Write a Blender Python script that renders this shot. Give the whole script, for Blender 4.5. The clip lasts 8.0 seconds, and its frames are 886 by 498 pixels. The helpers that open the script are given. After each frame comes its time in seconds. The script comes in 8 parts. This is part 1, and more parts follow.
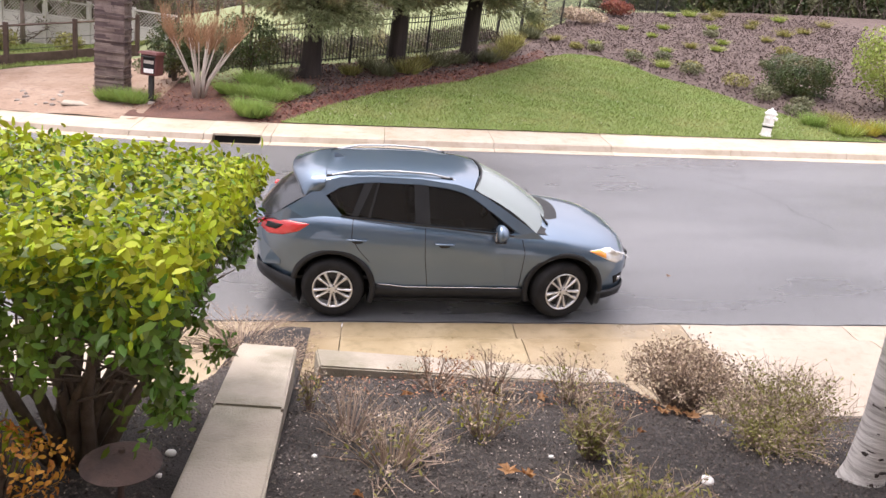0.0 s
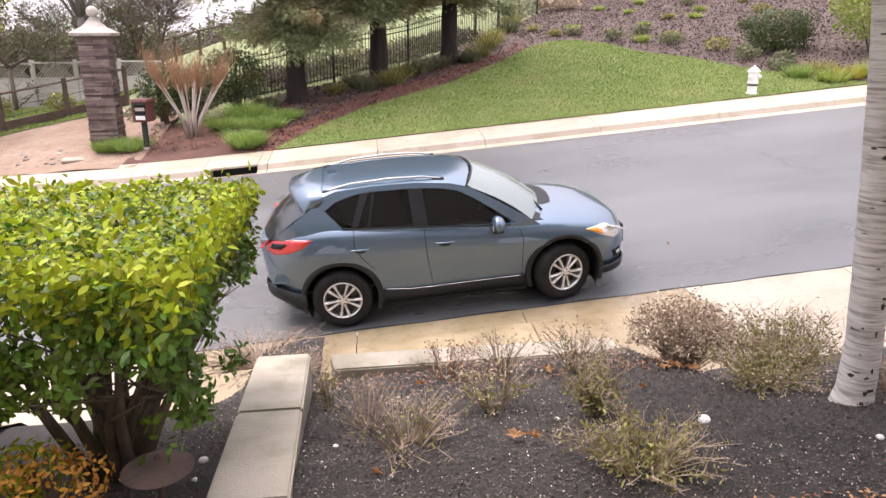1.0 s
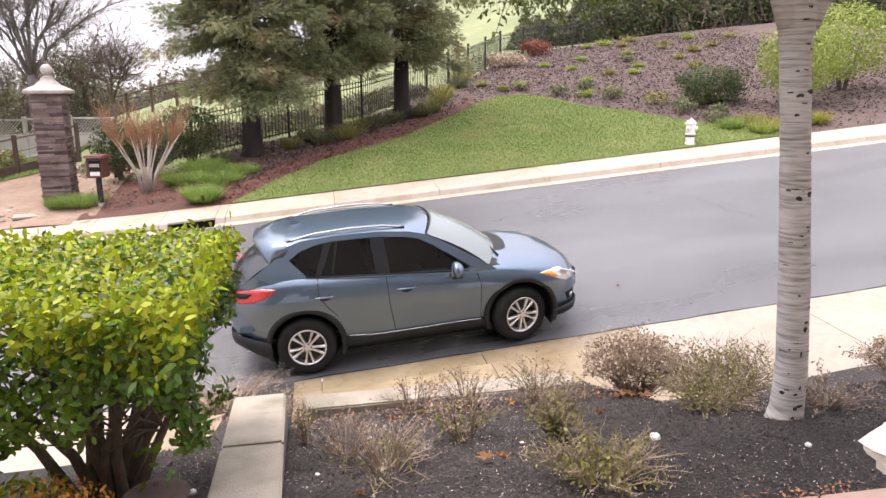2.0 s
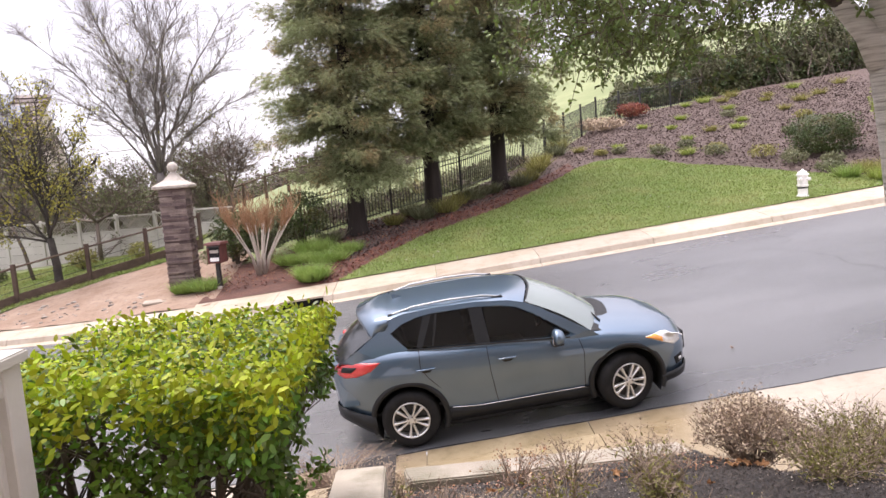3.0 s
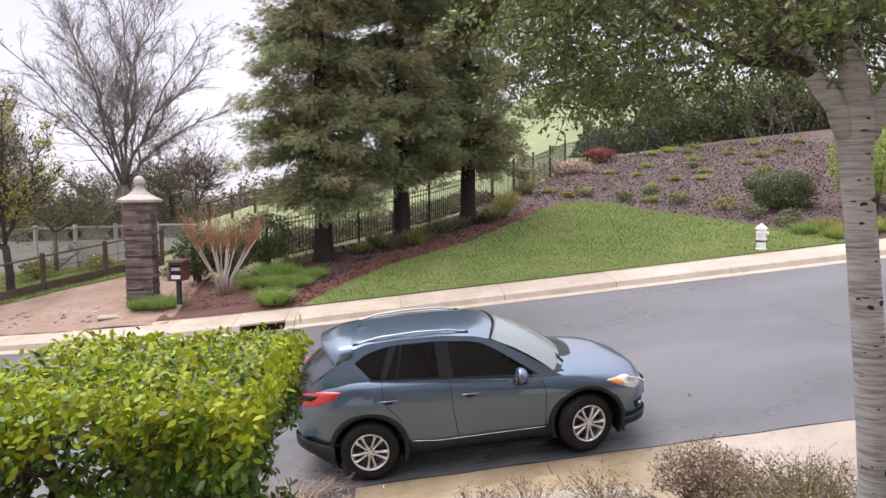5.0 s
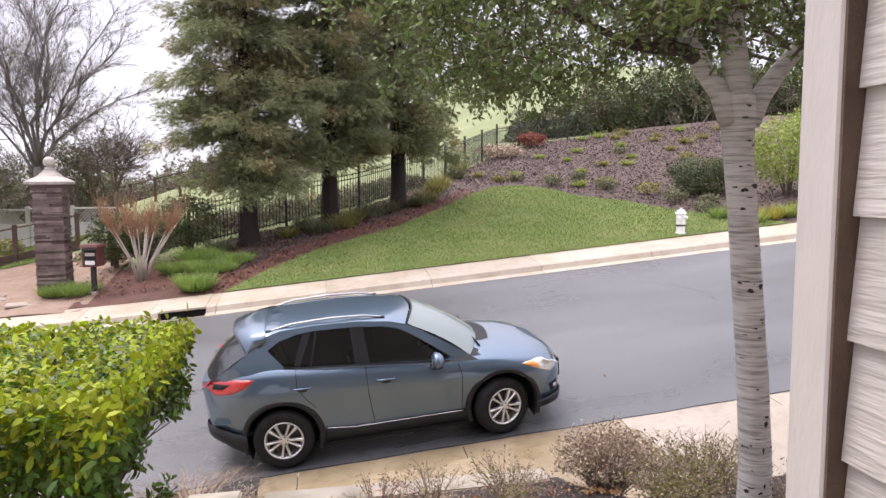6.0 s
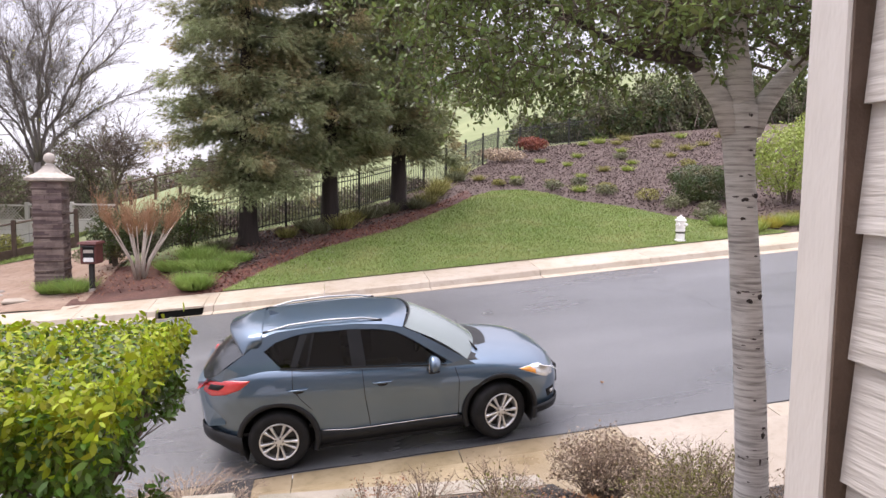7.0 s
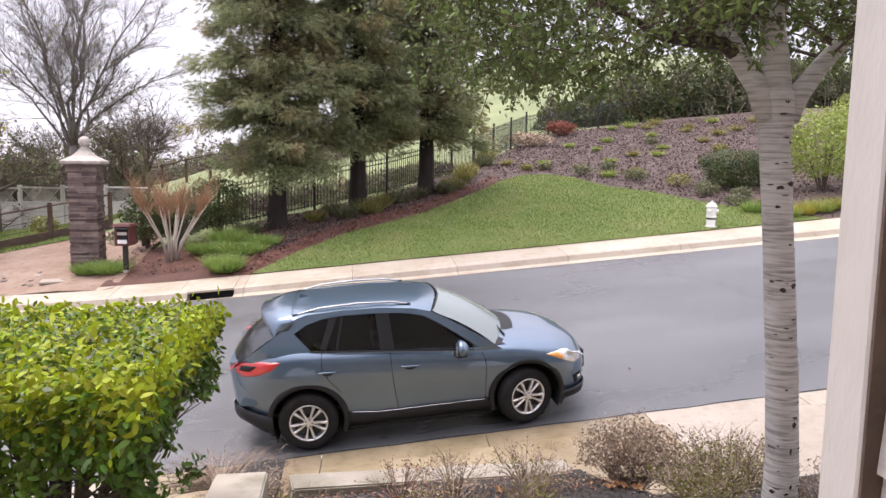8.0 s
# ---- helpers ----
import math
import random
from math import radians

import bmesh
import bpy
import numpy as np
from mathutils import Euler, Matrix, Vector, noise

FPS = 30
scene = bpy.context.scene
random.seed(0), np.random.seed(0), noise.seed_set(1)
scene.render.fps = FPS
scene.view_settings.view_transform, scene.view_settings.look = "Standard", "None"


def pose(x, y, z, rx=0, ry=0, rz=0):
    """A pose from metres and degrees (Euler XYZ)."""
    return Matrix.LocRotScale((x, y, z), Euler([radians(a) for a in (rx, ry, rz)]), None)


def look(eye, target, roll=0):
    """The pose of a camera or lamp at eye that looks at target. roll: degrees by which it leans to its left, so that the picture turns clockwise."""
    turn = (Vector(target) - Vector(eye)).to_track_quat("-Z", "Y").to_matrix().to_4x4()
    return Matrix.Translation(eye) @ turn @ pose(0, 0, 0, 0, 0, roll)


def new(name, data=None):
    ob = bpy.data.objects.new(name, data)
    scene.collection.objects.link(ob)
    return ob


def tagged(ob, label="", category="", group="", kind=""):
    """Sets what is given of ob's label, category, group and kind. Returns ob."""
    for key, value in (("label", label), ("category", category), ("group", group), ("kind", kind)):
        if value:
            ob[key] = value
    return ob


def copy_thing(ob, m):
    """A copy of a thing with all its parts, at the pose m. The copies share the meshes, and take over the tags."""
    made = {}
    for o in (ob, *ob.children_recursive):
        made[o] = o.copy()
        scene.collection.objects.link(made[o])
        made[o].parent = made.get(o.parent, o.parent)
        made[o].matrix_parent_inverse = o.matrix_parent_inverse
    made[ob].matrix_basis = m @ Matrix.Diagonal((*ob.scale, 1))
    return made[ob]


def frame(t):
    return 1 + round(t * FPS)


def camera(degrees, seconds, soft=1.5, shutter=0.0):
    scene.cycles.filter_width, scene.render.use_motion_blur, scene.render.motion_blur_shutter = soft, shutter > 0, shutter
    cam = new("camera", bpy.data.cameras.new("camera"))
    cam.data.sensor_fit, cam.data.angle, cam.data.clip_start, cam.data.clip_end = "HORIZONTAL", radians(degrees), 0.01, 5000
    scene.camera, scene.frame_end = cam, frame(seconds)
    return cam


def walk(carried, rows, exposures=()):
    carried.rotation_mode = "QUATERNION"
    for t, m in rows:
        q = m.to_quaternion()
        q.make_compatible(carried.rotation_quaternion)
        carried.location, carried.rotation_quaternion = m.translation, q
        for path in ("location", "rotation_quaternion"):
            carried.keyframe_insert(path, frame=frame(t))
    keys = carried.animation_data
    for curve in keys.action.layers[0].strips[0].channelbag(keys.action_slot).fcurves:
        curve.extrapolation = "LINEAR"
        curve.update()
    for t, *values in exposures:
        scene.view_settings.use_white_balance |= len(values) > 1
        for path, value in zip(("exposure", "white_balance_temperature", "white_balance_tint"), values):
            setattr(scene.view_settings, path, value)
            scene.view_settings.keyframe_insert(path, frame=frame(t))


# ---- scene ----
cam = camera(63.9, 8.0)
# seconds, eye x y z, turn about x y z in degrees
ROWS = [
    (0.0, 0.184, -7.734, 3.350, 72.98, -8.00, -4.82),
    (0.5, 0.218, -7.873, 3.364, 73.08, -6.23, -7.35),
    (1.0, 0.292, -7.999, 3.353, 73.46, 0.01, -6.19),
    (1.5, 0.167, -8.172, 3.365, 75.02, 0.61, -8.89),
    (1.7, 0.124, -8.249, 3.381, 75.97, 0.07, -10.19),
    (2.8, 0.328, -8.386, 3.367, 82.38, 3.29, -6.44),
    (3.0, 0.259, -8.389, 3.369, 83.60, 4.32, -2.16),
    (3.5, -0.020, -8.433, 3.364, 86.28, 5.18, 9.92),
    (4.0, -0.114, -8.449, 3.355, 86.97, 3.80, 13.84),
    (4.5, 0.008, -8.418, 3.371, 86.62, 1.53, 5.57),
    (5.0, 0.170, -8.432, 3.404, 86.00, 0.62, -4.81),
    (5.2, 0.253, -8.442, 3.384, 85.79, 0.57, -7.72),
    (6.3, 0.445, -8.368, 3.406, 84.50, 0.27, -9.92),
    (6.5, 0.437, -8.372, 3.405, 84.59, -0.01, -9.71),
    (7.0, 0.442, -8.364, 3.412, 84.88, -0.69, -9.83),
    (7.5, 0.452, -8.360, 3.418, 84.69, -1.08, -9.46),
    (8.0, 0.416, -8.383, 3.425, 83.57, -0.90, -7.66),
]
# the clip's own exposure falls as the sky comes into view
walk(cam, [(t, pose(*r)) for t, *r in ROWS],
     [(0.0, 1.73, 6800, 17), (1.0, 1.79, 6800, 17), (1.7, 1.76, 6800, 17), (2.8, 1.70, 6800, 17), (3.5, 1.38, 6550, 16), (4.0, 1.22, 6550, 16), (4.5, 1.25, 6550, 16), (5.0, 1.37, 6550, 16), (6.5, 1.50, 6550, 17), (8.0, 1.50, 6550, 17)])

# ---- light ----
world = bpy.data.worlds.new("overcast")
scene.world = world
world.use_nodes = True
wn, wl = world.node_tree.nodes, world.node_tree.links
wn.clear()
w_out, w_bg = wn.new("ShaderNodeOutputWorld"), wn.new("ShaderNodeBackground")
w_sky = wn.new("ShaderNodeTexSky")
w_sky.sky_type, w_sky.sun_disc = "NISHITA", False
w_sky.sun_elevation, w_sky.sun_rotation = radians(67), radians(305)
w_gain = wn.new("ShaderNodeVectorMath")
w_gain.operation = "SCALE"
w_gain.inputs["Scale"].default_value = 0.07
w_co, w_map, w_noise, w_ramp, w_mix = (wn.new("ShaderNodeTexCoord"), wn.new("ShaderNodeMapping"), wn.new("ShaderNodeTexNoise"),
                                       wn.new("ShaderNodeValToRGB"), wn.new("ShaderNodeMixRGB"))
w_map.inputs["Scale"].default_value = (1.6, 1.6, 5.0)
w_noise.inputs["Scale"].default_value, w_noise.inputs["Detail"].default_value = 1.3, 4.0
w_ramp.color_ramp.elements[0].position, w_ramp.color_ramp.elements[1].position = 0.3, 0.7
w_ramp.color_ramp.elements[0].color, w_ramp.color_ramp.elements[1].color = (0.35, 0.348, 0.395, 1), (0.425, 0.422, 0.455, 1)
w_mix.inputs[0].default_value = 0.9
wl.new(w_co.outputs["Generated"], w_map.inputs["Vector"])
wl.new(w_map.outputs[0], w_noise.inputs["Vector"])
wl.new(w_noise.outputs["Fac"], w_ramp.inputs["Fac"])
wl.new(w_sky.outputs[0], w_gain.inputs[0])
wl.new(w_gain.outputs[0], w_mix.inputs[1])
wl.new(w_ramp.outputs["Color"], w_mix.inputs[2])
# an overcast dome is brighter overhead than at the horizon
w_sep, w_rise, w_dome = wn.new("ShaderNodeSeparateXYZ"), wn.new("ShaderNodeMapRange"), wn.new("ShaderNodeVectorMath")
w_dome.operation = "SCALE"
w_rise.inputs["From Min"].default_value, w_rise.inputs["From Max"].default_value = 0.25, 1.0
w_rise.inputs["To Min"].default_value, w_rise.inputs["To Max"].default_value = 1.0, 2.6
wl.new(w_co.outputs["Generated"], w_sep.inputs[0])
wl.new(w_sep.outputs["Z"], w_rise.inputs["Value"])
wl.new(w_mix.outputs[0], w_dome.inputs[0])
wl.new(w_rise.outputs[0], w_dome.inputs["Scale"])
wl.new(w_dome.outputs[0], w_bg.inputs["Color"])
w_bg.inputs["Strength"].default_value = 1.0
wl.new(w_bg.outputs[0], w_out.inputs["Surface"])

sun_data = bpy.data.lights.new("sun", "SUN")
sun_data.energy, sun_data.angle, sun_data.color = 1.3, radians(40), (1.0, 0.95, 0.88)
sun = new("sun", sun_data)
sun.matrix_basis = look((-14, 10, 40), (0, 0, 0))


# ---- materials ----
def mat(name, c1, c2=None, scale=3.0, rough=0.6, bump=0.0, bscale=60.0, metal=0.0, c3=None, scale3=25.0, mix3=0.5, spec=0.5,
        coat=0.0, rand=0.0, coords="Position", stretch=(1, 1, 1), lo=0.35, hi=0.65, island=0.0, rough2=None, transl=0.0):
    """A surface whose colour wanders from c1 to c2 in patches of 1/scale metres, flecked with c3."""
    m = bpy.data.materials.new(name)
    m.use_nodes = True
    n, l = m.node_tree.nodes, m.node_tree.links
    b = n["Principled BSDF"]
    b.inputs["Roughness"].default_value, b.inputs["Metallic"].default_value = rough, metal
    b.inputs["Specular IOR Level"].default_value, b.inputs["Coat Weight"].default_value = spec, coat
    b.inputs["Coat Roughness"].default_value = 0.03
    if coords == "Position":
        src = n.new("ShaderNodeNewGeometry").outputs["Position"]
    else:
        src = n.new("ShaderNodeTexCoord").outputs["Object"]
    mp = n.new("ShaderNodeMapping")
    mp.inputs["Scale"].default_value = stretch
    l.new(src, mp.inputs["Vector"])

    def grain(s, detail=5.0):
        t = n.new("ShaderNodeTexNoise")
        t.inputs["Scale"].default_value, t.inputs["Detail"].default_value, t.inputs["Roughness"].default_value = s, detail, 0.6
        l.new(mp.outputs[0], t.inputs["Vector"])
        return t.outputs["Fac"]

    def mixed(fac, a, c):
        x = n.new("ShaderNodeMixRGB")
        for sock, v in ((x.inputs[0], fac), (x.inputs[1], a), (x.inputs[2], c)):
            if isinstance(v, (int, float)):
                sock.default_value = v
            elif isinstance(v, tuple):
                sock.default_value = (*v[:3], 1)
            else:
                l.new(v, sock)
        return x.outputs[0]

    def ramped(fac, a, c):
        r = n.new("ShaderNodeMapRange")
        r.inputs["From Min"].default_value, r.inputs["From Max"].default_value = a, c
        l.new(fac, r.inputs["Value"])
        return r.outputs[0]

    col = c1
    if c2:
        big = ramped(grain(scale), lo, hi)
        col = mixed(big, c1, c2)
        if rough2 is not None:
            rr = n.new("ShaderNodeMapRange")
            rr.inputs["To Min"].default_value, rr.inputs["To Max"].default_value = rough, rough2
            l.new(big, rr.inputs["Value"])
            l.new(rr.outputs[0], b.inputs["Roughness"])
    if c3:
        f = ramped(grain(scale3), 0.5, 0.72)
        mu = n.new("ShaderNodeMath")
        mu.operation = "MULTIPLY"
        l.new(f, mu.inputs[0])
        mu.inputs[1].default_value = mix3
        col = mixed(mu.outputs[0], col, c3)
    if rand or island:
        src_r = n.new("ShaderNodeObjectInfo").outputs["Random"] if rand else n.new("ShaderNodeNewGeometry").outputs["Random Per Island"]
        k = rand or island
        h = n.new("ShaderNodeHueSaturation")
        r = n.new("ShaderNodeMapRange")
        r.inputs["To Min"].default_value, r.inputs["To Max"].default_value = 1 - k, 1 + k
        l.new(src_r, r.inputs["Value"])
        l.new(r.outputs[0], h.inputs["Value"])
        r2 = n.new("ShaderNodeMapRange")
        r2.inputs["To Min"].default_value, r2.inputs["To Max"].default_value = 0.5 - 0.05 * k, 0.5 + 0.05 * k
        l.new(src_r, r2.inputs["Value"])
        l.new(r2.outputs[0], h.inputs["Hue"])
        if isinstance(col, tuple):
            h.inputs["Color"].default_value = (*col[:3], 1)
        else:
            l.new(col, h.inputs["Color"])
        col = h.outputs[0]
    if isinstance(col, tuple):
        b.inputs["Base Color"].default_value = (*col[:3], 1)
    else:
        l.new(col, b.inputs["Base Color"])
    if bump:
        bp = n.new("ShaderNodeBump")
        bp.inputs["Strength"].default_value, bp.inputs["Distance"].default_value = min(1.0, bump), 0.02
        l.new(grain(bscale, 3.0), bp.inputs["Height"])
        l.new(bp.outputs[0], b.inputs["Normal"])
    if transl:
        tr = n.new("ShaderNodeBsdfTranslucent")
        mx = n.new("ShaderNodeMixShader")
        mx.inputs[0].default_value = transl
        if isinstance(col, tuple):
            tr.inputs["Color"].default_value = (*col[:3], 1)
        else:
            l.new(col, tr.inputs["Color"])
        l.new(b.outputs[0], mx.inputs[1])
        l.new(tr.outputs[0], mx.inputs[2])
        l.new(mx.outputs[0], n["Material Output"].inputs["Surface"])
    return m


M_ASPHALT = mat("asphalt", (0.072, 0.074, 0.080), (0.125, 0.127, 0.134), scale=0.22, stretch=(0.5, 1.6, 1), rough=0.22, rough2=0.46, bump=0.5, bscale=55, c3=(0.035, 0.035, 0.038), scale3=38, mix3=0.6, spec=0.75)
M_CONC = mat("concrete", (0.315, 0.268, 0.21), (0.39, 0.34, 0.28), scale=0.7, rough=0.6, bump=0.25, bscale=70, c3=(0.21, 0.175, 0.13), scale3=9, mix3=0.45, rand=0.08)
M_WET = mat("wet_concrete", (0.23, 0.175, 0.10), (0.33, 0.26, 0.165), scale=1.3, rough=0.22, rough2=0.5, bump=0.2, bscale=70, c3=(0.14, 0.11, 0.055), scale3=7, mix3=0.55, rand=0.06)
M_CURB = mat("curb_concrete", (0.38, 0.315, 0.235), (0.46, 0.40, 0.325), scale=1.1, rough=0.55, bump=0.25, bscale=60, c3=(0.25, 0.19, 0.12), scale3=5, mix3=0.5, rand=0.07)
M_GUTTER = mat("stained_gutter_concrete", (0.25, 0.195, 0.125), (0.36, 0.30, 0.215), scale=0.9, rough=0.4, rough2=0.6, bump=0.25, bscale=60, c3=(0.16, 0.12, 0.075), scale3=4, mix3=0.6, rand=0.07, stretch=(0.5, 1, 1))
M_WALLTOP = mat("pale_concrete", (0.29, 0.25, 0.20), (0.41, 0.365, 0.305), scale=2.2, rough=0.32, rough2=0.65, bump=0.5, bscale=80, c3=(0.16, 0.155, 0.095), scale3=3.0, mix3=0.7, rand=0.1)
M_BARK = mat("dark_mulch", (0.018, 0.015, 0.014), (0.04, 0.033, 0.030), scale=5, rough=0.7, bump=1.0, bscale=110, c3=(0.10, 0.086, 0.08), scale3=150, mix3=0.45)
M_MULCH = mat("brown_mulch", (0.075, 0.05, 0.044), (0.12, 0.084, 0.074), scale=2.0, rough=0.9, bump=1.0, bscale=16, c3=(0.155, 0.108, 0.092), scale3=14, mix3=0.5)
M_RED = mat("red_mulch", (0.075, 0.034, 0.026), (0.13, 0.06, 0.043), scale=1.5, rough=0.9, bump=1.0, bscale=18, c3=(0.045, 0.026, 0.02), scale3=16, mix3=0.6)
M_LAWN = mat("lawn_soil", (0.11, 0.17, 0.04), (0.17, 0.21, 0.06), scale=0.8, rough=0.9, bump=0.8, bscale=30, c3=(0.06, 0.09, 0.02), scale3=12, mix3=0.5)
M_GRASS = mat("grass_blades", (0.175, 0.24, 0.055), (0.26, 0.30, 0.10), scale=0.9, rough=0.6, island=0.35, transl=0.3, c3=(0.33, 0.29, 0.12), scale3=0.45, mix3=0.6, spec=0.3)
M_FIELD = mat("hill_grass", (0.15, 0.185, 0.08), (0.225, 0.255, 0.12), scale=0.12, rough=0.95, bump=0.6, bscale=3, c3=(0.16, 0.15, 0.07), scale3=0.8, mix3=0.5)
M_DIRT = mat("pinkish_dirt", (0.225, 0.148, 0.103), (0.305, 0.222, 0.168), scale=0.9, rough=0.95, bump=1.0, bscale=20, c3=(0.13, 0.085, 0.06), scale3=6, mix3=0.6)
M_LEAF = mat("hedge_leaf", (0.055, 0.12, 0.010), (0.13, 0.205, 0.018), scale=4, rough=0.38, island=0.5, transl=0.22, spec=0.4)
M_LEAFTOP = mat("yellow_green_hedge_leaf", (0.24, 0.315, 0.010), (0.37, 0.405, 0.025), scale=4, rough=0.5, island=0.4, transl=0.3, spec=0.3)
M_TWIG = mat("twig_bark", (0.07, 0.05, 0.035), (0.13, 0.10, 0.075), scale=12, rough=0.85, bump=0.5, bscale=90)
M_PAINT = mat("cream_paint", (0.50, 0.475, 0.435), (0.565, 0.54, 0.505), scale=2.0, rough=0.5, bump=0.12, bscale=50, c3=(0.45, 0.41, 0.35), scale3=3, mix3=0.3)
M_TRIM = mat("taupe_paint", (0.50, 0.47, 0.44), (0.56, 0.53, 0.50), scale=2.0, rough=0.5, bump=0.25, bscale=25, c3=(0.40, 0.36, 0.31), scale3=5, mix3=0.25, stretch=(1, 1, 0.35))
M_SIDING = mat("taupe_siding", (0.45, 0.42, 0.39), (0.51, 0.48, 0.45), scale=2.0, rough=0.5, bump=0.45, bscale=30, c3=(0.42, 0.38, 0.33), scale3=10, mix3=0.3, stretch=(0.15, 0.15, 1.6))
M_REDBARK = mat("redwood_bark", (0.018, 0.013, 0.011), (0.04, 0.03, 0.026), scale=4, rough=0.95, bump=1.0, bscale=14, stretch=(1, 1, 0.12))
M_NEEDLE = mat("redwood_needles", (0.245, 0.285, 0.145), (0.36, 0.37, 0.21), scale=0.8, rough=0.8, island=0.4, c3=(0.47, 0.31, 0.175), scale3=0.75, mix3=0.85, transl=0.5, spec=0.15)
M_BIRCH = mat("birch_bark", (0.74, 0.715, 0.68), (0.52, 0.485, 0.45), scale=5, rough=0.7, bump=0.8, bscale=14, stretch=(1, 1, 15), c3=(0.09, 0.075, 0.065), scale3=5.0, mix3=0.55)
M_SCAR = mat("birch_scar", (0.025, 0.02, 0.018), (0.09, 0.07, 0.06), scale=20, rough=0.95, bump=0.8, bscale=60)
M_BIRCHLEAF = mat("evergreen_leaf", (0.10, 0.145, 0.04), (0.20, 0.25, 0.075), scale=1.4, rough=0.35, island=0.45, transl=0.35)
M_STONE = mat("ledge_stone", (0.13, 0.092, 0.085), (0.21, 0.155, 0.14), scale=3, rough=0.85, bump=0.8, bscale=25, rand=0.45)
M_MORTAR = mat("dark_mortar", (0.09, 0.075, 0.07), (0.13, 0.11, 0.10), scale=6, rough=0.95, bump=0.5)
M_CAP = mat("cast_stone", (0.39, 0.345, 0.30), (0.50, 0.45, 0.40), scale=3, rough=0.8, bump=0.3, bscale=40, c3=(0.25, 0.225, 0.19), scale3=8, mix3=0.5)
M_IRON = mat("black_iron", (0.012, 0.012, 0.012), (0.03, 0.028, 0.026), scale=8, rough=0.55)
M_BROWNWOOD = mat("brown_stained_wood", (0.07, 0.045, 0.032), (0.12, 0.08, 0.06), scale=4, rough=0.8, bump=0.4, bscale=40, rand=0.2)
M_VINYL = mat("pale_fence_board", (0.52, 0.49, 0.45), (0.60, 0.57, 0.53), scale=1.5, rough=0.6, rand=0.06)
M_STUCCO = mat("taupe_stucco", (0.42, 0.365, 0.32), (0.48, 0.42, 0.37), scale=0.8, rough=0.9, bump=0.5, bscale=30, c3=(0.28, 0.24, 0.2), scale3=3, mix3=0.25)
M_TILE = mat("roof_tile", (0.125, 0.097, 0.09), (0.205, 0.165, 0.155), scale=1.2, rough=0.75, bump=0.3, rand=0.3, c3=(0.075, 0.06, 0.056), scale3=5, mix3=0.5)
M_EAVE = mat("dark_eave_paint", (0.055, 0.042, 0.038), (0.08, 0.065, 0.06), scale=3, rough=0.6)
M_WHITE = mat("white_paint", (0.74, 0.73, 0.71), (0.80, 0.79, 0.77), scale=3, rough=0.45, c3=(0.62, 0.6, 0.57), scale3=7, mix3=0.3)
M_SOLAR = mat("solar_panel", (0.08, 0.095, 0.13), (0.12, 0.135, 0.17), scale=2, rough=0.5, spec=0.25)
M_CREAM = mat("cream_trim_paint", (0.50, 0.455, 0.405), (0.57, 0.525, 0.475), scale=3, rough=0.6, c3=(0.4, 0.36, 0.31), scale3=6, mix3=0.4)
M_DARKGLASS = mat("window_glass", (0.035, 0.04, 0.045), (0.06, 0.065, 0.07), scale=1.5, rough=0.04, spec=0.9)
M_BLIND = mat("window_blind", (0.42, 0.44, 0.43), (0.5, 0.52, 0.51), scale=2, rough=0.4)
M_HYD = mat("hydrant_white", (0.80, 0.79, 0.77), (0.86, 0.85, 0.83), scale=6, rough=0.4, c3=(0.6, 0.57, 0.52), scale3=14, mix3=0.4)
M_RUST = mat("rusty_steel", (0.05, 0.034, 0.03), (0.095, 0.06, 0.05), scale=9, rough=0.8, bump=0.3)
M_CANE = mat("pale_myrtle_bark", (0.42, 0.36, 0.31), (0.55, 0.49, 0.43), scale=5, rough=0.7, bump=0.2, stretch=(1, 1, 0.3))
M_TIP = mat("orange_twig", (0.26, 0.135, 0.07), (0.34, 0.20, 0.11), scale=3, rough=0.8)
M_GREYTREE = mat("grey_bark", (0.15, 0.13, 0.12), (0.24, 0.215, 0.20), scale=2, rough=0.9)
M_DARKTREE = mat("dark_bark", (0.03, 0.025, 0.02), (0.06, 0.05, 0.042), scale=3, rough=0.9, bump=0.6)
M_YELLEAF = mat("yellowing_leaf", (0.22, 0.23, 0.04), (0.38, 0.33, 0.05), scale=1.0, rough=0.5, island=0.3, transl=0.3)
M_DULL = mat("dull_bush_leaf", (0.12, 0.135, 0.07), (0.19, 0.19, 0.10), scale=1.0, rough=0.7, island=0.3, transl=0.2)
M_BRUSH = mat("bare_brush_twig", (0.12, 0.09, 0.075), (0.19, 0.15, 0.125), scale=0.8, rough=0.9, island=0.25)
M_SHRUB = mat("shrub_leaf", (0.045, 0.075, 0.025), (0.09, 0.12, 0.035), scale=1.5, rough=0.5, island=0.3, c3=(0.30, 0.12, 0.05), scale3=2.2, mix3=0.35, transl=0.2)
M_LIME = mat("lime_shrub_leaf", (0.22, 0.29, 0.05), (0.33, 0.38, 0.10), scale=1.5, rough=0.6, island=0.3, transl=0.3)
M_CLUMP = mat("clump_grass_leaf", (0.18, 0.28, 0.06), (0.28, 0.38, 0.10), scale=2, rough=0.6, island=0.25, transl=0.3)
M_DRY = mat("dry_twig", (0.26, 0.19, 0.145), (0.38, 0.30, 0.24), scale=6, rough=0.9, island=0.3)
M_DRYLEAF = mat("dry_seed_head", (0.36, 0.27, 0.195), (0.50, 0.40, 0.30), scale=6, rough=0.9, island=0.35)
M_OLIVE = mat("olive_leaf", (0.20, 0.195, 0.055), (0.31, 0.285, 0.10), scale=6, rough=0.7, island=0.35, transl=0.3)
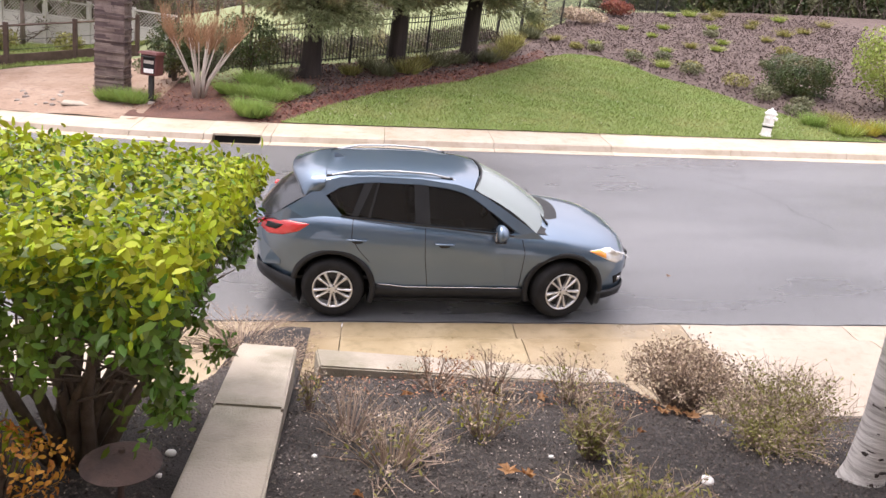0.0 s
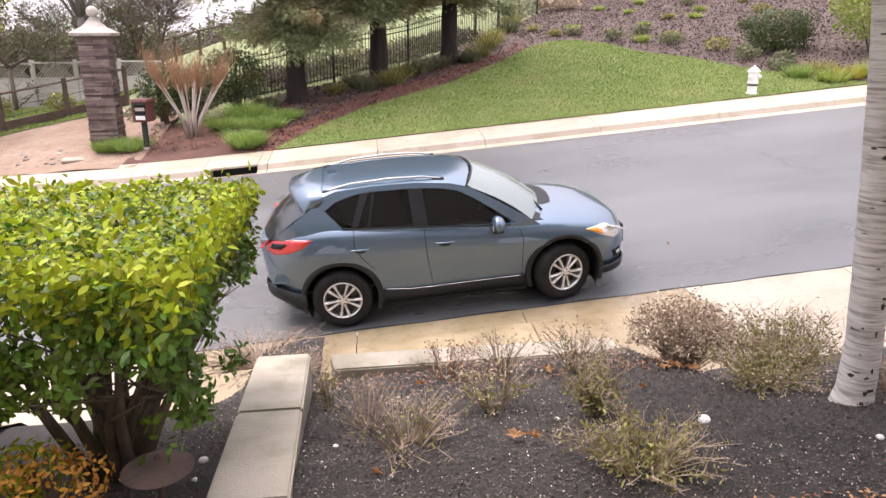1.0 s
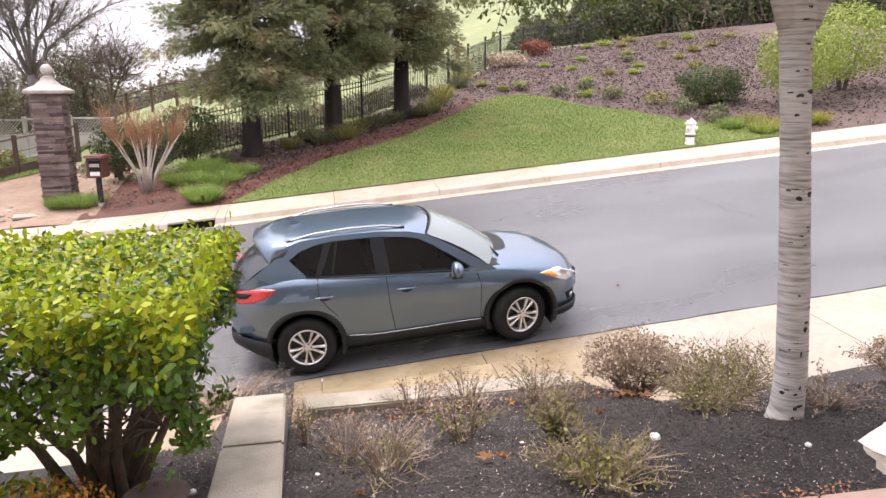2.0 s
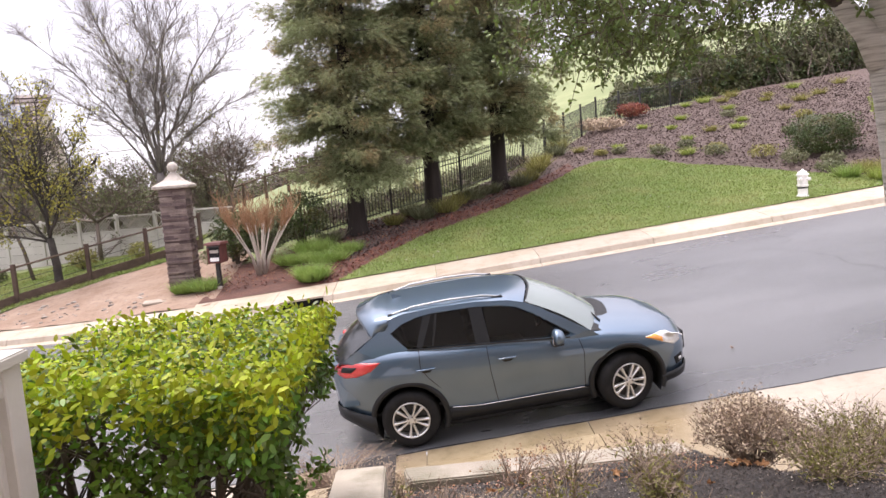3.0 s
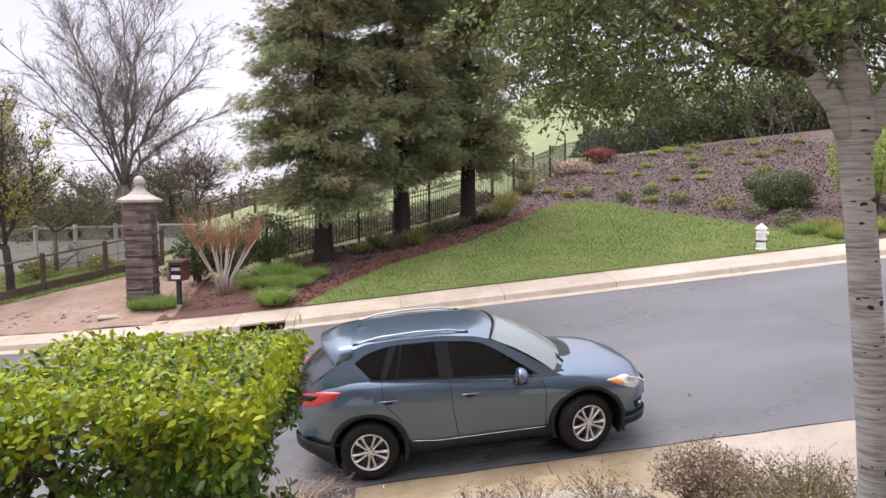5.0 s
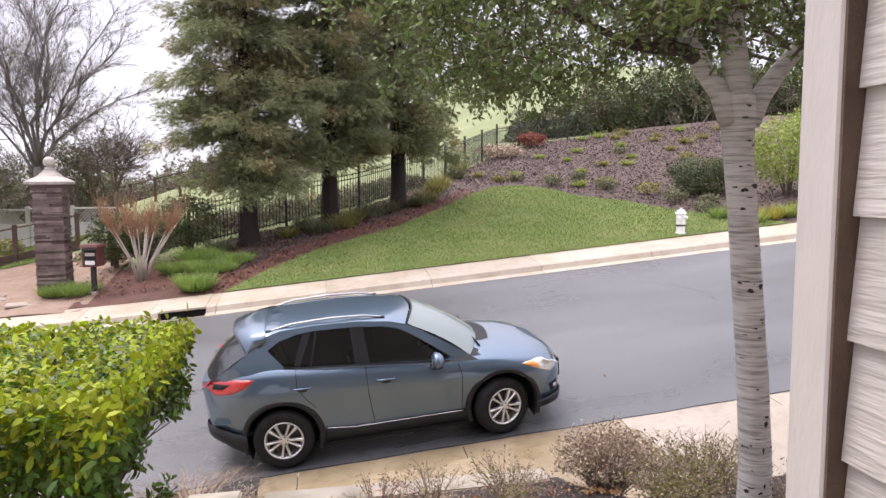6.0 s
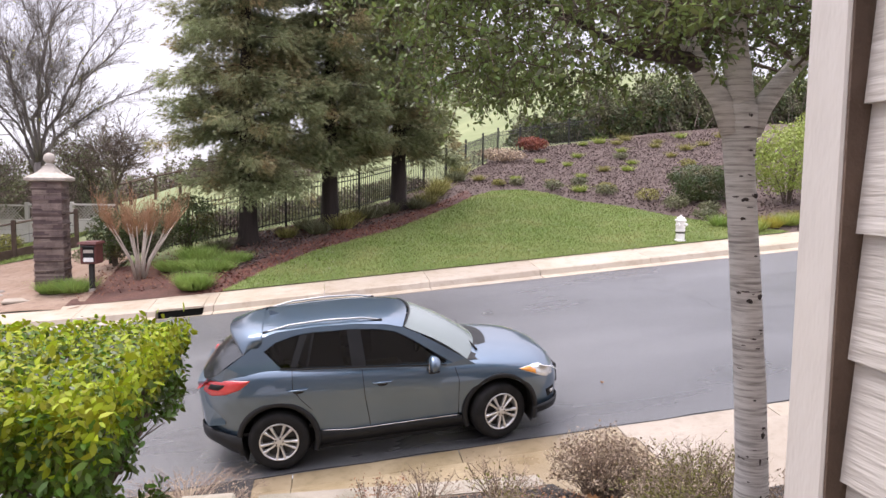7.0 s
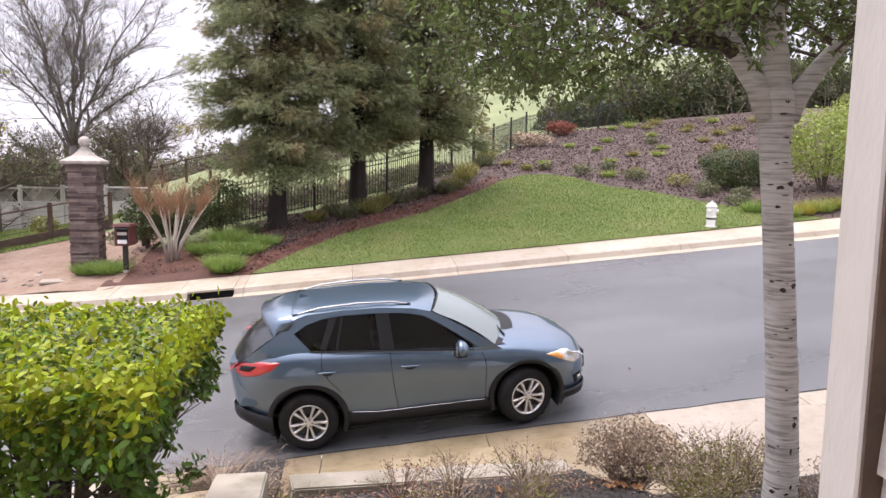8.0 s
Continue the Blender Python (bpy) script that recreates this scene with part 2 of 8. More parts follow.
M_ORANGE = mat("orange_leaf", (0.50, 0.19, 0.03), (0.62, 0.32, 0.05), scale=8, rough=0.6, island=0.3, transl=0.3)
M_REDLEAF = mat("dark_red_leaf", (0.20, 0.055, 0.04), (0.30, 0.10, 0.06), scale=3, rough=0.6, island=0.3, transl=0.25)
M_FALLEN = mat("fallen_leaf", (0.26, 0.11, 0.055), (0.40, 0.21, 0.115), scale=9, rough=0.7, island=0.4)
M_CHIP = mat("bark_chip", (0.05, 0.04, 0.036), (0.12, 0.10, 0.09), scale=20, rough=0.85, island=0.6)
M_SLOPECHIP = mat("slope_wood_chip", (0.06, 0.04, 0.034), (0.125, 0.088, 0.078), scale=3, rough=0.9, island=0.5)
M_REDCHIP = mat("red_wood_chip", (0.13, 0.045, 0.03), (0.24, 0.10, 0.065), scale=3, rough=0.9, island=0.5)
M_PALECHIP = mat("pale_litter", (0.35, 0.29, 0.25), (0.5, 0.44, 0.4), scale=20, rough=0.85, island=0.4)
M_GRAVEL = mat("gravel_stone", (0.19, 0.16, 0.14), (0.29, 0.25, 0.22), scale=6, rough=0.8, rand=0.35)
M_ROCK = mat("pale_rock", (0.5, 0.47, 0.43), (0.62, 0.59, 0.55), scale=6, rough=0.75, bump=0.4, bscale=30, rand=0.15)
M_PAVER = mat("porch_paver", (0.44, 0.29, 0.22), (0.52, 0.38, 0.30), scale=2.5, rough=0.5, bump=0.3, bscale=40, rand=0.12)
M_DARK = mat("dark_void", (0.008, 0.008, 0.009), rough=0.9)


# ---- building helpers ----
def link(name, me, material, parent=None, label="", smooth=False):
    if smooth:
        for p in me.polygons:
            p.use_smooth = True
    me.materials.clear()
    for m in (material if isinstance(material, (list, tuple)) else [material]):
        me.materials.append(m)
    ob = new(name, me)
    if parent is not None:
        ob.parent = parent
    if label:
        ob["label"] = label
    return ob


def part(name, bm, material, parent=None, label="", smooth=False):
    """Links a bmesh as one mesh object, under a thing or a part."""
    me = bpy.data.meshes.new(name)
    bm.to_mesh(me)
    bm.free()
    return link(name, me, material, parent, label, smooth)


def raw(name, verts, faces, material, parent=None, label="", smooth=False):
    me = bpy.data.meshes.new(name)
    me.from_pydata([tuple(v) for v in verts], [], faces)
    me.update()
    return link(name, me, material, parent, label, smooth)


def soup(name, quads, material, parent=None, label="", smooth=False):
    """Many loose faces of the same number of corners, from an array (n, k, 3)."""
    n, k = quads.shape[:2]
    me = bpy.data.meshes.new(name)
    me.vertices.add(n * k)
    me.vertices.foreach_set("co", quads.reshape(-1).astype(np.float32))
    me.loops.add(n * k)
    me.loops.foreach_set("vertex_index", np.arange(n * k, dtype=np.int32))
    me.polygons.add(n)
    me.polygons.foreach_set("loop_start", np.arange(0, n * k, k, dtype=np.int32))
    me.polygons.foreach_set("loop_total", np.full(n, k, dtype=np.int32))
    me.update()
    me.validate()
    return link(name, me, material, parent, label, smooth)


def empty(name, x=0, y=0, z=0, rz=0, label="", category="", group="", rx=0, ry=0):
    ob = new(name)
    ob.empty_display_size = 0.1
    ob.matrix_basis = pose(x, y, z, rx, ry, rz)
    return tagged(ob, label, category, group)


def box(bm, x0, x1, y0, y1, z0, z1, bevel=0.0):
    vs = [bm.verts.new(p) for p in ((x0, y0, z0), (x1, y0, z0), (x1, y1, z0), (x0, y1, z0), (x0, y0, z1), (x1, y0, z1), (x1, y1, z1), (x0, y1, z1))]
    fs = [bm.faces.new([vs[i] for i in f]) for f in ((0, 3, 2, 1), (4, 5, 6, 7), (0, 1, 5, 4), (1, 2, 6, 5), (2, 3, 7, 6), (3, 0, 4, 7))]
    if bevel:
        es = list({e for f in fs for e in f.edges})
        bmesh.ops.bevel(bm, geom=es, offset=bevel, segments=1, profile=0.5, affect="EDGES")


def boxed(x0, x1, y0, y1, z0, z1, bevel=0.0):
    bm = bmesh.new()
    box(bm, x0, x1, y0, y1, z0, z1, bevel)
    return bm


def lathe(bm, prof, n=16, cx=0, cy=0):
    """A turned form about the z axis from (radius, height) pairs, closed at both ends."""
    rings = [[bm.verts.new((cx + r * math.cos(2 * math.pi * i / n), cy + r * math.sin(2 * math.pi * i / n), z)) for i in range(n)] for r, z in prof]
    for a, b in zip(rings, rings[1:]):
        for i in range(n):
            bm.faces.new((a[i], a[(i + 1) % n], b[(i + 1) % n], b[i]))
    bm.faces.new(rings[0][::-1])
    bm.faces.new(rings[-1])


def tube_into(verts, faces, pts, radii, sides=6):
    """Adds a tapering tube along pts to plain lists."""
    pts = [Vector(p) for p in pts]
    base = None
    ax = Vector((0, 0, 1)) if abs((pts[-1] - pts[0]).normalized().z) < 0.9 else Vector((1, 0, 0))
    for i, p in enumerate(pts):
        d = (pts[min(i + 1, len(pts) - 1)] - pts[max(i - 1, 0)]).normalized()
        u = d.cross(ax).normalized()
        v = d.cross(u)
        start = len(verts)
        for k in range(sides):
            a = 2 * math.pi * k / sides
            verts.append(p + (u * math.cos(a) + v * math.sin(a)) * radii[i])
        if base is not None:
            for k in range(sides):
                faces.append((base + k, base + (k + 1) % sides, start + (k + 1) % sides, start + k))
        else:
            faces.append(tuple(range(start, start + sides))[::-1])
        base = start
    faces.append(tuple(range(base, base + sides)))


def tube(name, pts, radii, material, parent=None, sides=8, label="", smooth=True):
    v, f = [], []
    if not isinstance(radii, (list, tuple)):
        radii = [radii] * len(pts)
    tube_into(v, f, pts, radii, sides)
    return raw(name, v, f, material, parent, label, smooth)


def leaves(pos, normal, size, ratio=0.45, fold=0.25, rng=None, droop=0.0):
    """Leaf-shaped faces (n, 6, 3): each with a pointed end, its axis lying at random across the given normal."""
    n = len(pos)
    rnd = rng.normal(size=(n, 3))
    nz = normal / (np.linalg.norm(normal, axis=1, keepdims=True) + 1e-9)
    ax = np.cross(nz, rnd)
    ax /= np.linalg.norm(ax, axis=1, keepdims=True) + 1e-9
    ax[:, 2] -= droop
    ax /= np.linalg.norm(ax, axis=1, keepdims=True) + 1e-9
    side = np.cross(nz, ax)
    side /= np.linalg.norm(side, axis=1, keepdims=True) + 1e-9
    s = (size * rng.uniform(0.65, 1.25, n))[:, None]
    w = s * ratio * 0.5
    up = nz * s * fold
    return np.stack([pos, pos + ax * s * 0.35 + side * w + up * 0.4, pos + ax * s * 0.72 + side * w * 0.8 + up * 0.5, pos + ax * s + up * 0.1,
                     pos + ax * s * 0.72 - side * w * 0.8 + up * 0.5, pos + ax * s * 0.35 - side * w + up * 0.4], 1)


def blades(pos, height, width, lean, rng):
    """Upright blades (n, 3, 3) standing on pos."""
    n = len(pos)
    a = rng.uniform(0, 2 * np.pi, n)
    d = np.stack([np.cos(a), np.sin(a), np.zeros(n)], 1)
    side = np.stack([-np.sin(a), np.cos(a), np.zeros(n)], 1)
    h = (height * rng.uniform(0.5, 1.3, n))[:, None]
    tip = pos + np.array([0, 0, 1.0]) * h + d * h * lean * rng.uniform(0.2, 1.4, n)[:, None]
    return np.stack([pos - side * width / 2, pos + side * width / 2, tip], 1)


def smooth(a, b, x):
    t = min(1.0, max(0.0, (x - a) / (b - a)))
    return t * t * (3 - 2 * t)


# ---- the lie of the land ----
def far_edge(x):
    """y of the far kerb's face: straight on the right, bending away on the left."""
    return 8.35 + (0.022 * (-2.0 - x) ** 1.9 if x < -2.0 else 0.0) * (1 if x > -14 else (12 ** 1.9 / (-2.0 - x) ** 1.9)) + (0.21 * (-14 - x) if x < -14 else 0)


def road_z(x, y):
    xx = max(-45.0, min(45.0, x))
    return 0.0957 * xx + 0.0797 * y


def land(x, y):
    """Height of the ground beyond the road."""
    xx = max(-34.0, min(30.0, x))
    fe = far_edge(xx)
    d = max(0.0, y - fe - 1.2)
    z = 0.0957 * xx + 0.0797 * min(y, 34.0) + 0.15 + 0.075 * min(d, 25.0)
    # on the left the lots lie level behind the road
    k = smooth(-5, -12, x) * smooth(2, 10, d)
    z -= k * (0.06 * min(d, 25.0))
    # behind the fence the field lies flatter than the street
    z -= smooth(9, 16, d) * smooth(4, -2, x) * 0.0957 * max(0.0, xx + 11.0)
    if y > 34:
        az = math.atan2(x, y + 8)
        s = smooth(-0.02, 0.28, az)
        back = min(y, 260.0) - 34
        z += -1.6 * smooth(0, 8, back) + back * (0.012 + 0.18 * s)
    return z


# ---- structure: ground, road, kerbs, walls ----
def sheet(name, xs, lo, hi, ny, height, material, label, category, lift=0.0, kind="structure", wob=0.0):
    """A sheet of ground between the lines y = lo(x) and y = hi(x)."""
    v, f = [], []
    for x in xs:
        a, b = lo(x), hi(x)
        for j in range(ny + 1):
            y = a + (b - a) * j / ny
            z = height(x, y) + lift
            if wob:
                z += wob * noise.noise(Vector((x * 1.7, y * 1.7, 0.3)))
            v.append((x, y, z))
    for i in range(len(xs) - 1):
        for j in range(ny):
            k = i * (ny + 1) + j
            f.append((k, k + ny + 1, k + ny + 2, k + 1))
    ob = raw(name, v, f, material, smooth=True)
    return tagged(ob, label, category, kind=kind)


def steps(a, b, n):
    return [a + (b - a) * i / n for i in range(n + 1)]


FAR_X = steps(-300, -60, 12)[:-1] + steps(-60, 60, 150) + steps(60, 300, 12)[1:]
BACK_Y = [0.0, 0.3, 0.6, 1, 1.5, 2, 2.7, 3.5, 4.5, 5.5, 6.5, 8, 9.5, 11, 13, 15, 17, 19, 21, 23, 25, 28, 31, 35, 40, 50, 65, 85, 110, 140, 180, 230, 300, 420]
gv, gf = [], []
for x in FAR_X:
    for d in BACK_Y:
        y = far_edge(max(-60, min(60, x))) + 0.42 + d
        gv.append((x, y, land(x, y) - 0.03 + (0.04 * noise.noise(Vector((x * 0.6, y * 0.6, 0))) if d > 2 else 0)))
for i in range(len(FAR_X) - 1):
    for j in range(len(BACK_Y) - 1):
        k = i * len(BACK_Y) + j
        gf.append((k, k + len(BACK_Y), k + len(BACK_Y) + 1, k + 1))
tagged(raw("ground", gv, gf, M_FIELD, smooth=True), "green grassy hillside behind the gardens", "ground", kind="structure")

ROAD_X = steps(-60, 60, 120)
tagged(sheet("road", ROAD_X, lambda x: -0.12, lambda x: far_edge(x) - 0.28, 12, road_z, M_ASPHALT, "damp dark grey asphalt street sloping uphill", "road"))
near_land_x = steps(-60, -6, 27)[:-1] + steps(-6, -0.4, 26)[:-1] + [-0.3, -0.11, -0.099] + steps(0.0, 2.339, 16) + steps(2.36, 8, 30) + steps(8, 60, 26)[1:]


def near_z(x, y):
    """Height of the beds and yard on the house's side."""
    side = road_z(x, -0.7) + 0.11
    front = 0.9 + 0.03 * max(-3.0, min(4.0, x))
    bed = front + 0.27 * max(0.0, -2.95 - y) * (1 if y > -5.2 else 0) + (0.6075 if y <= -5.2 else 0)
    if y > -2.95:
        bed = front
    k = smooth(2.3, 2.9, x) * smooth(-4.4, -2.0, y)
    left = smooth(-0.5, -1.2, x) * smooth(-4.0, -2.3, y)
    k = max(k, left)
    return bed * (1 - k) + (side - 0.02) * k


def bed_edge(x):
    if -0.1 < x < 2.34:
        return -3.34 + 0.175 * (x - 0.02) + 0.02
    if x >= 2.34:
        return -2.93 + 0.63 * smooth(2.34, 3.3, x)
    return -2.3


tagged(sheet("ground_near", near_land_x, lambda x: -30.0 if abs(x) > 8 else -6.31, bed_edge, 48, near_z, M_BARK,
             "planting bed of dark shredded bark mulch", "mulch bed", wob=0.03))


# far kerb with its gutter, laid in lengths
def kerb_piece(x0, x1, n=3, drop=0.0):
    bm = bmesh.new()
    rows = []
    prof = [(-0.30, 0.006), (-0.02, 0.012), (0.03, 0.13 - drop), (0.07, 0.15 - drop), (1.22, 0.165), (1.22, -0.2), (-0.30, -0.2)]
    for i in range(n + 1):
        x = x0 + (x1 - x0) * i / n
        fe = far_edge(x)
        rows.append([bm.verts.new((x, fe + dy, road_z(x, fe + dy) + dz)) for dy, dz in prof])
    m = len(prof)
    for a, b in zip(rows, rows[1:]):
        for k in range(m):
            bm.faces.new((a[k], b[k], b[(k + 1) % m], a[(k + 1) % m])).material_index = 1 if k < 2 else 0
    bm.faces.new(rows[0])
    bm.faces.new(rows[-1][::-1])
    bmesh.ops.recalc_face_normals(bm, faces=bm.faces)
    return bm


far_kerb = tagged(empty("kerb", 0, 0, 0), "pale concrete kerb and gutter in jointed lengths", "kerb", kind="structure")
far_kerb["kind"] = "structure"
DRAIN = (-3.22, -2.18)
cuts = [-40, -34, -28, -22, -17, -13.2, -10.4, -7.6, -5.05, -3.42, DRAIN[0], DRAIN[1], -1.95, 0.55, 3.05, 5.8, 8.7, 11.6, 14.5, 18, 22, 27, 33, 40, 50]
for a, b in zip(cuts, cuts[1:]):
    if a == DRAIN[0]:
        continue
    part("kerb_length", kerb_piece(a + 0.006, b - 0.006), [M_CURB, M_GUTTER], far_kerb)
# storm drain mouth: lintel, floor and a near-black block for the throat's shade
drain = tagged(empty("storm_drain", 0, 0, 0), "storm drain inlet with a dark slot in the kerb", "drain")
dv = lambda x, dy, dz: (x, far_edge(x) + dy, road_z(x, far_edge(x) + dy) + dz)


def hexa(corners):
    bm = bmesh.new()
    v = [bm.verts.new(c) for c in corners]
    for f in ((0, 3, 2, 1), (4, 5, 6, 7), (0, 1, 5, 4), (1, 2, 6, 5), (2, 3, 7, 6), (3, 0, 4, 7)):
        bm.faces.new([v[i] for i in f])
    return bm


x0, x1 = DRAIN
part("lintel", hexa([dv(x0, -0.01, 0.115), dv(x1, -0.01, 0.115), dv(x1, 1.22, 0.115), dv(x0, 1.22, 0.115), dv(x0, -0.01, 0.16), dv(x1, -0.01, 0.16), dv(x1, 1.22, 0.17), dv(x0, 1.22, 0.17)]), M_CURB, drain)
part("gutter_apron", hexa([dv(x0, -0.3, -0.15), dv(x1, -0.3, -0.15), dv(x1, 0.1, -0.2), dv(x0, 0.1, -0.2), dv(x0, -0.3, 0.006), dv(x1, -0.3, 0.006), dv(x1, 0.1, -0.07), dv(x0, 0.1, -0.07)]), M_GUTTER, drain)
part("throat", hexa([dv(x0, 0.25, -0.2), dv(x1, 0.25, -0.2), dv(x1, 0.5, -0.2), dv(x0, 0.5, -0.2), dv(x0, 0.25, 0.114), dv(x1, 0.25, 0.114), dv(x1, 0.5, 0.114), dv(x0, 0.5, 0.114)]), M_DARK, drain)

# near gutter and pavement in slabs
pave = tagged(empty("pavement"), "rain-wet tan concrete pavement and rolled kerb", "pavement", kind="structure")
slabs = [-40, -30, -22, -16, -11, -7, -4.2, -1.9, 0.12, 2.1, 4.15, 6.2, 8.2, 11, 15, 20, 26, 34, 44]
for a, b in zip(slabs, slabs[1:]):
    bm = bmesh.new()
    prof = [(-0.10, 0.004), (-0.42, -0.008), (-0.52, 0.02), (-0.62, 0.09), (-0.72, 0.105), (-2.75, 0.13), (-2.75, -0.2), (-0.10, -0.2)]
    rows = []
    for x in (a + 0.006, (a + b) / 2, b - 0.006):
        rows.append([bm.verts.new((x, y, road_z(x, y) + z)) for y, z in prof])
    for r, s in zip(rows, rows[1:]):
        for k in range(len(prof)):
            bm.faces.new((r[k], r[(k + 1) % len(prof)], s[(k + 1) % len(prof)], s[k]))
    bm.faces.new(rows[0][::-1])
    bm.faces.new(rows[-1])
    bmesh.ops.recalc_face_normals(bm, faces=bm.faces)
    part("slab", bm, M_WET if -2 < (a + b) / 2 < 3.5 else M_CONC, pave)

tagged(sheet("pavement_bed", steps(-40, 44, 20), lambda x: -2.7, lambda x: -0.12, 1, road_z, M_GUTTER, "packed bed under the pavement joints", "pavement", lift=-0.04), "", "")

# lawn, red and brown mulch beds across the street: one behind another on the slope
back = lambda x: far_edge(x) + 1.2


def lerp_line(pts):
    def at(x):
        for (xa, ya), (xb, yb) in zip(pts, pts[1:]):
            if x <= xb:
                return ya + (yb - ya) * max(0.0, (x - xa) / (xb - xa))
        return pts[-1][1]
    return at


lawn_top = lerp_line([(-1.9, 9.6), (-0.9, 11.2), (0.35, 12.7), (2.9, 14.5), (5.2, 17.2), (6.4, 18.9), (7.3, 19.6), (8.3, 19.4), (9.1, 18.3), (9.7, 16.1), (10.7, 14.6), (11.6, 12.3), (12.6, 10.6), (13.4, 9.6)])
fence_line = lerp_line([(-6.5, 13.2), (-3.6, 14.9), (-0.7, 16.7), (1.9, 18.4), (4.8, 21.6), (7.3, 25.0), (10.0, 29.5), (13.2, 32.0), (30.0, 36.0)])
sheet("mulch_hill", steps(-3, 34, 90), back, lambda x: fence_line(x) + (0.0 if x < 9 else 0.6), 40, land, M_MULCH, "slope of weathered brown bark mulch", "mulch", lift=0.0, wob=0.02)
sheet("mulch_red", steps(-5.6, 6.4, 50), lambda x: back(x), lambda x: min(fence_line(x), lawn_top(x) + 1.5 if x > -1.9 else 12.9 + 0.35 * (x + 5.6)), 14, land, M_RED, "strip of reddish bark mulch", "mulch", lift=0.022, wob=0.01)
LAWN_X = steps(-1.9, 13.4, 90)
sheet("lawn", LAWN_X, back, lawn_top, 24, land, M_LAWN, "mown green lawn", "lawn", lift=0.04)
rng = np.random.default_rng(3)
n = 170000
gx = rng.uniform(-1.9, 13.4, n)
gy = np.array([back(x) + (lawn_top(x) + 0.05 - back(x)) * u for x, u in zip(gx, rng.uniform(-0.01, 1.0, n) ** 1.0)])
wgt = np.array([lawn_top(x) - back(x) for x in gx])
keep = rng.uniform(0, 10.5, n) < wgt
gx, gy = gx[keep], gy[keep]
gz = np.array([land(x, y) + 0.035 for x, y in zip(gx, gy)])
tagged(soup("grass", blades(np.stack([gx, gy, gz], 1), 0.055, 0.018, 1.0, rng), M_GRASS), "short damp lawn grass with paler patches", "grass", kind="stuff")

# the earthen drive and the neighbour's grass on the left
sheet("drive", steps(-13.3, -5.2, 24), lambda x: far_edge(x) + 0.9, lambda x: lerp_line([(-13.3, 11.6), (-11.9, 13.2), (-10.2, 14.3), (-8.8, 15.4), (-6.9, 16.6), (-5.2, 14.2)])(x), 14, land, M_DIRT, "bare pinkish earth drive apron", "drive", lift=0.03, wob=0.05)
sheet("neighbour_lawn", steps(-26, -8.2, 40), lambda x: max(far_edge(x) + 1.2, lerp_line([(-26, 10), (-13.6, 11.6), (-11.9, 13.3), (-8.2, 16)])(x)), lambda x: 21.0, 14, land, M_LAWN, "neighbour's patchy green lawn", "lawn", lift=0.03, wob=0.05)


n = 30000
gx = rng.uniform(-16.6, -8.2, n)
lo_line = lerp_line([(-26, 10), (-13.6, 11.6), (-11.9, 13.3), (-8.2, 16)])
gy = np.array([max(far_edge(x) + 1.2, lo_line(x)) * (1 - u) + 20.5 * u for x, u in zip(gx, rng.uniform(0, 1, n))])
gz = np.array([land(x, y) + 0.03 + 0.05 * noise.noise(Vector((x * 1.7, y * 1.7, 0.3))) for x, y in zip(gx, gy)])
tagged(soup("neighbour_grass", blades(np.stack([gx, gy, gz], 1), 0.07, 0.03, 1.0, rng), M_GRASS), "patchy damp grass in the neighbour's garden", "grass", kind="stuff")

sheet("garden_bed", steps(-22, -15.6, 16), lambda x: far_edge(x) + 2.4, lambda x: 17.2, 12, land, M_MULCH, "neighbour's dark mulched garden bed", "mulch", lift=0.07, wob=0.05)

# low concrete walls round the near bed
def slab_wall(name, a, b, width, za, zb, depth, material, label, pieces=3, base_z=None):
    """A wall of cast lengths from a to b (plan), its top falling from za to zb."""
    th = tagged(empty(name), label, "wall", kind="structure")
    ax, ay = a
    dx, dy = b[0] - a[0], b[1] - a[1]
    L = math.hypot(dx, dy)
    px, py = -dy / L * width, dx / L * width
    for i in range(pieces):
        s, e = i / pieces + 0.002, (i + 1) / pieces - 0.002
        P = [(ax + dx * s, ay + dy * s), (ax + dx * e, ay + dy * e), (ax + dx * e + px, ay + dy * e + py), (ax + dx * s + px, ay + dy * s + py)]
        Z = [za + (zb - za) * q for q in (s, e, e, s)]
        bm = hexa([(x, y, z - depth) for (x, y), z in zip(P, Z)] + [(x, y, z) for (x, y), z in zip(P, Z)])
        bmesh.ops.recalc_face_normals(bm, faces=bm.faces)
        bmesh.ops.bevel(bm, geom=bm.edges[:], offset=0.012, segments=2, affect="EDGES")
        part("wall_length", bm, material, th)
    return th


slab_wall("wall_cheek", (-0.11, -3.67), (-0.03, -6.4), -0.34, 1.38, 1.68, 1.2, M_WALLTOP, "low concrete garden wall with a worn pale top", pieces=3)
slab_wall("wall_front", (0.02, -3.34), (2.33, -2.93), 0.27, 1.09, 0.94, 1.1, M_WALLTOP, "low concrete retaining wall along the pavement", pieces=2)

# porch floor and house corner
porch = tagged(empty("porch_floor"), "raised porch floor edged with tan pavers", "porch", kind="structure")
part("porch_slab", boxed(-6.0, 8.0, -16.0, -6.32, 1.2, 1.62), M_CONC, porch)
for i in range(22):
    part("paver", boxed(0.1 + i * 0.36, 0.1 + i * 0.36 + 0.352, -6.32, -5.86, 1.45, 1.66, 0.012), M_PAVER, porch)


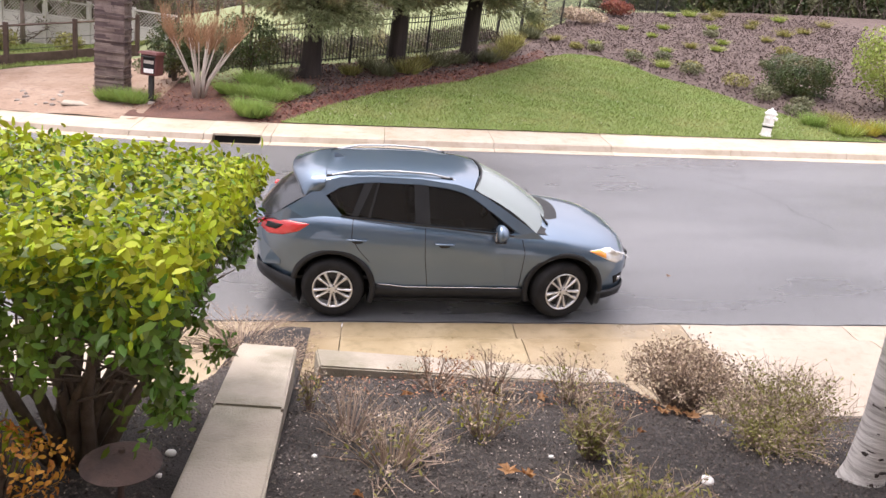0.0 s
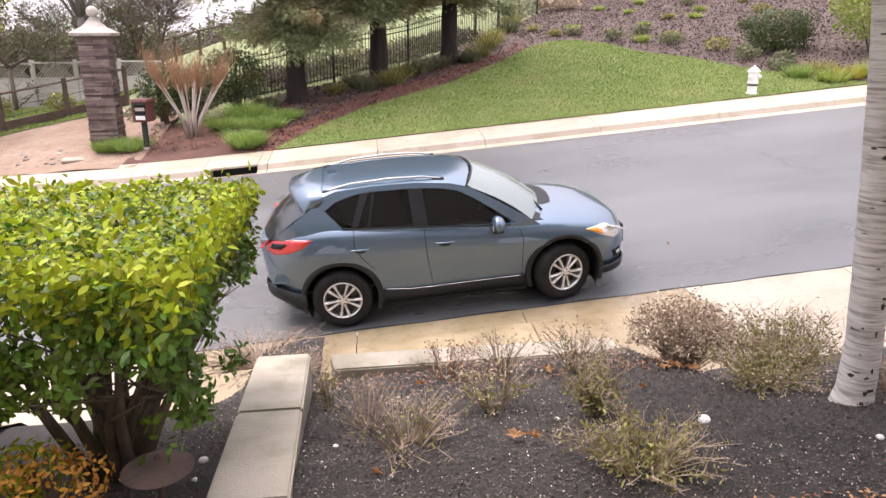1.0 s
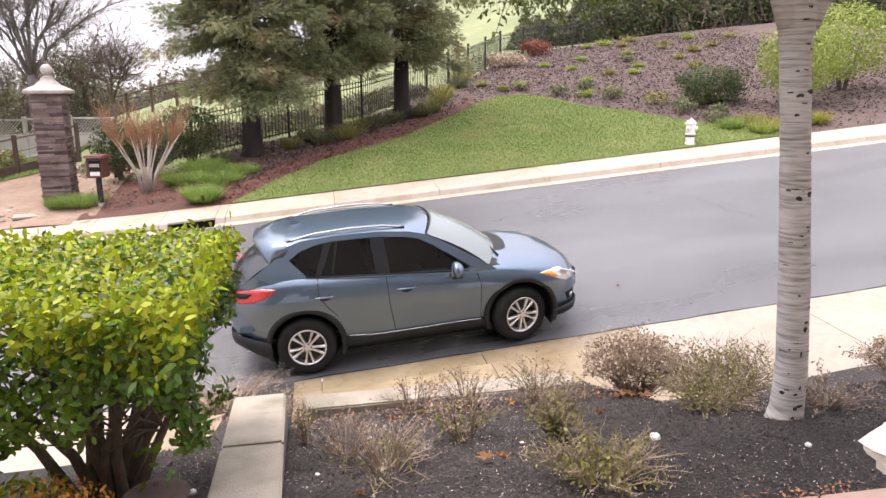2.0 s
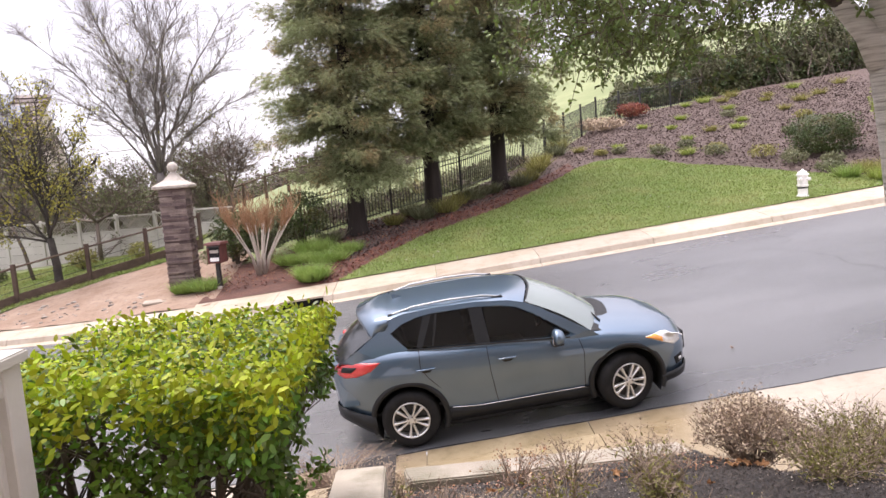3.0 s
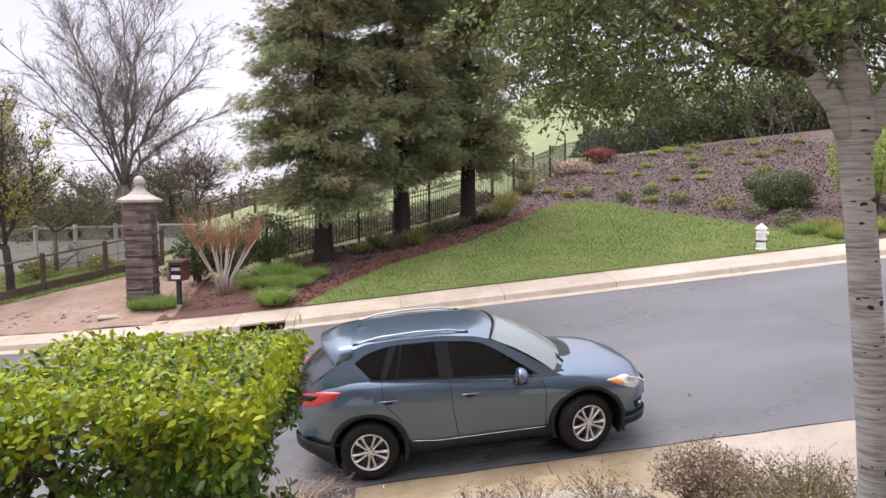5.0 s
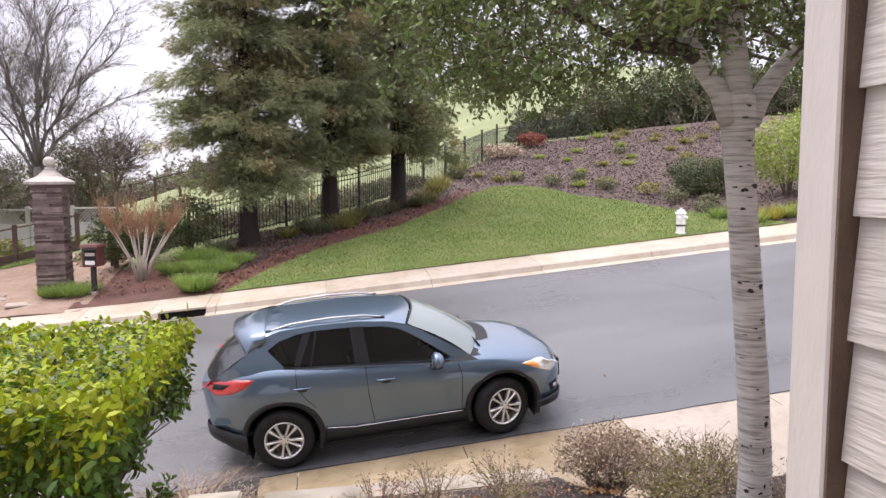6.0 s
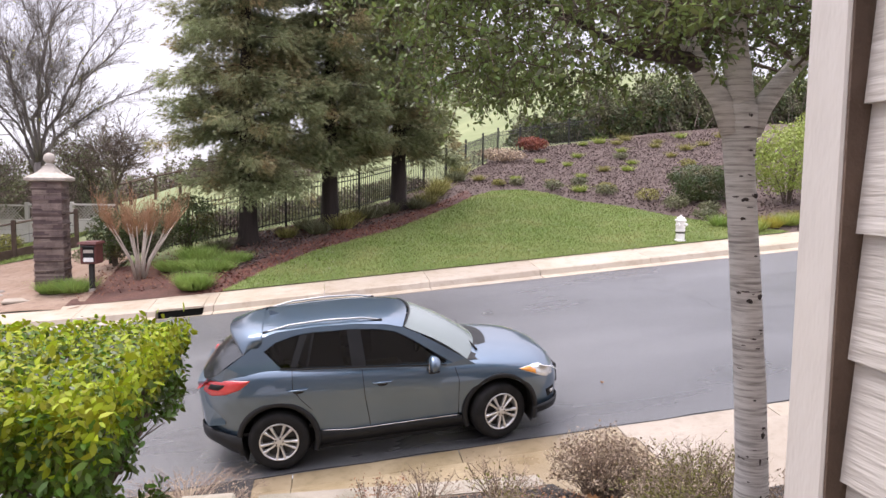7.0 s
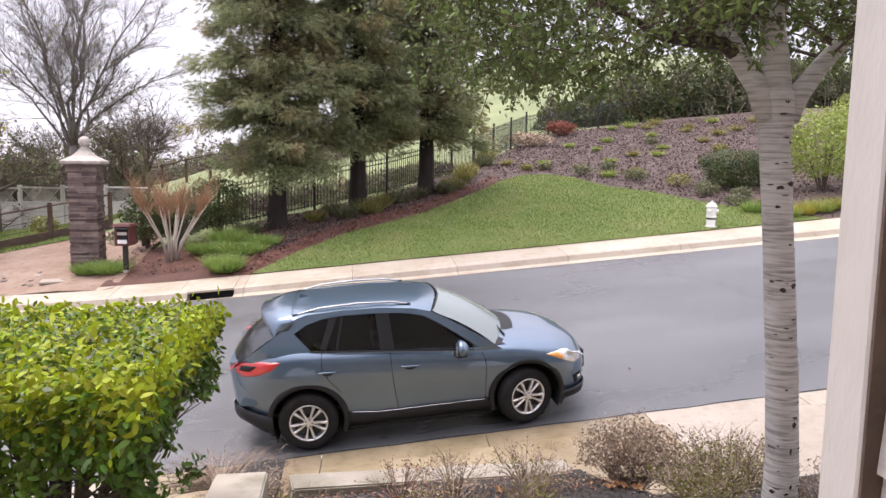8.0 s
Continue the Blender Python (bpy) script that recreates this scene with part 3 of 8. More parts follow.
# ---- our house: clapboard corner and porch railing ----
def corner_wall():
    th = tagged(empty("wall_house"), "taupe clapboard house wall with a corner board", "wall", kind="structure")
    x, y0 = 1.205, -7.45
    part("sheathing", boxed(x + 0.05, x + 0.25, -16.0, y0 + 0.054, 1.3, 6.4), M_SIDING, th)
    # corner board: a broad face and its return
    part("corner_board", boxed(x - 0.026, x + 0.05, y0, y0 + 0.085, 1.4, 6.4, 0.004), M_TRIM, th, "painted corner board")
    # thin dark brown strip over the board's near side
    part("joint_strip", boxed(x - 0.022, x + 0.05, y0 - 0.006, y0 - 0.001, 1.4, 6.4), M_BROWNWOOD, th, "dark brown strip on the board's near side")
    part("corner_return", boxed(x + 0.052, x + 0.25, y0 + 0.055, y0 + 0.1, 1.4, 6.4, 0.004), M_TRIM, th)
    z = 1.5
    while z < 6.2:
        bm = bmesh.new()
        v = [bm.verts.new(p) for p in ((x, -16, z), (x, y0 - 0.007, z), (x + 0.049, y0 - 0.002, z), (x + 0.049, -16, z),
                                       (x + 0.014, -16, z + 0.2), (x + 0.014, y0 - 0.007, z + 0.2), (x + 0.049, y0 - 0.002, z + 0.2), (x + 0.049, -16, z + 0.2))]
        for q in ((0, 3, 2, 1), (4, 5, 6, 7), (0, 1, 5, 4), (1, 2, 6, 5), (2, 3, 7, 6), (3, 0, 4, 7)):
            bm.faces.new([v[i] for i in q])
        part("clapboard", bm, M_SIDING, th)
        z += 0.185


corner_wall()
# unseen walls, added to block low sky light from the car's near side
tagged(part("wall_back", boxed(-9.0, 1.25, -11.2, -11.0, 1.0, 7.2), M_SIDING), "unseen taupe house wall added behind the porch to block sky", "wall", kind="structure")
tagged(part("wall_wing", boxed(1.46, 9.0, -7.6, -7.4, 0.9, 6.4), M_SIDING), "unseen taupe wing wall added to block sky", "wall", kind="structure")


def roof_slab(name, x0, x1, y0, z0, y1, z1, label):
    bm = hexa([(x0, y0, z0), (x1, y0, z0), (x1, y1, z1), (x0, y1, z1), (x0, y0, z0 + 0.2), (x1, y0, z0 + 0.2), (x1, y1, z1 + 0.2), (x0, y1, z1 + 0.2)])
    bmesh.ops.recalc_face_normals(bm, faces=bm.faces)
    tagged(part(name, bm, M_TILE), label, "roof", kind="structure")


# unseen roofs, added to raise the sky-blocking house mass
roof_slab("roof_wing", 1.0, 9.4, -6.9, 6.4, -12.0, 8.6, "unseen brown roof added over the house wing to block sky")
roof_slab("roof_main", -9.4, 0.98, -10.4, 7.2, -16.0, 9.6, "unseen brown roof added over the main house to block sky")


def railing():
    th = empty("railing", label="cream painted wooden porch railing with square balusters", category="railing")
    top = 2.85
    tx, ty = -1.17, -5.86            # outer corner of the cap
    near_end, far_end = -9.4, -4.6
    w = 0.15

    def mitred(z0, z1, inset, width):
        a, b = inset, inset + width
        bm = bmesh.new()
        run1 = [(tx - a, ty - a), (tx - a, near_end), (tx - b, near_end), (tx - b, ty - b)]
        run2 = [(tx - a, ty - a), (tx - b, ty - b), (far_end, ty - b), (far_end, ty - a)]
        for run in (run1, run2):
            lo = [bm.verts.new((x, y, z0)) for x, y in run]
            hi = [bm.verts.new((x, y, z1)) for x, y in run]
            bm.faces.new(lo)
            bm.faces.new(hi[::-1])
            for k in range(4):
                bm.faces.new((lo[k], hi[k], hi[(k + 1) % 4], lo[(k + 1) % 4]))
        bmesh.ops.recalc_face_normals(bm, faces=bm.faces)
        es = [e for e in bm.edges if e.calc_length() > 0.3]
        bmesh.ops.bevel(bm, geom=es, offset=0.006, segments=2, affect="EDGES")
        return bm

    part("cap_rail", mitred(top - 0.042, top, 0.0, w), M_PAINT, th)
    part("sub_rail", mitred(top - 0.14, top - 0.043, 0.028, w - 0.056), M_PAINT, th)
    part("bottom_rail", mitred(1.93, 1.99, 0.04, w - 0.08), M_PAINT, th)
    bar = boxed(-0.03, 0.03, -0.019, 0.019, 1.985, top - 0.135, 0.004)
    me = bpy.data.meshes.new("baluster")
    bar.to_mesh(me)
    bar.free()
    me.materials.append(M_PAINT)

    def put(x, y, turn):
        o = new("baluster", me)
        o.parent = th
        o.matrix_basis = pose(x, y, 0, 0, 0, turn)
    y = ty - 0.13
    while y > near_end + 0.1:
        put(tx - w / 2, y, 90)
        y -= 0.105
    x = tx - 0.30
    k = 0
    while x > far_end + 0.1:
        if abs(x - (tx - 1.19)) > 0.09:
            put(x, ty - w / 2, 0)
        x -= 0.105
    for px, py in ((tx - w / 2, ty - w / 2), (tx - 1.19, ty - w / 2), (tx - w / 2, ty - 2.3), (far_end + 0.05, ty - w / 2)):
        part("post", boxed(px - 0.055, px + 0.055, py - 0.055, py + 0.055, 1.62, top - 0.043, 0.005), M_PAINT, th)


railing()


# ---- the neighbour's house ----
def neighbour_house():
    th = empty("house", -24.46, 20.93, -0.24, 16, "two-storey taupe stucco house with brown tiled hip roofs", "house")
    th.scale = (1.12, 1.12, 1.12)
    wall = part("wall", boxed(-14, 2.75, 0.0, 9, -2.2, 5.55), M_STUCCO, th)
    part("wall_wing", boxed(2.75, 4.6, 0.6, 9, -2.0, 4.95), M_STUCCO, th)
    # gable bays over the garage
    for cx in (-1.39, -5.3):
        bm = bmesh.new()
        prof = [(-1.5, 3.3), (1.5, 3.3), (1.5, 5.55), (0, 6.35), (-1.5, 5.55)]
        f = [bm.verts.new((cx + x, -0.35, z)) for x, z in prof]
        b = [bm.verts.new((cx + x, 0.0, z)) for x, z in prof]
        bm.faces.new(f)
        for k in range(5):
            bm.faces.new((f[k], b[k], b[(k + 1) % 5], f[(k + 1) % 5]))
        bmesh.ops.recalc_face_normals(bm, faces=bm.faces)
        part("gable_bay", bm, M_STUCCO, th)
        for s in (-1, 1):
            bm = bmesh.new()
            p = [(cx, -0.75, 6.5), (cx + s * 1.85, -0.75, 5.5), (cx + s * 1.85, 2.5, 5.5), (cx, 2.5, 6.5)]
            lo = [bm.verts.new(q) for q in p]
            hi = [bm.verts.new((q[0], q[1], q[2] + 0.16)) for q in p]
            bm.faces.new(lo)
            bm.faces.new(hi[::-1])
            for k in range(4):
                bm.faces.new((lo[k], hi[k], hi[(k + 1) % 4], lo[(k + 1) % 4]))
            bmesh.ops.recalc_face_normals(bm, faces=bm.faces)
            part("gable_eave", bm, M_EAVE, th)
        window(th, cx + 0.1, -0.36, 3.9, 1.4, 1.0, shutters=False, arch=False, blind=True)
        bm = bmesh.new()
        seg = [(cx + 0.1 + 0.85 * math.cos(a), 4.9 + 0.42 * math.sin(a)) for a in steps(0, math.pi, 10)]
        for (xa, za), (xb, zb) in zip(seg, seg[1:]):
            v = [bm.verts.new(q) for q in ((xa, -0.42, za), (xb, -0.42, zb), (xb, -0.42, zb + 0.1), (xa, -0.42, za + 0.1), (xa, -0.34, za), (xb, -0.34, zb), (xb, -0.34, zb + 0.1), (xa, -0.34, za + 0.1))]
            for q in ((0, 1, 2, 3), (0, 4, 5, 1), (3, 2, 6, 7)):
                bm.faces.new([v[i] for i in q])
        part("window_hood", bm, M_STUCCO, th)
        for s in (-1, 1):
            part("corbel", boxed(cx + s * 1.25 - 0.4, cx + s * 1.25 + 0.4, -0.5, -0.3, 4.25, 4.5, 0.03), M_CAP, th)
    # roofs
    def slope(pts, name="roof_slope", courses=9, parent=th):
        """A tiled slope between the eave a-b and the ridge c-d, as overlapping courses."""
        a, b, c, d = [Vector(p) for p in pts]
        n = (b - a).cross(d - a).normalized()
        if n.z < 0:
            n = -n
        first = part(name, hexa([tuple(p - n * 0.16) for p in (a, b, c, d)] + [tuple(p - n * 0.02) for p in (a, b, c, d)]), M_EAVE, parent)
        for i in range(courses):
            s, e = i / courses, (i + 1.12) / courses
            q = [a.lerp(d, s), b.lerp(c, s), b.lerp(c, min(e, 1)), a.lerp(d, min(e, 1))]
            v = [q[0], q[1], q[2] - n * 0.02, q[3] - n * 0.02]
            part("tile_course", hexa([tuple(p) for p in v] + [tuple(v[0] + n * 0.075), tuple(v[1] + n * 0.075), tuple(v[2] + n * 0.022), tuple(v[3] + n * 0.022)]), M_TILE, first)
    slope([(0.5, -0.7, 5.58), (3.2, -0.7, 5.55), (3.6, 4.5, 6.0), (-3.1, 4.2, 7.8)], courses=13)
    slope([(-7.0, -0.7, 5.55), (0.5, -0.7, 5.58), (-3.1, 4.2, 7.8), (-3.3, 4.2, 7.8)], courses=13)
    slope([(3.2, -0.7, 5.55), (5.0, 0.0, 4.9), (4.7, 5.2, 5.6), (3.6, 4.5, 6.0)], courses=10)
    slope([(-2.8, 5.0, 6.0), (6.6, 5.0, 5.9), (7.0, 9.0, 8.4), (-2.8, 9.0, 8.4)], courses=10)
    # rear wing under the solar panels
    part("wall_rear", boxed(1.0, 6.6, 5.6, 13, -1.5, 6.0), M_STUCCO, th)
    bm = bmesh.new()
    f = [bm.verts.new(q) for q in ((6.6, 5.6, 5.9), (6.6, 12.4, 5.9), (6.6, 9.0, 8.1))]
    b = [bm.verts.new(q) for q in ((6.5, 5.6, 5.9), (6.5, 12.4, 5.9), (6.5, 9.0, 8.1))]
    bm.faces.new(f)
    bm.faces.new(b[::-1])
    for k in range(3):
        bm.faces.new((f[k], b[k], b[(k + 1) % 3], f[(k + 1) % 3]))
    part("gable_wall", bm, M_STUCCO, th)
    for sx, row in [(-0.9 + 1.06 * k, 2) for k in range(6)] + [(2.9, 1), (3.96, 1), (5.02, 1), (3.7, 0), (4.76, 0)]:
        y0 = 5.35 + 1.18 * row
        z0 = 5.95 + (y0 - 5.0) * 0.61 + 0.12
        part("solar_panel", hexa([(sx, y0, z0), (sx + 1.03, y0, z0), (sx + 1.03, y0 + 1.14, z0 + 0.70), (sx, y0 + 1.14, z0 + 0.70),
                                  (sx, y0 - 0.02, z0 + 0.05), (sx + 1.03, y0 - 0.02, z0 + 0.05), (sx + 1.03, y0 + 1.12, z0 + 0.75), (sx, y0 + 1.12, z0 + 0.75)]), M_SOLAR, th, "blue-grey solar panel")
    # garage front below its own roof
    part("garage_wall", boxed(-14, 0.25, -1.0, 0.0, -2.0, 2.6), M_STUCCO, th)
    slope([(-14, -1.75, 2.45), (0.75, -1.75, 2.45), (0.2, -0.02, 3.4), (-14, -0.02, 3.4)], courses=5)
    part("fascia", boxed(-14, 0.6, -1.72, -1.62, 2.2, 2.45), M_EAVE, th)
    for gx in (-6.2, -1.25):
        door = part("garage_door", boxed(gx - 4.6, gx, -1.06, -1.0, -0.6, 2.0), M_WHITE, th, "white sectional garage door")
        for r in range(4):
            part("door_panel", boxed(gx - 4.55, gx - 0.05, -1.085, -1.06, -0.58 + r * 0.645, 0.04 + r * 0.645, 0.01), M_WHITE, door)
        for k in range(4):
            for j in range(3):
                part("door_light", boxed(gx - 4.4 + k * 1.12 + j * 0.32, gx - 4.4 + k * 1.12 + j * 0.32 + 0.27, -1.092, -1.08, 1.58, 1.86), M_DARKGLASS, door)
    pier = part("corner_pier", boxed(-1.1, 0.1, -1.3, -0.9, 0.5, 2.2), M_STUCCO, th)
    part("pier_cap", boxed(-1.2, 0.2, -1.4, -0.85, 2.0, 2.25, 0.04), M_CAP, pier)
    part("pier_ledge", boxed(-1.25, 0.25, -1.45, -0.85, 0.42, 0.52, 0.02), M_CAP, pier)
    part("stone_pier_base", boxed(-1.2, 0.2, -1.4, -0.85, -1.5, 0.42, 0.02), M_STONE, pier)
    part("stone_plinth", boxed(0.9, 4.7, -0.12, 0.7, -1.5, 0.75, 0.02), M_STONE, th)
    part("side_door", boxed(0.35, 0.95, -0.05, 0.0, -0.3, 1.8), M_STUCCO, th)
    part("downpipe", boxed(0.75, 0.85, -0.1, 0.0, 0.0, 5.5), M_STUCCO, th)
    lamp = part("wall_lantern", boxed(1.0, 1.2, -0.28, 0.0, 1.45, 1.8, 0.03), M_IRON, th)
    window(th, 1.7, -0.02, 1.3, 0.62, 1.1, shutters=True, arch=True)
    window(th, 3.6, 0.58, 3.1, 0.8, 0.75, shutters=False, arch=True)
    window(th, 3.6, 0.58, 0.9, 0.8, 1.2, shutters=False, arch=False)
    window(th, -1.0 + 8.99, 0.0, 5.9, 0.01, 0.01)


def window(th, cx, y, z0, w, h, shutters=False, arch=True, blind=False):
    """A framed window with its sill and glazing bars; the head may be arched."""
    if w < 0.1:
        return
    prof = [(-w / 2, 0), (w / 2, 0)]
    if arch:
        prof += [(w / 2 * math.cos(a), h + w / 2 * math.sin(a)) for a in steps(0, math.pi, 8)]
    else:
        prof += [(w / 2, h), (-w / 2, h)]

    def plate(k, y0, y1):
        bm = bmesh.new()
        f = [bm.verts.new((cx + x * k, y0, z0 + h / 2 + (z - h / 2) * (1 + (k - 1) * w / max(h, w)))) for x, z in prof]
        b = [bm.verts.new((v.co.x, y1, v.co.z)) for v in f]
        bm.faces.new(f)
        for i in range(len(f)):
            bm.faces.new((f[i], b[i], b[(i + 1) % len(f)], f[(i + 1) % len(f)]))
        bmesh.ops.recalc_face_normals(bm, faces=bm.faces)
        return bm
    win = part("window", plate(1.3, y - 0.1, y), M_CREAM, th)
    part("pane", plate(1.0, y - 0.115, y - 0.1), M_BLIND if blind else M_DARKGLASS, win)
    part("glazing_bar", boxed(cx - 0.02, cx + 0.02, y - 0.13, y - 0.114, z0, z0 + h), M_WHITE, win)
    if not blind:
        part("glazing_bar", boxed(cx - w / 2, cx + w / 2, y - 0.128, y - 0.114, z0 + h * 0.5, z0 + h * 0.5 + 0.04), M_WHITE, win)
    part("sill", boxed(cx - w * 0.72, cx + w * 0.72, y - 0.2, y, z0 - 0.2, z0 - 0.06, 0.02), M_CREAM, win)
    if shutters:
        for s in (-1, 1):
            sh = part("shutter", boxed(cx + s * (w * 0.93) - 0.2, cx + s * (w * 0.93) + 0.2, y - 0.1, y - 0.02, z0 - 0.05, z0 + h + 0.25, 0.01), M_CREAM, win)


neighbour_house()


# ---- the parked car ----
M_CARPAINT = mat("blue_grey_car_paint", (0.086, 0.137, 0.198), (0.093, 0.146, 0.21), scale=1.5, rough=0.38, metal=0.7, coat=1.0, c3=(0.13, 0.18, 0.235), scale3=300, mix3=0.25)
M_CARPAINT.node_tree.nodes["Principled BSDF"].inputs["Coat IOR"].default_value = 1.7
M_CLAD = mat("black_plastic_cladding", (0.009, 0.0095, 0.011), (0.015, 0.016, 0.017), scale=5, rough=0.5, spec=0.3, bump=0.15, bscale=300)
M_TYRE = mat("tyre_rubber", (0.010, 0.010, 0.011), (0.018, 0.0175, 0.0175), scale=8, rough=0.8, bump=0.2, bscale=200, spec=0.25)
M_RIM = mat("silver_alloy", (0.62, 0.62, 0.62), (0.68, 0.68, 0.68), scale=10, rough=0.3, metal=0.8)
M_CHROME = mat("brushed_silver", (0.70, 0.70, 0.71), (0.76, 0.76, 0.77), scale=10, rough=0.18, metal=1.0)
M_RAIL = mat("satin_roof_rail", (0.40, 0.41, 0.42), (0.48, 0.49, 0.50), scale=10, rough=0.4, metal=0.9)
M_TAIL = mat("red_lamp_lens", (0.50, 0.012, 0.016), (0.60, 0.03, 0.03), scale=14, rough=0.1, coat=1.0)
M_AMBER = mat("amber_lamp_lens", (0.75, 0.28, 0.03), (0.8, 0.34, 0.05), scale=14, rough=0.15, coat=1.0)
M_LAMP = mat("clear_lamp_lens", (0.62, 0.62, 0.60), (0.8, 0.8, 0.79), scale=18, rough=0.1, metal=0.4, coat=1.0)
M_SEAT = mat("car_seat_cloth", (0.03, 0.03, 0.032), (0.05, 0.05, 0.052), scale=20, rough=0.9)
M_HUB = mat("dark_brake", (0.05, 0.05, 0.05), (0.08, 0.08, 0.08), scale=10, rough=0.5, metal=0.6)


def tinted(name, tint, clear=1.0, rough=0.02, gloss=0.5):
    m = bpy.data.materials.new(name)
    m.use_nodes = True
    n, l = m.node_tree.nodes, m.node_tree.links
    b = n["Principled BSDF"]
    b.inputs["Base Color"].default_value = (*tint, 1)
    b.inputs["Roughness"].default_value = rough
    b.inputs["Transmission Weight"].default_value = clear
    b.inputs["IOR"].default_value = 1.45
    b.inputs["Specular IOR Level"].default_value = gloss
    t = n.new("ShaderNodeTexNoise")
    t.inputs["Scale"].default_value = 6.0
    r = n.new("ShaderNodeMapRange")
    r.inputs["To Min"].default_value, r.inputs["To Max"].default_value = rough * 0.4, rough * 1.8
    l.new(t.outputs["Fac"], r.inputs["Value"])
    l.new(r.outputs[0], b.inputs["Roughness"])
    return m


M_TINT = tinted("tinted_car_glass", (0.02, 0.024, 0.026), gloss=0.5)
M_RAINED = tinted("rain_speckled_rear_glass", (0.035, 0.04, 0.045), 0.45, 0.1)
# pale, partly opaque base puts the sky's reflection into the screen's colour
M_SCREEN = tinted("sky_pale_windscreen", (0.34, 0.40, 0.395), 0.4, 0.14)


def curve(pts):
    """A smooth line through (x, value) pairs."""
    def at(x):
        if x <= pts[0][0]:
            return pts[0][1]
        for i in range(len(pts) - 1):
            (xa, ya), (xb, yb) = pts[i], pts[i + 1]
            if x <= xb:
                t = (x - xa) / (xb - xa)
                p0 = pts[i - 1] if i else pts[i]
                p3 = pts[i + 2] if i + 2 < len(pts) else pts[i + 1]
                m0 = (yb - p0[1]) / (xb - p0[0]) * (xb - xa)
                m1 = (p3[1] - ya) / (p3[0] - xa) * (xb - xa)
                return (2 * t ** 3 - 3 * t ** 2 + 1) * ya + (t ** 3 - 2 * t ** 2 + t) * m0 + (-2 * t ** 3 + 3 * t ** 2) * yb + (t ** 3 - t ** 2) * m1
        return pts[-1][1]
    return at


CY = 0.90
HW = curve([(-0.90, 0.48), (-0.84, 0.63), (-0.72, 0.745), (-0.45, 0.86), (0.0, 0.912), (0.6, 0.90), (1.2, 0.897), (2.0, 0.90), (2.6, 0.915), (3.0, 0.895), (3.28, 0.82), (3.46, 0.68), (3.55, 0.50), (3.58, 0.36)])
ZB = curve([(-0.90, 0.46), (-0.75, 0.38), (-0.4, 0.27), (0.3, 0.22), (2.2, 0.21), (3.0, 0.22), (3.4, 0.25), (3.58, 0.32)])
ZS = curve([(-0.90, 1.07), (-0.82, 1.13), (-0.5, 1.205), (-0.1, 1.225), (0.5, 1.175), (1.2, 1.115), (2.0, 1.04), (2.4, 1.03), (2.8, 0.985), (3.1, 0.93), (3.33, 0.85), (3.48, 0.77), (3.58, 0.68)])
ZC = curve([(-0.90, 1.09), (-0.8, 1.15), (-0.3, 1.2), (2.2, 1.10), (2.45, 1.125), (2.8, 1.09), (3.1, 1.04), (3.33, 0.965), (3.48, 0.88), (3.58, 0.76)])


def side_half(z):
    return 0.872 - 0.17 * max(0.0, (z - 1.1)) / 0.45


def grid(bm, rows, close=False):
    vs = [[bm.verts.new(p) for p in r] for r in rows]
    out = []
    for a, b in zip(vs, vs[1:]):
        for k in range(len(a) - 1):
            out.append(bm.faces.new((a[k], b[k], b[k + 1], a[k + 1])))
    return vs, out


def body_shell():
    bm = bmesh.new()
    rows = []
    xs = steps(-0.90, -0.5, 8)[:-1] + steps(-0.5, 2.9, 40)[:-1] + steps(2.9, 3.58, 18)
    for x in xs:
        h, zb, zs, zc = HW(x), ZB(x), ZS(x), ZC(x)
        mid = 0.5 * (zb + zs)
        k = min(1.0, (zs - zb) / 0.78)
        half = [(h - 0.18, zb), (h - 0.10, zb + 0.03 * k), (h - 0.075, zb + 0.11 * k), (h - 0.052, zb + 0.24 * k), (h - 0.024, mid), (h, mid + 0.14 * k), (h - 0.004, zs - 0.17 * k),
                (h - 0.022, zs - 0.09 * k), (h - 0.045, zs - 0.03 * k), (h - 0.085, zs), (h - 0.17, zs + 0.35 * (zc - zs)), (h * 0.55, zs + 0.8 * (zc - zs) + 0.008), (h * 0.25, zc - 0.004), (0, zc)]
        rows.append([(x, CY - y, z) for y, z in half] + [(x, CY + y, z) for y, z in half[-2::-1]])
    vs, faces = grid(bm, rows)
    for x in (0, -1):
        bm.faces.new(vs[x] if x == 0 else vs[x][::-1])
    for a, b in zip(vs, vs[1:]):
        bm.faces.new((a[-1], b[-1], b[0], a[0]))
    bmesh.ops.recalc_face_normals(bm, faces=bm.faces)
    return bm


def carve(ob, cutters):
    """Cuts forms out of a mesh and bakes the result."""
    for c in cutters:
        mod = ob.modifiers.new("cut", "BOOLEAN")
        mod.operation, mod.object, mod.solver = "DIFFERENCE", c, "EXACT"
    bpy.context.view_layer.update()
    dg = bpy.context.evaluated_depsgraph_get()
    me = bpy.data.meshes.new_from_object(ob.evaluated_get(dg))
    ob.modifiers.clear()
    ob.data = me
    for c in cutters:
        bpy.data.objects.remove(c)
    for p in me.polygons:
        p.use_smooth = True
    me.set_sharp_from_angle(angle=radians(35))


def cyl_y(x, z, r, y0, y1, n=40):
    bm = bmesh.new()
    a = [bm.verts.new((x + r * math.cos(2 * math.pi * i / n), y0, z + r * math.sin(2 * math.pi * i / n))) for i in range(n)]
    b = [bm.verts.new((v.co.x, y1, v.co.z)) for v in a]
    bm.faces.new(a)
    bm.faces.new(b[::-1])
    for i in range(n):
        bm.faces.new((a[i], b[i], b[(i + 1) % n], a[(i + 1) % n]))
    bmesh.ops.recalc_face_normals(bm, faces=bm.faces)
    return bm


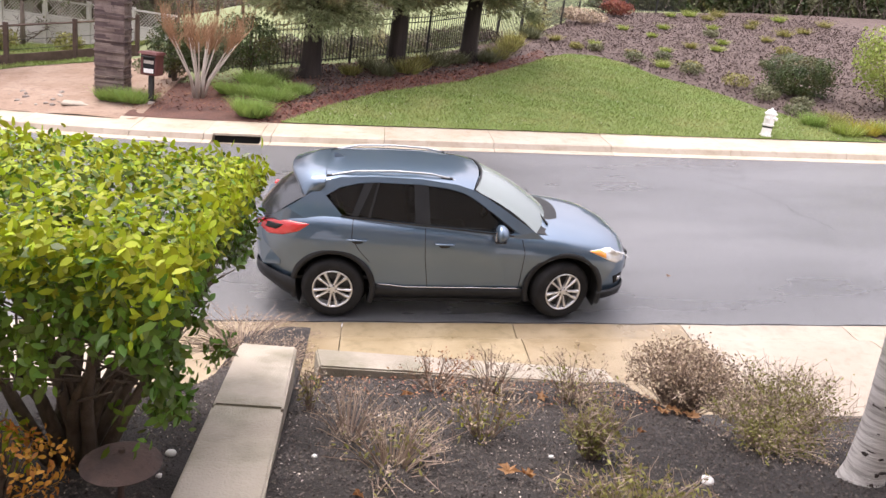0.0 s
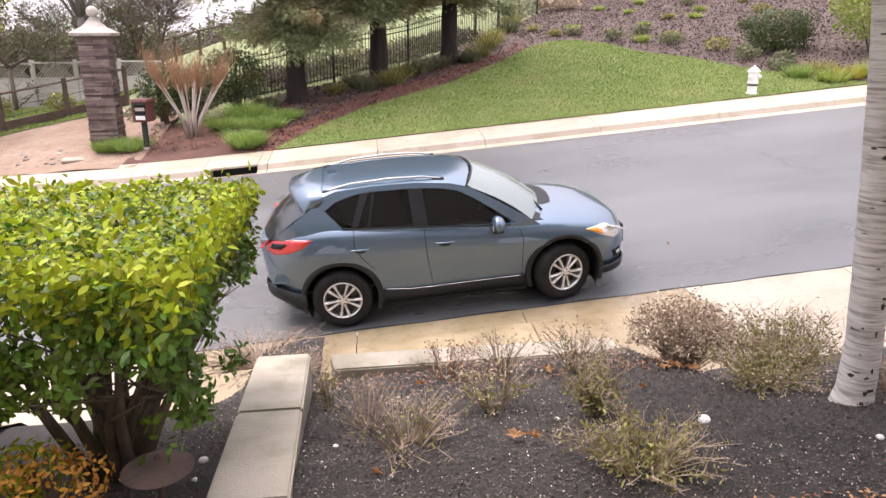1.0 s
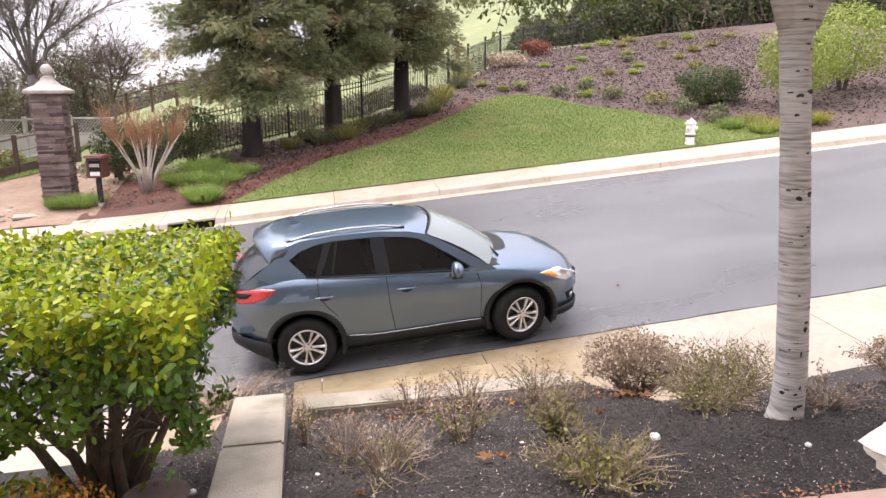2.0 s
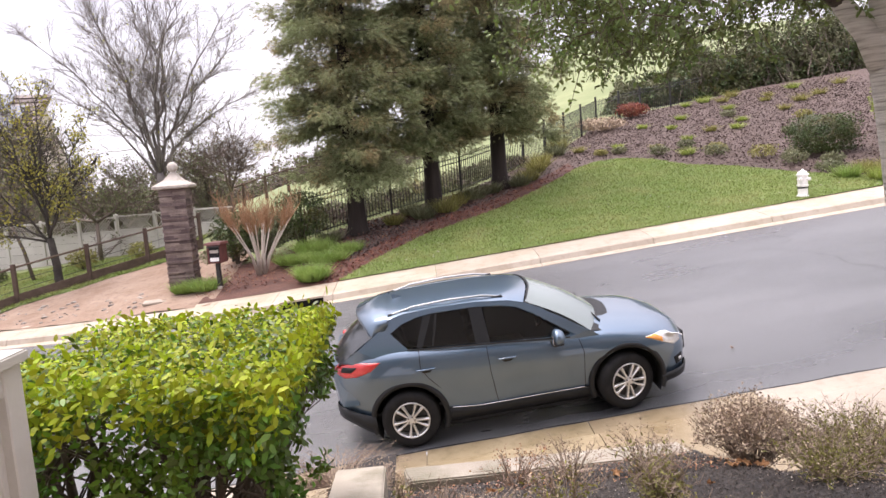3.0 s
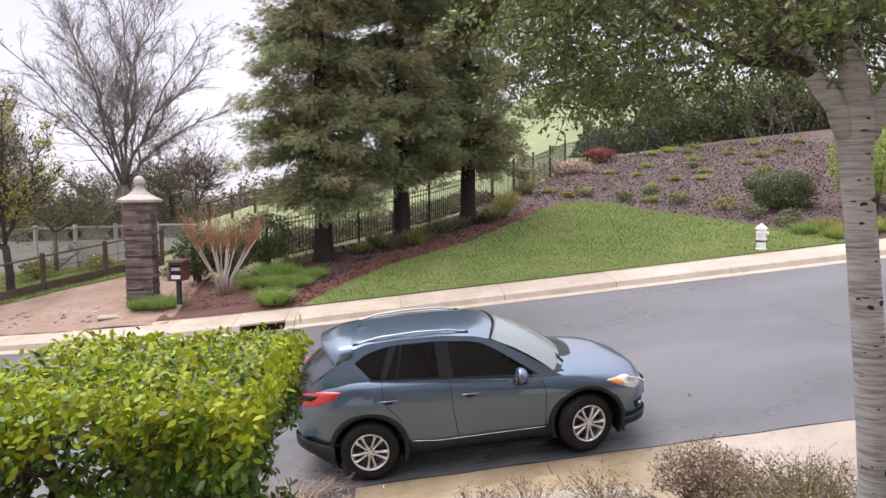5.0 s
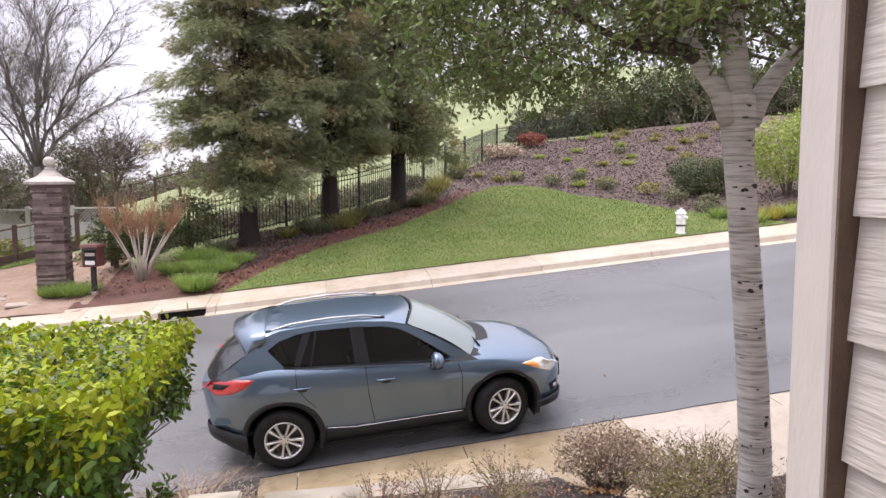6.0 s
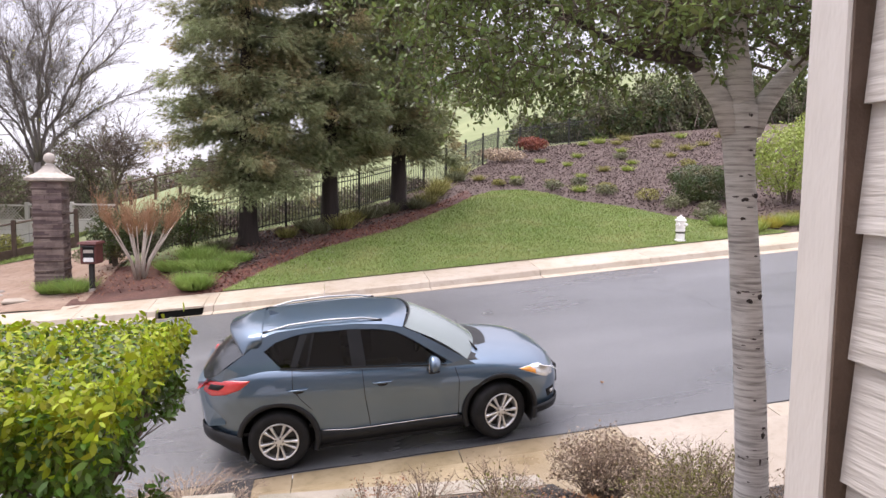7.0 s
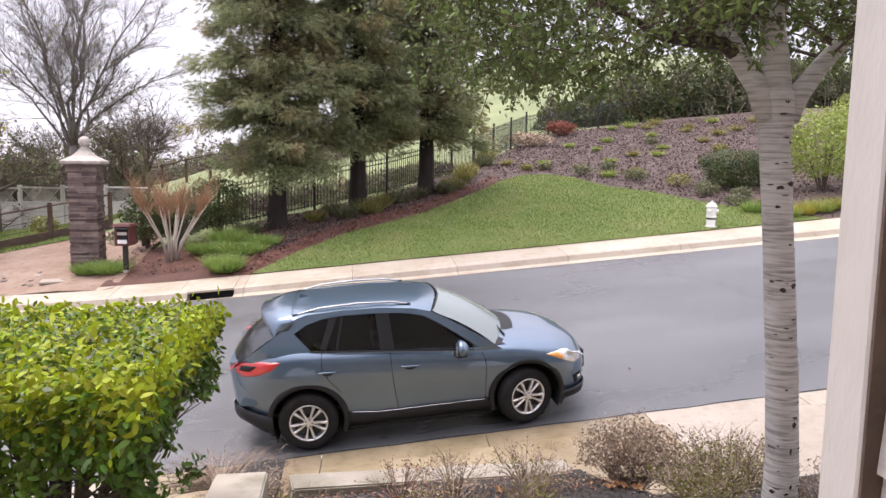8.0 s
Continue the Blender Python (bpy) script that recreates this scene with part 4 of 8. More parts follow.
def side_sheet(polys, lift=0.0, mirror=False, thick=0.0):
    """Flat outlines in (x, z) bent onto the car's upper side; the first outline is the rim, the rest are holes."""
    bm = bmesh.new()
    edges = []
    for poly in polys:
        v = [bm.verts.new((x, 0, z)) for x, z in poly]
        edges += [bm.edges.new((v[i], v[(i + 1) % len(v)])) for i in range(len(v))]
    if len(polys) > 1:
        bmesh.ops.triangle_fill(bm, use_beauty=True, edges=edges)
    else:
        bm.faces.new(list(bm.verts))
        bmesh.ops.triangulate(bm, faces=bm.faces[:])
    s = 1 if mirror else -1
    for v in bm.verts:
        v.co.y = CY + s * (min(side_half(v.co.z), HW(v.co.x) - 0.025 if v.co.x < 0 else 9) + lift)
    bmesh.ops.recalc_face_normals(bm, faces=bm.faces)
    f0 = bm.faces[:][0]
    if f0.normal.y * s < 0:
        bmesh.ops.reverse_faces(bm, faces=bm.faces)
    if thick:
        bmesh.ops.solidify(bm, geom=bm.faces[:], thickness=thick)
    return bm


def dense(poly, n=4):
    out = []
    for (xa, za), (xb, zb) in zip(poly, poly[1:] + poly[:1]):
        out += [(xa + (xb - xa) * k / n, za + (zb - za) * k / n) for k in range(n)]
    return out


def car(name, m, label):
    th = new(name)
    th.matrix_basis = m
    tagged(th, label, "car")
    body = part("body", body_shell(), M_CARPAINT, th)
    cut = [part("cutter", cyl_y(x, 0.375, 0.435, -0.3, 0.33), M_CLAD, th) for x in (0, 2.70)] + [part("cutter", cyl_y(x, 0.375, 0.435, 1.47, 2.1), M_CLAD, th) for x in (0, 2.70)]
    cab = bmesh.new()
    grid_box = [(-0.62, 0.16), (2.30, 0.16), (2.42, 0.5), (2.46, 0.9), (2.42, 1.3), (2.30, 1.64), (-0.62, 1.64)]
    lo = [cab.verts.new((x, y, 0.45)) for x, y in grid_box]
    hi = [cab.verts.new((x, y, 1.6)) for x, y in grid_box]
    cab.faces.new(lo[::-1])
    cab.faces.new(hi)
    for k in range(len(lo)):
        cab.faces.new((lo[k], lo[(k + 1) % len(lo)], hi[(k + 1) % len(lo)], hi[k]))
    bmesh.ops.recalc_face_normals(cab, faces=cab.faces)
    cut.append(part("cutter", cab, M_CLAD, th))
    carve(body, cut)
    body.data.materials.clear()
    body.data.materials.append(M_CARPAINT)
    # upper sides with their window openings
    rim = [(-0.86, 1.10), (-0.3, 1.20), (0.12, 1.19), (1.0, 1.12), (2.1, 1.02), (2.42, 1.01), (2.3, 1.10), (2.0, 1.295), (1.78, 1.43), (1.58, 1.535), (1.4, 1.585), (1.0, 1.635), (0.5, 1.65), (0.1, 1.635), (-0.12, 1.585), (-0.22, 1.475), (-0.5, 1.31)]
    hole = [(-0.07, 1.44), (0.11, 1.235), (0.22, 1.22), (1.0, 1.155), (2.05, 1.055), (2.14, 1.06), (1.80, 1.30), (1.64, 1.41), (1.49, 1.495), (1.28, 1.545), (1.0, 1.575), (0.5, 1.59), (0.28, 1.575), (0.08, 1.525)]
    panes = {"quarter_window": [(-0.05, 1.44), (0.115, 1.245), (0.215, 1.235), (0.355, 1.57), (0.27, 1.563), (0.09, 1.515)],
             "rear_fixed_window": [(0.285, 1.225), (0.40, 1.215), (0.50, 1.58), (0.455, 1.58)],
             "rear_window": [(0.425, 1.213), (0.93, 1.17), (0.91, 1.57), (0.525, 1.58)],
             "front_window": [(1.10, 1.152), (2.03, 1.067), (2.07, 1.085), (1.79, 1.29), (1.63, 1.40), (1.48, 1.485), (1.28, 1.535), (1.07, 1.56)]}
    trim = [[(0.215, 1.235), (0.285, 1.225), (0.455, 1.582), (0.355, 1.572)], [(0.40, 1.215), (0.425, 1.213), (0.525, 1.582), (0.50, 1.582)], [(0.93, 1.165), (1.10, 1.15), (1.07, 1.566), (0.91, 1.576)]]
    for mir in (False, True):
        up = part("upper_side", side_sheet([dense(rim, 2), hole], 0.0, mir), M_CARPAINT, th)
        for k, p in panes.items():
            g = part(k, side_sheet([p], -0.012, mir), M_TINT, th, "dark tinted glass")
        for p in trim:
            part("pillar_trim", side_sheet([p], -0.004, mir, 0.01), M_CLAD, th)
        s = 1 if mir else -1
        # bright line under the glass
        pts = [(x, CY + s * (side_half(z) + 0.004), z) for x, z in ((0.10, 1.232), (0.22, 1.214), (1.0, 1.148), (2.06, 1.049))]
        tube("waistline_moulding", pts, 0.009, M_CLAD, th, 6)
    # roof skin
    edge = rim[9:15]
    ZT = curve([(-0.62, 1.60), (-0.3, 1.655), (0.1, 1.69), (0.6, 1.705), (1.1, 1.695), (1.5, 1.655), (1.8, 1.585)])
    bm = bmesh.new()
    rows = []
    fine = dense(edge, 4)[: (len(edge) - 1) * 4 + 1]
    for x, z in fine:
        h = side_half(z)
        row = []
        for f in (1.0, 0.94, 0.86, 0.7, 0.45, 0.2, 0.0):
            bow = (1 - f * f)
            xx = x + (0.13 * bow if x > 0.9 else 0.0) * smooth(0.9, 1.5, x) - 0.10 * bow * smooth(0.1, -0.12, x)
            top = ZT(xx)
            k = (1 - f ** 3.2)
            row.append((xx, CY - h * f, z + (top - z) * k))
        rows.append(row + [(a, 2 * CY - b, c) for a, b, c in row[-2::-1]])
    grid(bm, rows)
    bmesh.ops.recalc_face_normals(bm, faces=bm.faces)
    part("roof", bm, M_CARPAINT, th, smooth=True)
    # windscreen between the screen pillars
    bm = bmesh.new()
    bot, top = [], []
    for f in steps(-1, 1, 14):
        bow = 1 - f * f
        bot.append((2.38 + 0.22 * bow, CY + 0.80 * f, 1.015 + 0.085 * bow))
        xt = 1.60 + 0.145 * bow
        top.append((xt, CY + 0.685 * f, 1.525 + (ZT(xt) - 1.525) * (1 - abs(f) ** 3.2)))
    grid(bm, [[tuple(Vector(a).lerp(Vector(b), k) + Vector((0.03, 0, 0.035)) * math.sin(math.pi * k)) for a, b in zip(bot, top)] for k in steps(0, 1, 8)])
    bmesh.ops.recalc_face_normals(bm, faces=bm.faces)
    part("windscreen", bm, M_SCREEN, th, "windscreen glass with a painted pale sky reflection", smooth=True)
    part("windscreen_surround", edge_tube(bot + top[::-1], 0.014), M_CLAD, th)
    # cowl panel and wipers
    bm = bmesh.new()
    grid(bm, [[(x + dx, y, z + dz) for x, y, z in bot] for dx, dz in ((-0.12, 0.055), (-0.05, 0.04), (0.03, 0.035), (0.11, 0.018))])
    bmesh.ops.recalc_face_normals(bm, faces=bm.faces)
    part("cowl_panel", bm, M_CLAD, th, smooth=True)
    for y0, y1 in ((0.30, 0.88), (0.98, 1.5)):
        w = tube("wiper", [(2.50, y0, 1.10), (2.44, (y0 + y1) / 2, 1.165), (2.47, y1, 1.16)], [0.014, 0.01, 0.008], M_CLAD, th, 6)
    # tailgate glass and spoiler
    bm = bmesh.new()
    rows = []
    for k in steps(0, 1, 5):
        rows.append([(-0.20 - 0.22 * (1 - f * f) * (1 - 0.5 * k) - 0.56 * k - 0.03 * math.sin(math.pi * k), CY + f * (min(side_half(1.475 - 0.35 * k + 0.02 * math.sin(math.pi * k)), HW(-0.20 - 0.56 * k) - 0.025) - 0.004), 1.475 + 0.03 * (1 - f * f) - 0.35 * k + 0.02 * math.sin(math.pi * k)) for f in steps(-1, 1, 12)])
    grid(bm, rows)
    bmesh.ops.recalc_face_normals(bm, faces=bm.faces)
    part("tailgate_glass", bm, M_RAINED, th, "sloping rear glass", smooth=True)
    bm = bmesh.new()
    rows = []
    for f in steps(-1, 1, 14):
        bow = 1 - f * f
        y = CY + 0.728 * f
        fe = 1 - abs(f) ** 3.2
        fx, fz = -0.08, 1.59 + (ZT(-0.08) - 1.59) * fe
        rx, rz = -0.30 - 0.20 * bow, 1.52 + 0.10 * fe
        drop = 0.10 * abs(f) ** 6
        rows.append([(fx, y, fz + 0.012), (fx - 0.15, y, (fz + rz) / 2 + 0.028), (rx, y, rz + 0.012 - drop), (rx - 0.012, y, rz - 0.03 - drop), (rx + 0.06, y, rz - 0.055 - drop), (fx, y, fz - 0.05)])
    vs, _ = grid(bm, rows)
    bm.faces.new(vs[0])
    bm.faces.new(vs[-1][::-1])
    bmesh.ops.recalc_face_normals(bm, faces=bm.faces)
    part("spoiler", bm, M_CARPAINT, th, smooth=True)
    part("tailgate_skin", hexa([(-0.60, CY - 0.78, 0.62), (-0.60, CY + 0.78, 0.62), (-0.80, CY + 0.74, 0.62), (-0.80, CY - 0.74, 0.62), (-0.5, CY - 0.74, 1.14), (-0.5, CY + 0.74, 1.14), (-0.87, CY + 0.62, 1.14), (-0.87, CY - 0.62, 1.14)]), M_CARPAINT, th)
    # roof rails
    for s in (-1, 1):
        y = CY + s * 0.60
        pts = [(-0.12, y, ZT(-0.12) - 0.075), (0.0, y, ZT(0.0) - 0.045), (0.25, y, ZT(0.25) - 0.012), (0.7, y, ZT(0.7) - 0.008), (1.1, y, ZT(1.1) - 0.02), (1.3, y, ZT(1.3) - 0.045), (1.42, y, ZT(1.42) - 0.075)]
        r = tube("roof_rail", pts, [0.008, 0.012, 0.013, 0.013, 0.013, 0.012, 0.008], M_RAIL, th, 8, "silver roof rail")
        for px in (0.0, 1.28):
            part("rail_foot", boxed(px - 0.07, px + 0.07, y - 0.018, y + 0.018, ZT(px) - 0.075, ZT(px) - 0.04, 0.008), M_CLAD, r)
    bm = bmesh.new()
    v = [bm.verts.new(p) for p in ((-0.02, CY - 0.02, ZT(0) - 0.01), (0.14, CY, ZT(0) - 0.005), (-0.02, CY + 0.02, ZT(0) - 0.01), (-0.02, CY, ZT(0) + 0.055), (0.02, CY, ZT(0) + 0.05))]
    for f in ((0, 1, 4), (1, 2, 4), (0, 4, 3), (2, 3, 4), (0, 3, 2), (0, 2, 1)):
        bm.faces.new([v[i] for i in f])
    part("antenna_fin", bm, M_CARPAINT, th)
    # wheels
    wheel = None
    for x, y, turn in ((0, 0.0, 0), (2.70, 0.0, 15), (0, 1.80, 180), (2.70, 1.80, 195)):
        if wheel is None:
            wheel = make_wheel(th)
            wheel.matrix_basis = pose(x, y + 0.015, 0.362)
        else:
            c = copy_thing(wheel, pose(x, y + (0.015 if y < 1 else -0.015), 0.362, 0, 0, turn))
            c.parent = th
    # near-black discs put the arches' shade into colour; dark liners cover body paint
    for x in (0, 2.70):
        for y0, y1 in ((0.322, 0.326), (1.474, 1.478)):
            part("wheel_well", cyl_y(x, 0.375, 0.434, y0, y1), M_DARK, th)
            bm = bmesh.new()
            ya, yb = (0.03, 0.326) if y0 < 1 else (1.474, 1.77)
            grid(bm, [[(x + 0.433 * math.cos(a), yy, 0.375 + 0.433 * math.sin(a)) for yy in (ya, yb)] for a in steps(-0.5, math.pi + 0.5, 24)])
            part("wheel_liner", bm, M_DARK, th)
        # dark lips round the arches
        for s in (-1, 1):
            bm = bmesh.new()
            rows = []
            for a in steps(-0.38, math.pi + 0.30, 28):
                row = []
                for r, o in ((0.425, -0.03), (0.427, 0.008), (0.455, 0.016), (0.485, 0.006), (0.49, -0.03)):
                    px, pz = x + r * math.cos(a), 0.375 + r * math.sin(a)
                    row.append((px, CY + s * (HW(px) + o - 0.012), pz))
                rows.append(row)
            grid(bm, rows)
            bmesh.ops.recalc_face_normals(bm, faces=bm.faces)
            part("arch_cladding", bm, M_CLAD, th, smooth=True)
    for s in (-1, 1):
        bm = bmesh.new()
        rows = []
        for x in steps(0.42, 2.28, 12):
            h = HW(x)
            rise = 0.045 * smooth(0.9, 0.42, x)
            rows.append([(x, CY + s * (h - 0.20), 0.20), (x, CY + s * (h - 0.10), 0.21), (x, CY + s * (h - 0.042), 0.30), (x, CY + s * (h - 0.044), 0.375 + rise), (x, CY + s * (h - 0.10), 0.385 + rise)])
        grid(bm, rows)
        bmesh.ops.recalc_face_normals(bm, faces=bm.faces)
        part("sill_cladding", bm, M_CLAD, th, smooth=True)
        # thin bright line along the top of the sill cladding
        pts = [(x, CY + s * (HW(x) - 0.044), 0.383 + 0.045 * smooth(0.9, 0.42, x)) for x in steps(0.46, 2.24, 10)]
        tube("sill_moulding", pts, 0.006, M_CHROME, th, 6, "thin bright line along the sill")
        # bumpers' lower cladding
        for xs, name in ((steps(-0.905, -0.42, 10), "rear_bumper_cladding"), (steps(3.12, 3.55, 10), "front_bumper_cladding")):
            bm = bmesh.new()
            rows = []
            for x in xs:
                h = HW(x) + 0.006
                z1 = 0.52 if x < 0 else 0.40
                up = 0.16 * smooth(-0.42, -0.85, x) if x < 0 else 0.0
                rows.append([(x, CY + s * (h - 0.2), 0.24 + up), (x, CY + s * (h - 0.04), 0.25 + up), (x, CY + s * h, 0.33 + up), (x, CY + s * h, z1 - 0.05 + 0.6 * up), (x, CY + s * (h - 0.03), z1 - 0.04 + 0.6 * up)])
            end = rows[0] if xs[0] < 0 else rows[-1]
            cap = [(end[0][0] + (-0.012 if xs[0] < 0 else 0.02), CY, q[2]) for q in end]
            rows = [cap] + rows if xs[0] < 0 else rows + [cap]
            grid(bm, rows)
            bmesh.ops.recalc_face_normals(bm, faces=bm.faces)
            part(name, bm, M_CLAD, th, smooth=True)
        # seams of the doors
        for line in ([(1.045, 1.14), (1.05, 0.8), (1.09, 0.38)], [(0.235, 1.21), (0.22, 1.0), (0.30, 0.86), (0.42, 0.70)], [(2.16, 1.02), (2.20, 0.85), (2.17, 0.38)]):
            pts = []
            for (xa, za), (xb, zb) in zip(line, line[1:]):
                pts += [(xa + (xb - xa) * k / 6, za + (zb - za) * k / 6) for k in range(6)]
            pts.append(line[-1])
            tube("door_seam", [(x, CY + s * (body_half(x, z) + 0.0005), z) for x, z in pts], 0.004, M_DARK, th, 4)
        for hx in (1.28, 0.29):
            hz = 0.985 if hx < 1 else 0.945
            hh = CY + s * (body_half(hx, hz) + 0.03)
            h = tube("door_handle", [(hx - 0.125, hh - s * 0.03, hz), (hx - 0.11, hh, hz), (hx + 0.09, hh, hz - 0.006), (hx + 0.105, hh - s * 0.03, hz - 0.006)], [0.010, 0.012, 0.012, 0.010], M_CARPAINT, th, 6)
            # the hollow's shade behind the handle, as a flattened black bump
            bm = bmesh.new()
            bmesh.ops.create_uvsphere(bm, u_segments=12, v_segments=6, radius=1)
            bmesh.ops.transform(bm, matrix=Matrix.Translation((hx - 0.01, CY + s * (body_half(hx, hz - 0.03) - 0.001), hz - 0.028)) @ Matrix.Diagonal((0.07, 0.006, 0.028, 1)), verts=bm.verts)
            part("handle_recess", bm, M_CLAD, h)
        mirror_at(th, s)
        # lamps
        wrap_lamp(th, s, "tail_lamp", [(-0.24, 1.145), (-0.45, 1.165), (-0.66, 1.165), (-0.84, 1.13), (-0.86, 1.06), (-0.72, 0.985), (-0.55, 1.0), (-0.36, 1.06)], M_TAIL, 0.012, "red wrap-round tail lamp")
        wrap_lamp(th, s, "reflector", [(-0.52, 1.125), (-0.72, 1.125), (-0.76, 1.06), (-0.62, 1.05)], M_CLAD, 0.018, "")
        wrap_lamp(th, s, "head_lamp", [(2.95, 0.885), (3.16, 0.90), (3.37, 0.86), (3.46, 0.80), (3.44, 0.71), (3.33, 0.70), (3.18, 0.77)], M_LAMP, 0.01, "clear head lamp")
        wrap_lamp(th, s, "turn_lamp", [(2.96, 0.882), (3.10, 0.892), (3.20, 0.83), (3.19, 0.778)], M_AMBER, 0.014, "amber turn signal lens")
        wrap_lamp(th, s, "fog_lamp_recess", [(3.32, 0.52), (3.46, 0.54), (3.48, 0.42), (3.36, 0.40)], M_DARK, 0.006, "")
        wrap_lamp(th, s, "fog_lamp", [(3.39, 0.49), (3.45, 0.49), (3.46, 0.44), (3.40, 0.44)], M_LAMP, 0.014, "")
    # grille across the nose, cabin inside
    part("grille", boxed(3.49, 3.595, CY - 0.42, CY + 0.42, 0.46, 0.72, 0.02), M_CLAD, th)
    part("number_plate", boxed(-0.925, -0.905, CY - 0.16, CY + 0.16, 0.78, 0.93, 0.004), M_WHITE, th)
    # black trays added beneath the car to deepen the shade on the road
    part("underbody", boxed(-0.55, 3.3, 0.36, 1.44, 0.17, 0.26, 0.02), M_DARK, th)
    part("floor_pan", boxed(0.46, 2.24, 0.10, 1.70, 0.165, 0.24, 0.02), M_DARK, th)
    part("cabin_floor", boxed(-0.6, 2.35, 0.17, 1.63, 0.42, 0.46), M_SEAT, th)
    part("dashboard", boxed(2.02, 2.40, 0.2, 1.6, 0.75, 1.06, 0.05), M_SEAT, th)
    for sx in (1.15, 0.15):
        for sy in (0.53, 1.27):
            seat = part("seat", boxed(sx - 0.1, sx + 0.45, sy - 0.25, sy + 0.25, 0.46, 0.72, 0.05), M_SEAT, th)
            bm = boxed(-0.09, 0.07, -0.25, 0.25, 0.0, 0.62, 0.05)
            bmesh.ops.transform(bm, matrix=pose(sx - 0.1, sy, 0.66, 0, -14, 0), verts=bm.verts)
            part("backrest", bm, M_SEAT, seat)
            part("headrest", boxed(sx - 0.32, sx - 0.22, sy - 0.13, sy + 0.13, 1.28, 1.47, 0.04), M_SEAT, seat)
    ring = [(0.19 * math.cos(a), 0.19 * math.sin(a), 0) for a in steps(0, 2 * math.pi, 20)]
    mm = pose(1.88, 1.27, 1.02, 0, -65, 0)
    tube("steering_wheel", [tuple(mm @ Vector(p)) for p in ring], 0.016, M_SEAT, th, 6)
    mr = part("inside_mirror", boxed(1.80, 1.83, CY - 0.13, CY + 0.13, 1.42, 1.48, 0.01), M_CLAD, th)
    return th


def body_half(x, z):
    """Half width of the body's flank at a height."""
    h, zb, zs = HW(x), ZB(x), ZS(x)
    mid = 0.5 * (zb + zs)
    k = min(1.0, (zs - zb) / 0.78)
    prof = [(zb, h - 0.18), (zb + 0.03 * k, h - 0.10), (zb + 0.11 * k, h - 0.075), (zb + 0.24 * k, h - 0.052), (mid, h - 0.024), (mid + 0.14 * k, h), (zs - 0.17 * k, h - 0.004), (zs - 0.09 * k, h - 0.022), (zs - 0.03 * k, h - 0.045), (zs, h - 0.085)]
    for (za, a), (zc, c) in zip(prof, prof[1:]):
        if z <= zc:
            return a + (c - a) * max(0.0, (z - za) / max(1e-6, zc - za))
    return side_half(z)


def edge_tube(pts, r):
    v, f = [], []
    tube_into(v, f, pts + [pts[0]], [r] * (len(pts) + 1), 5)
    bm = bmesh.new()
    vs = [bm.verts.new(p) for p in v]
    for q in f:
        try:
            bm.faces.new([vs[i] for i in q])
        except ValueError:
            pass
    return bm


def wrap_lamp(th, s, name, poly, material, lift, label):
    """A lamp lens that follows the curve of the body."""
    bm = bmesh.new()
    out = dense(poly, 5)
    cx = sum(p[0] for p in out) / len(out)
    cz = sum(p[1] for p in out) / len(out)
    rings = []
    for k, up in ((1.0, -0.01), (0.97, lift * 0.8), (0.7, lift * 1.3), (0.35, lift * 1.5)):
        rings.append([bm.verts.new((cx + (x - cx) * k, CY + s * (body_half(cx + (x - cx) * k, cz + (z - cz) * k) + up), cz + (z - cz) * k)) for x, z in out])
    n = len(out)
    for a, b in zip(rings, rings[1:]):
        for i in range(n):
            bm.faces.new((a[i], a[(i + 1) % n], b[(i + 1) % n], b[i]))
    bm.faces.new(rings[-1])
    bmesh.ops.recalc_face_normals(bm, faces=bm.faces)
    return part(name, bm, material, th, label, smooth=True)


def mirror_at(th, s):
    bm = bmesh.new()
    bmesh.ops.create_uvsphere(bm, u_segments=16, v_segments=10, radius=1)
    for v in bm.verts:
        k = 1.0 if v.co.x > -0.2 else 0.55
        v.co = Vector((1.88 + v.co.x * 0.10 * k, CY + s * (0.99 + v.co.y * 0.135), 1.115 + v.co.z * 0.10))
    mi = part("door_mirror", bm, M_CARPAINT, th, smooth=True)
    part("mirror_base", boxed(1.82, 1.94, min(CY + s * 0.84, CY + s * 0.99), max(CY + s * 0.84, CY + s * 0.99), 1.0, 1.05, 0.015), M_CLAD, mi)
    part("mirror_lower", boxed(1.81, 1.95, min(CY + s * 0.89, CY + s * 1.08), max(CY + s * 0.89, CY + s * 1.08), 1.025, 1.065, 0.015), M_CLAD, mi)
    part("mirror_glass", boxed(1.822, 1.828, min(CY + s * 0.90, CY + s * 1.07), max(CY + s * 0.90, CY + s * 1.07), 1.055, 1.165, 0.002), M_CHROME, mi)


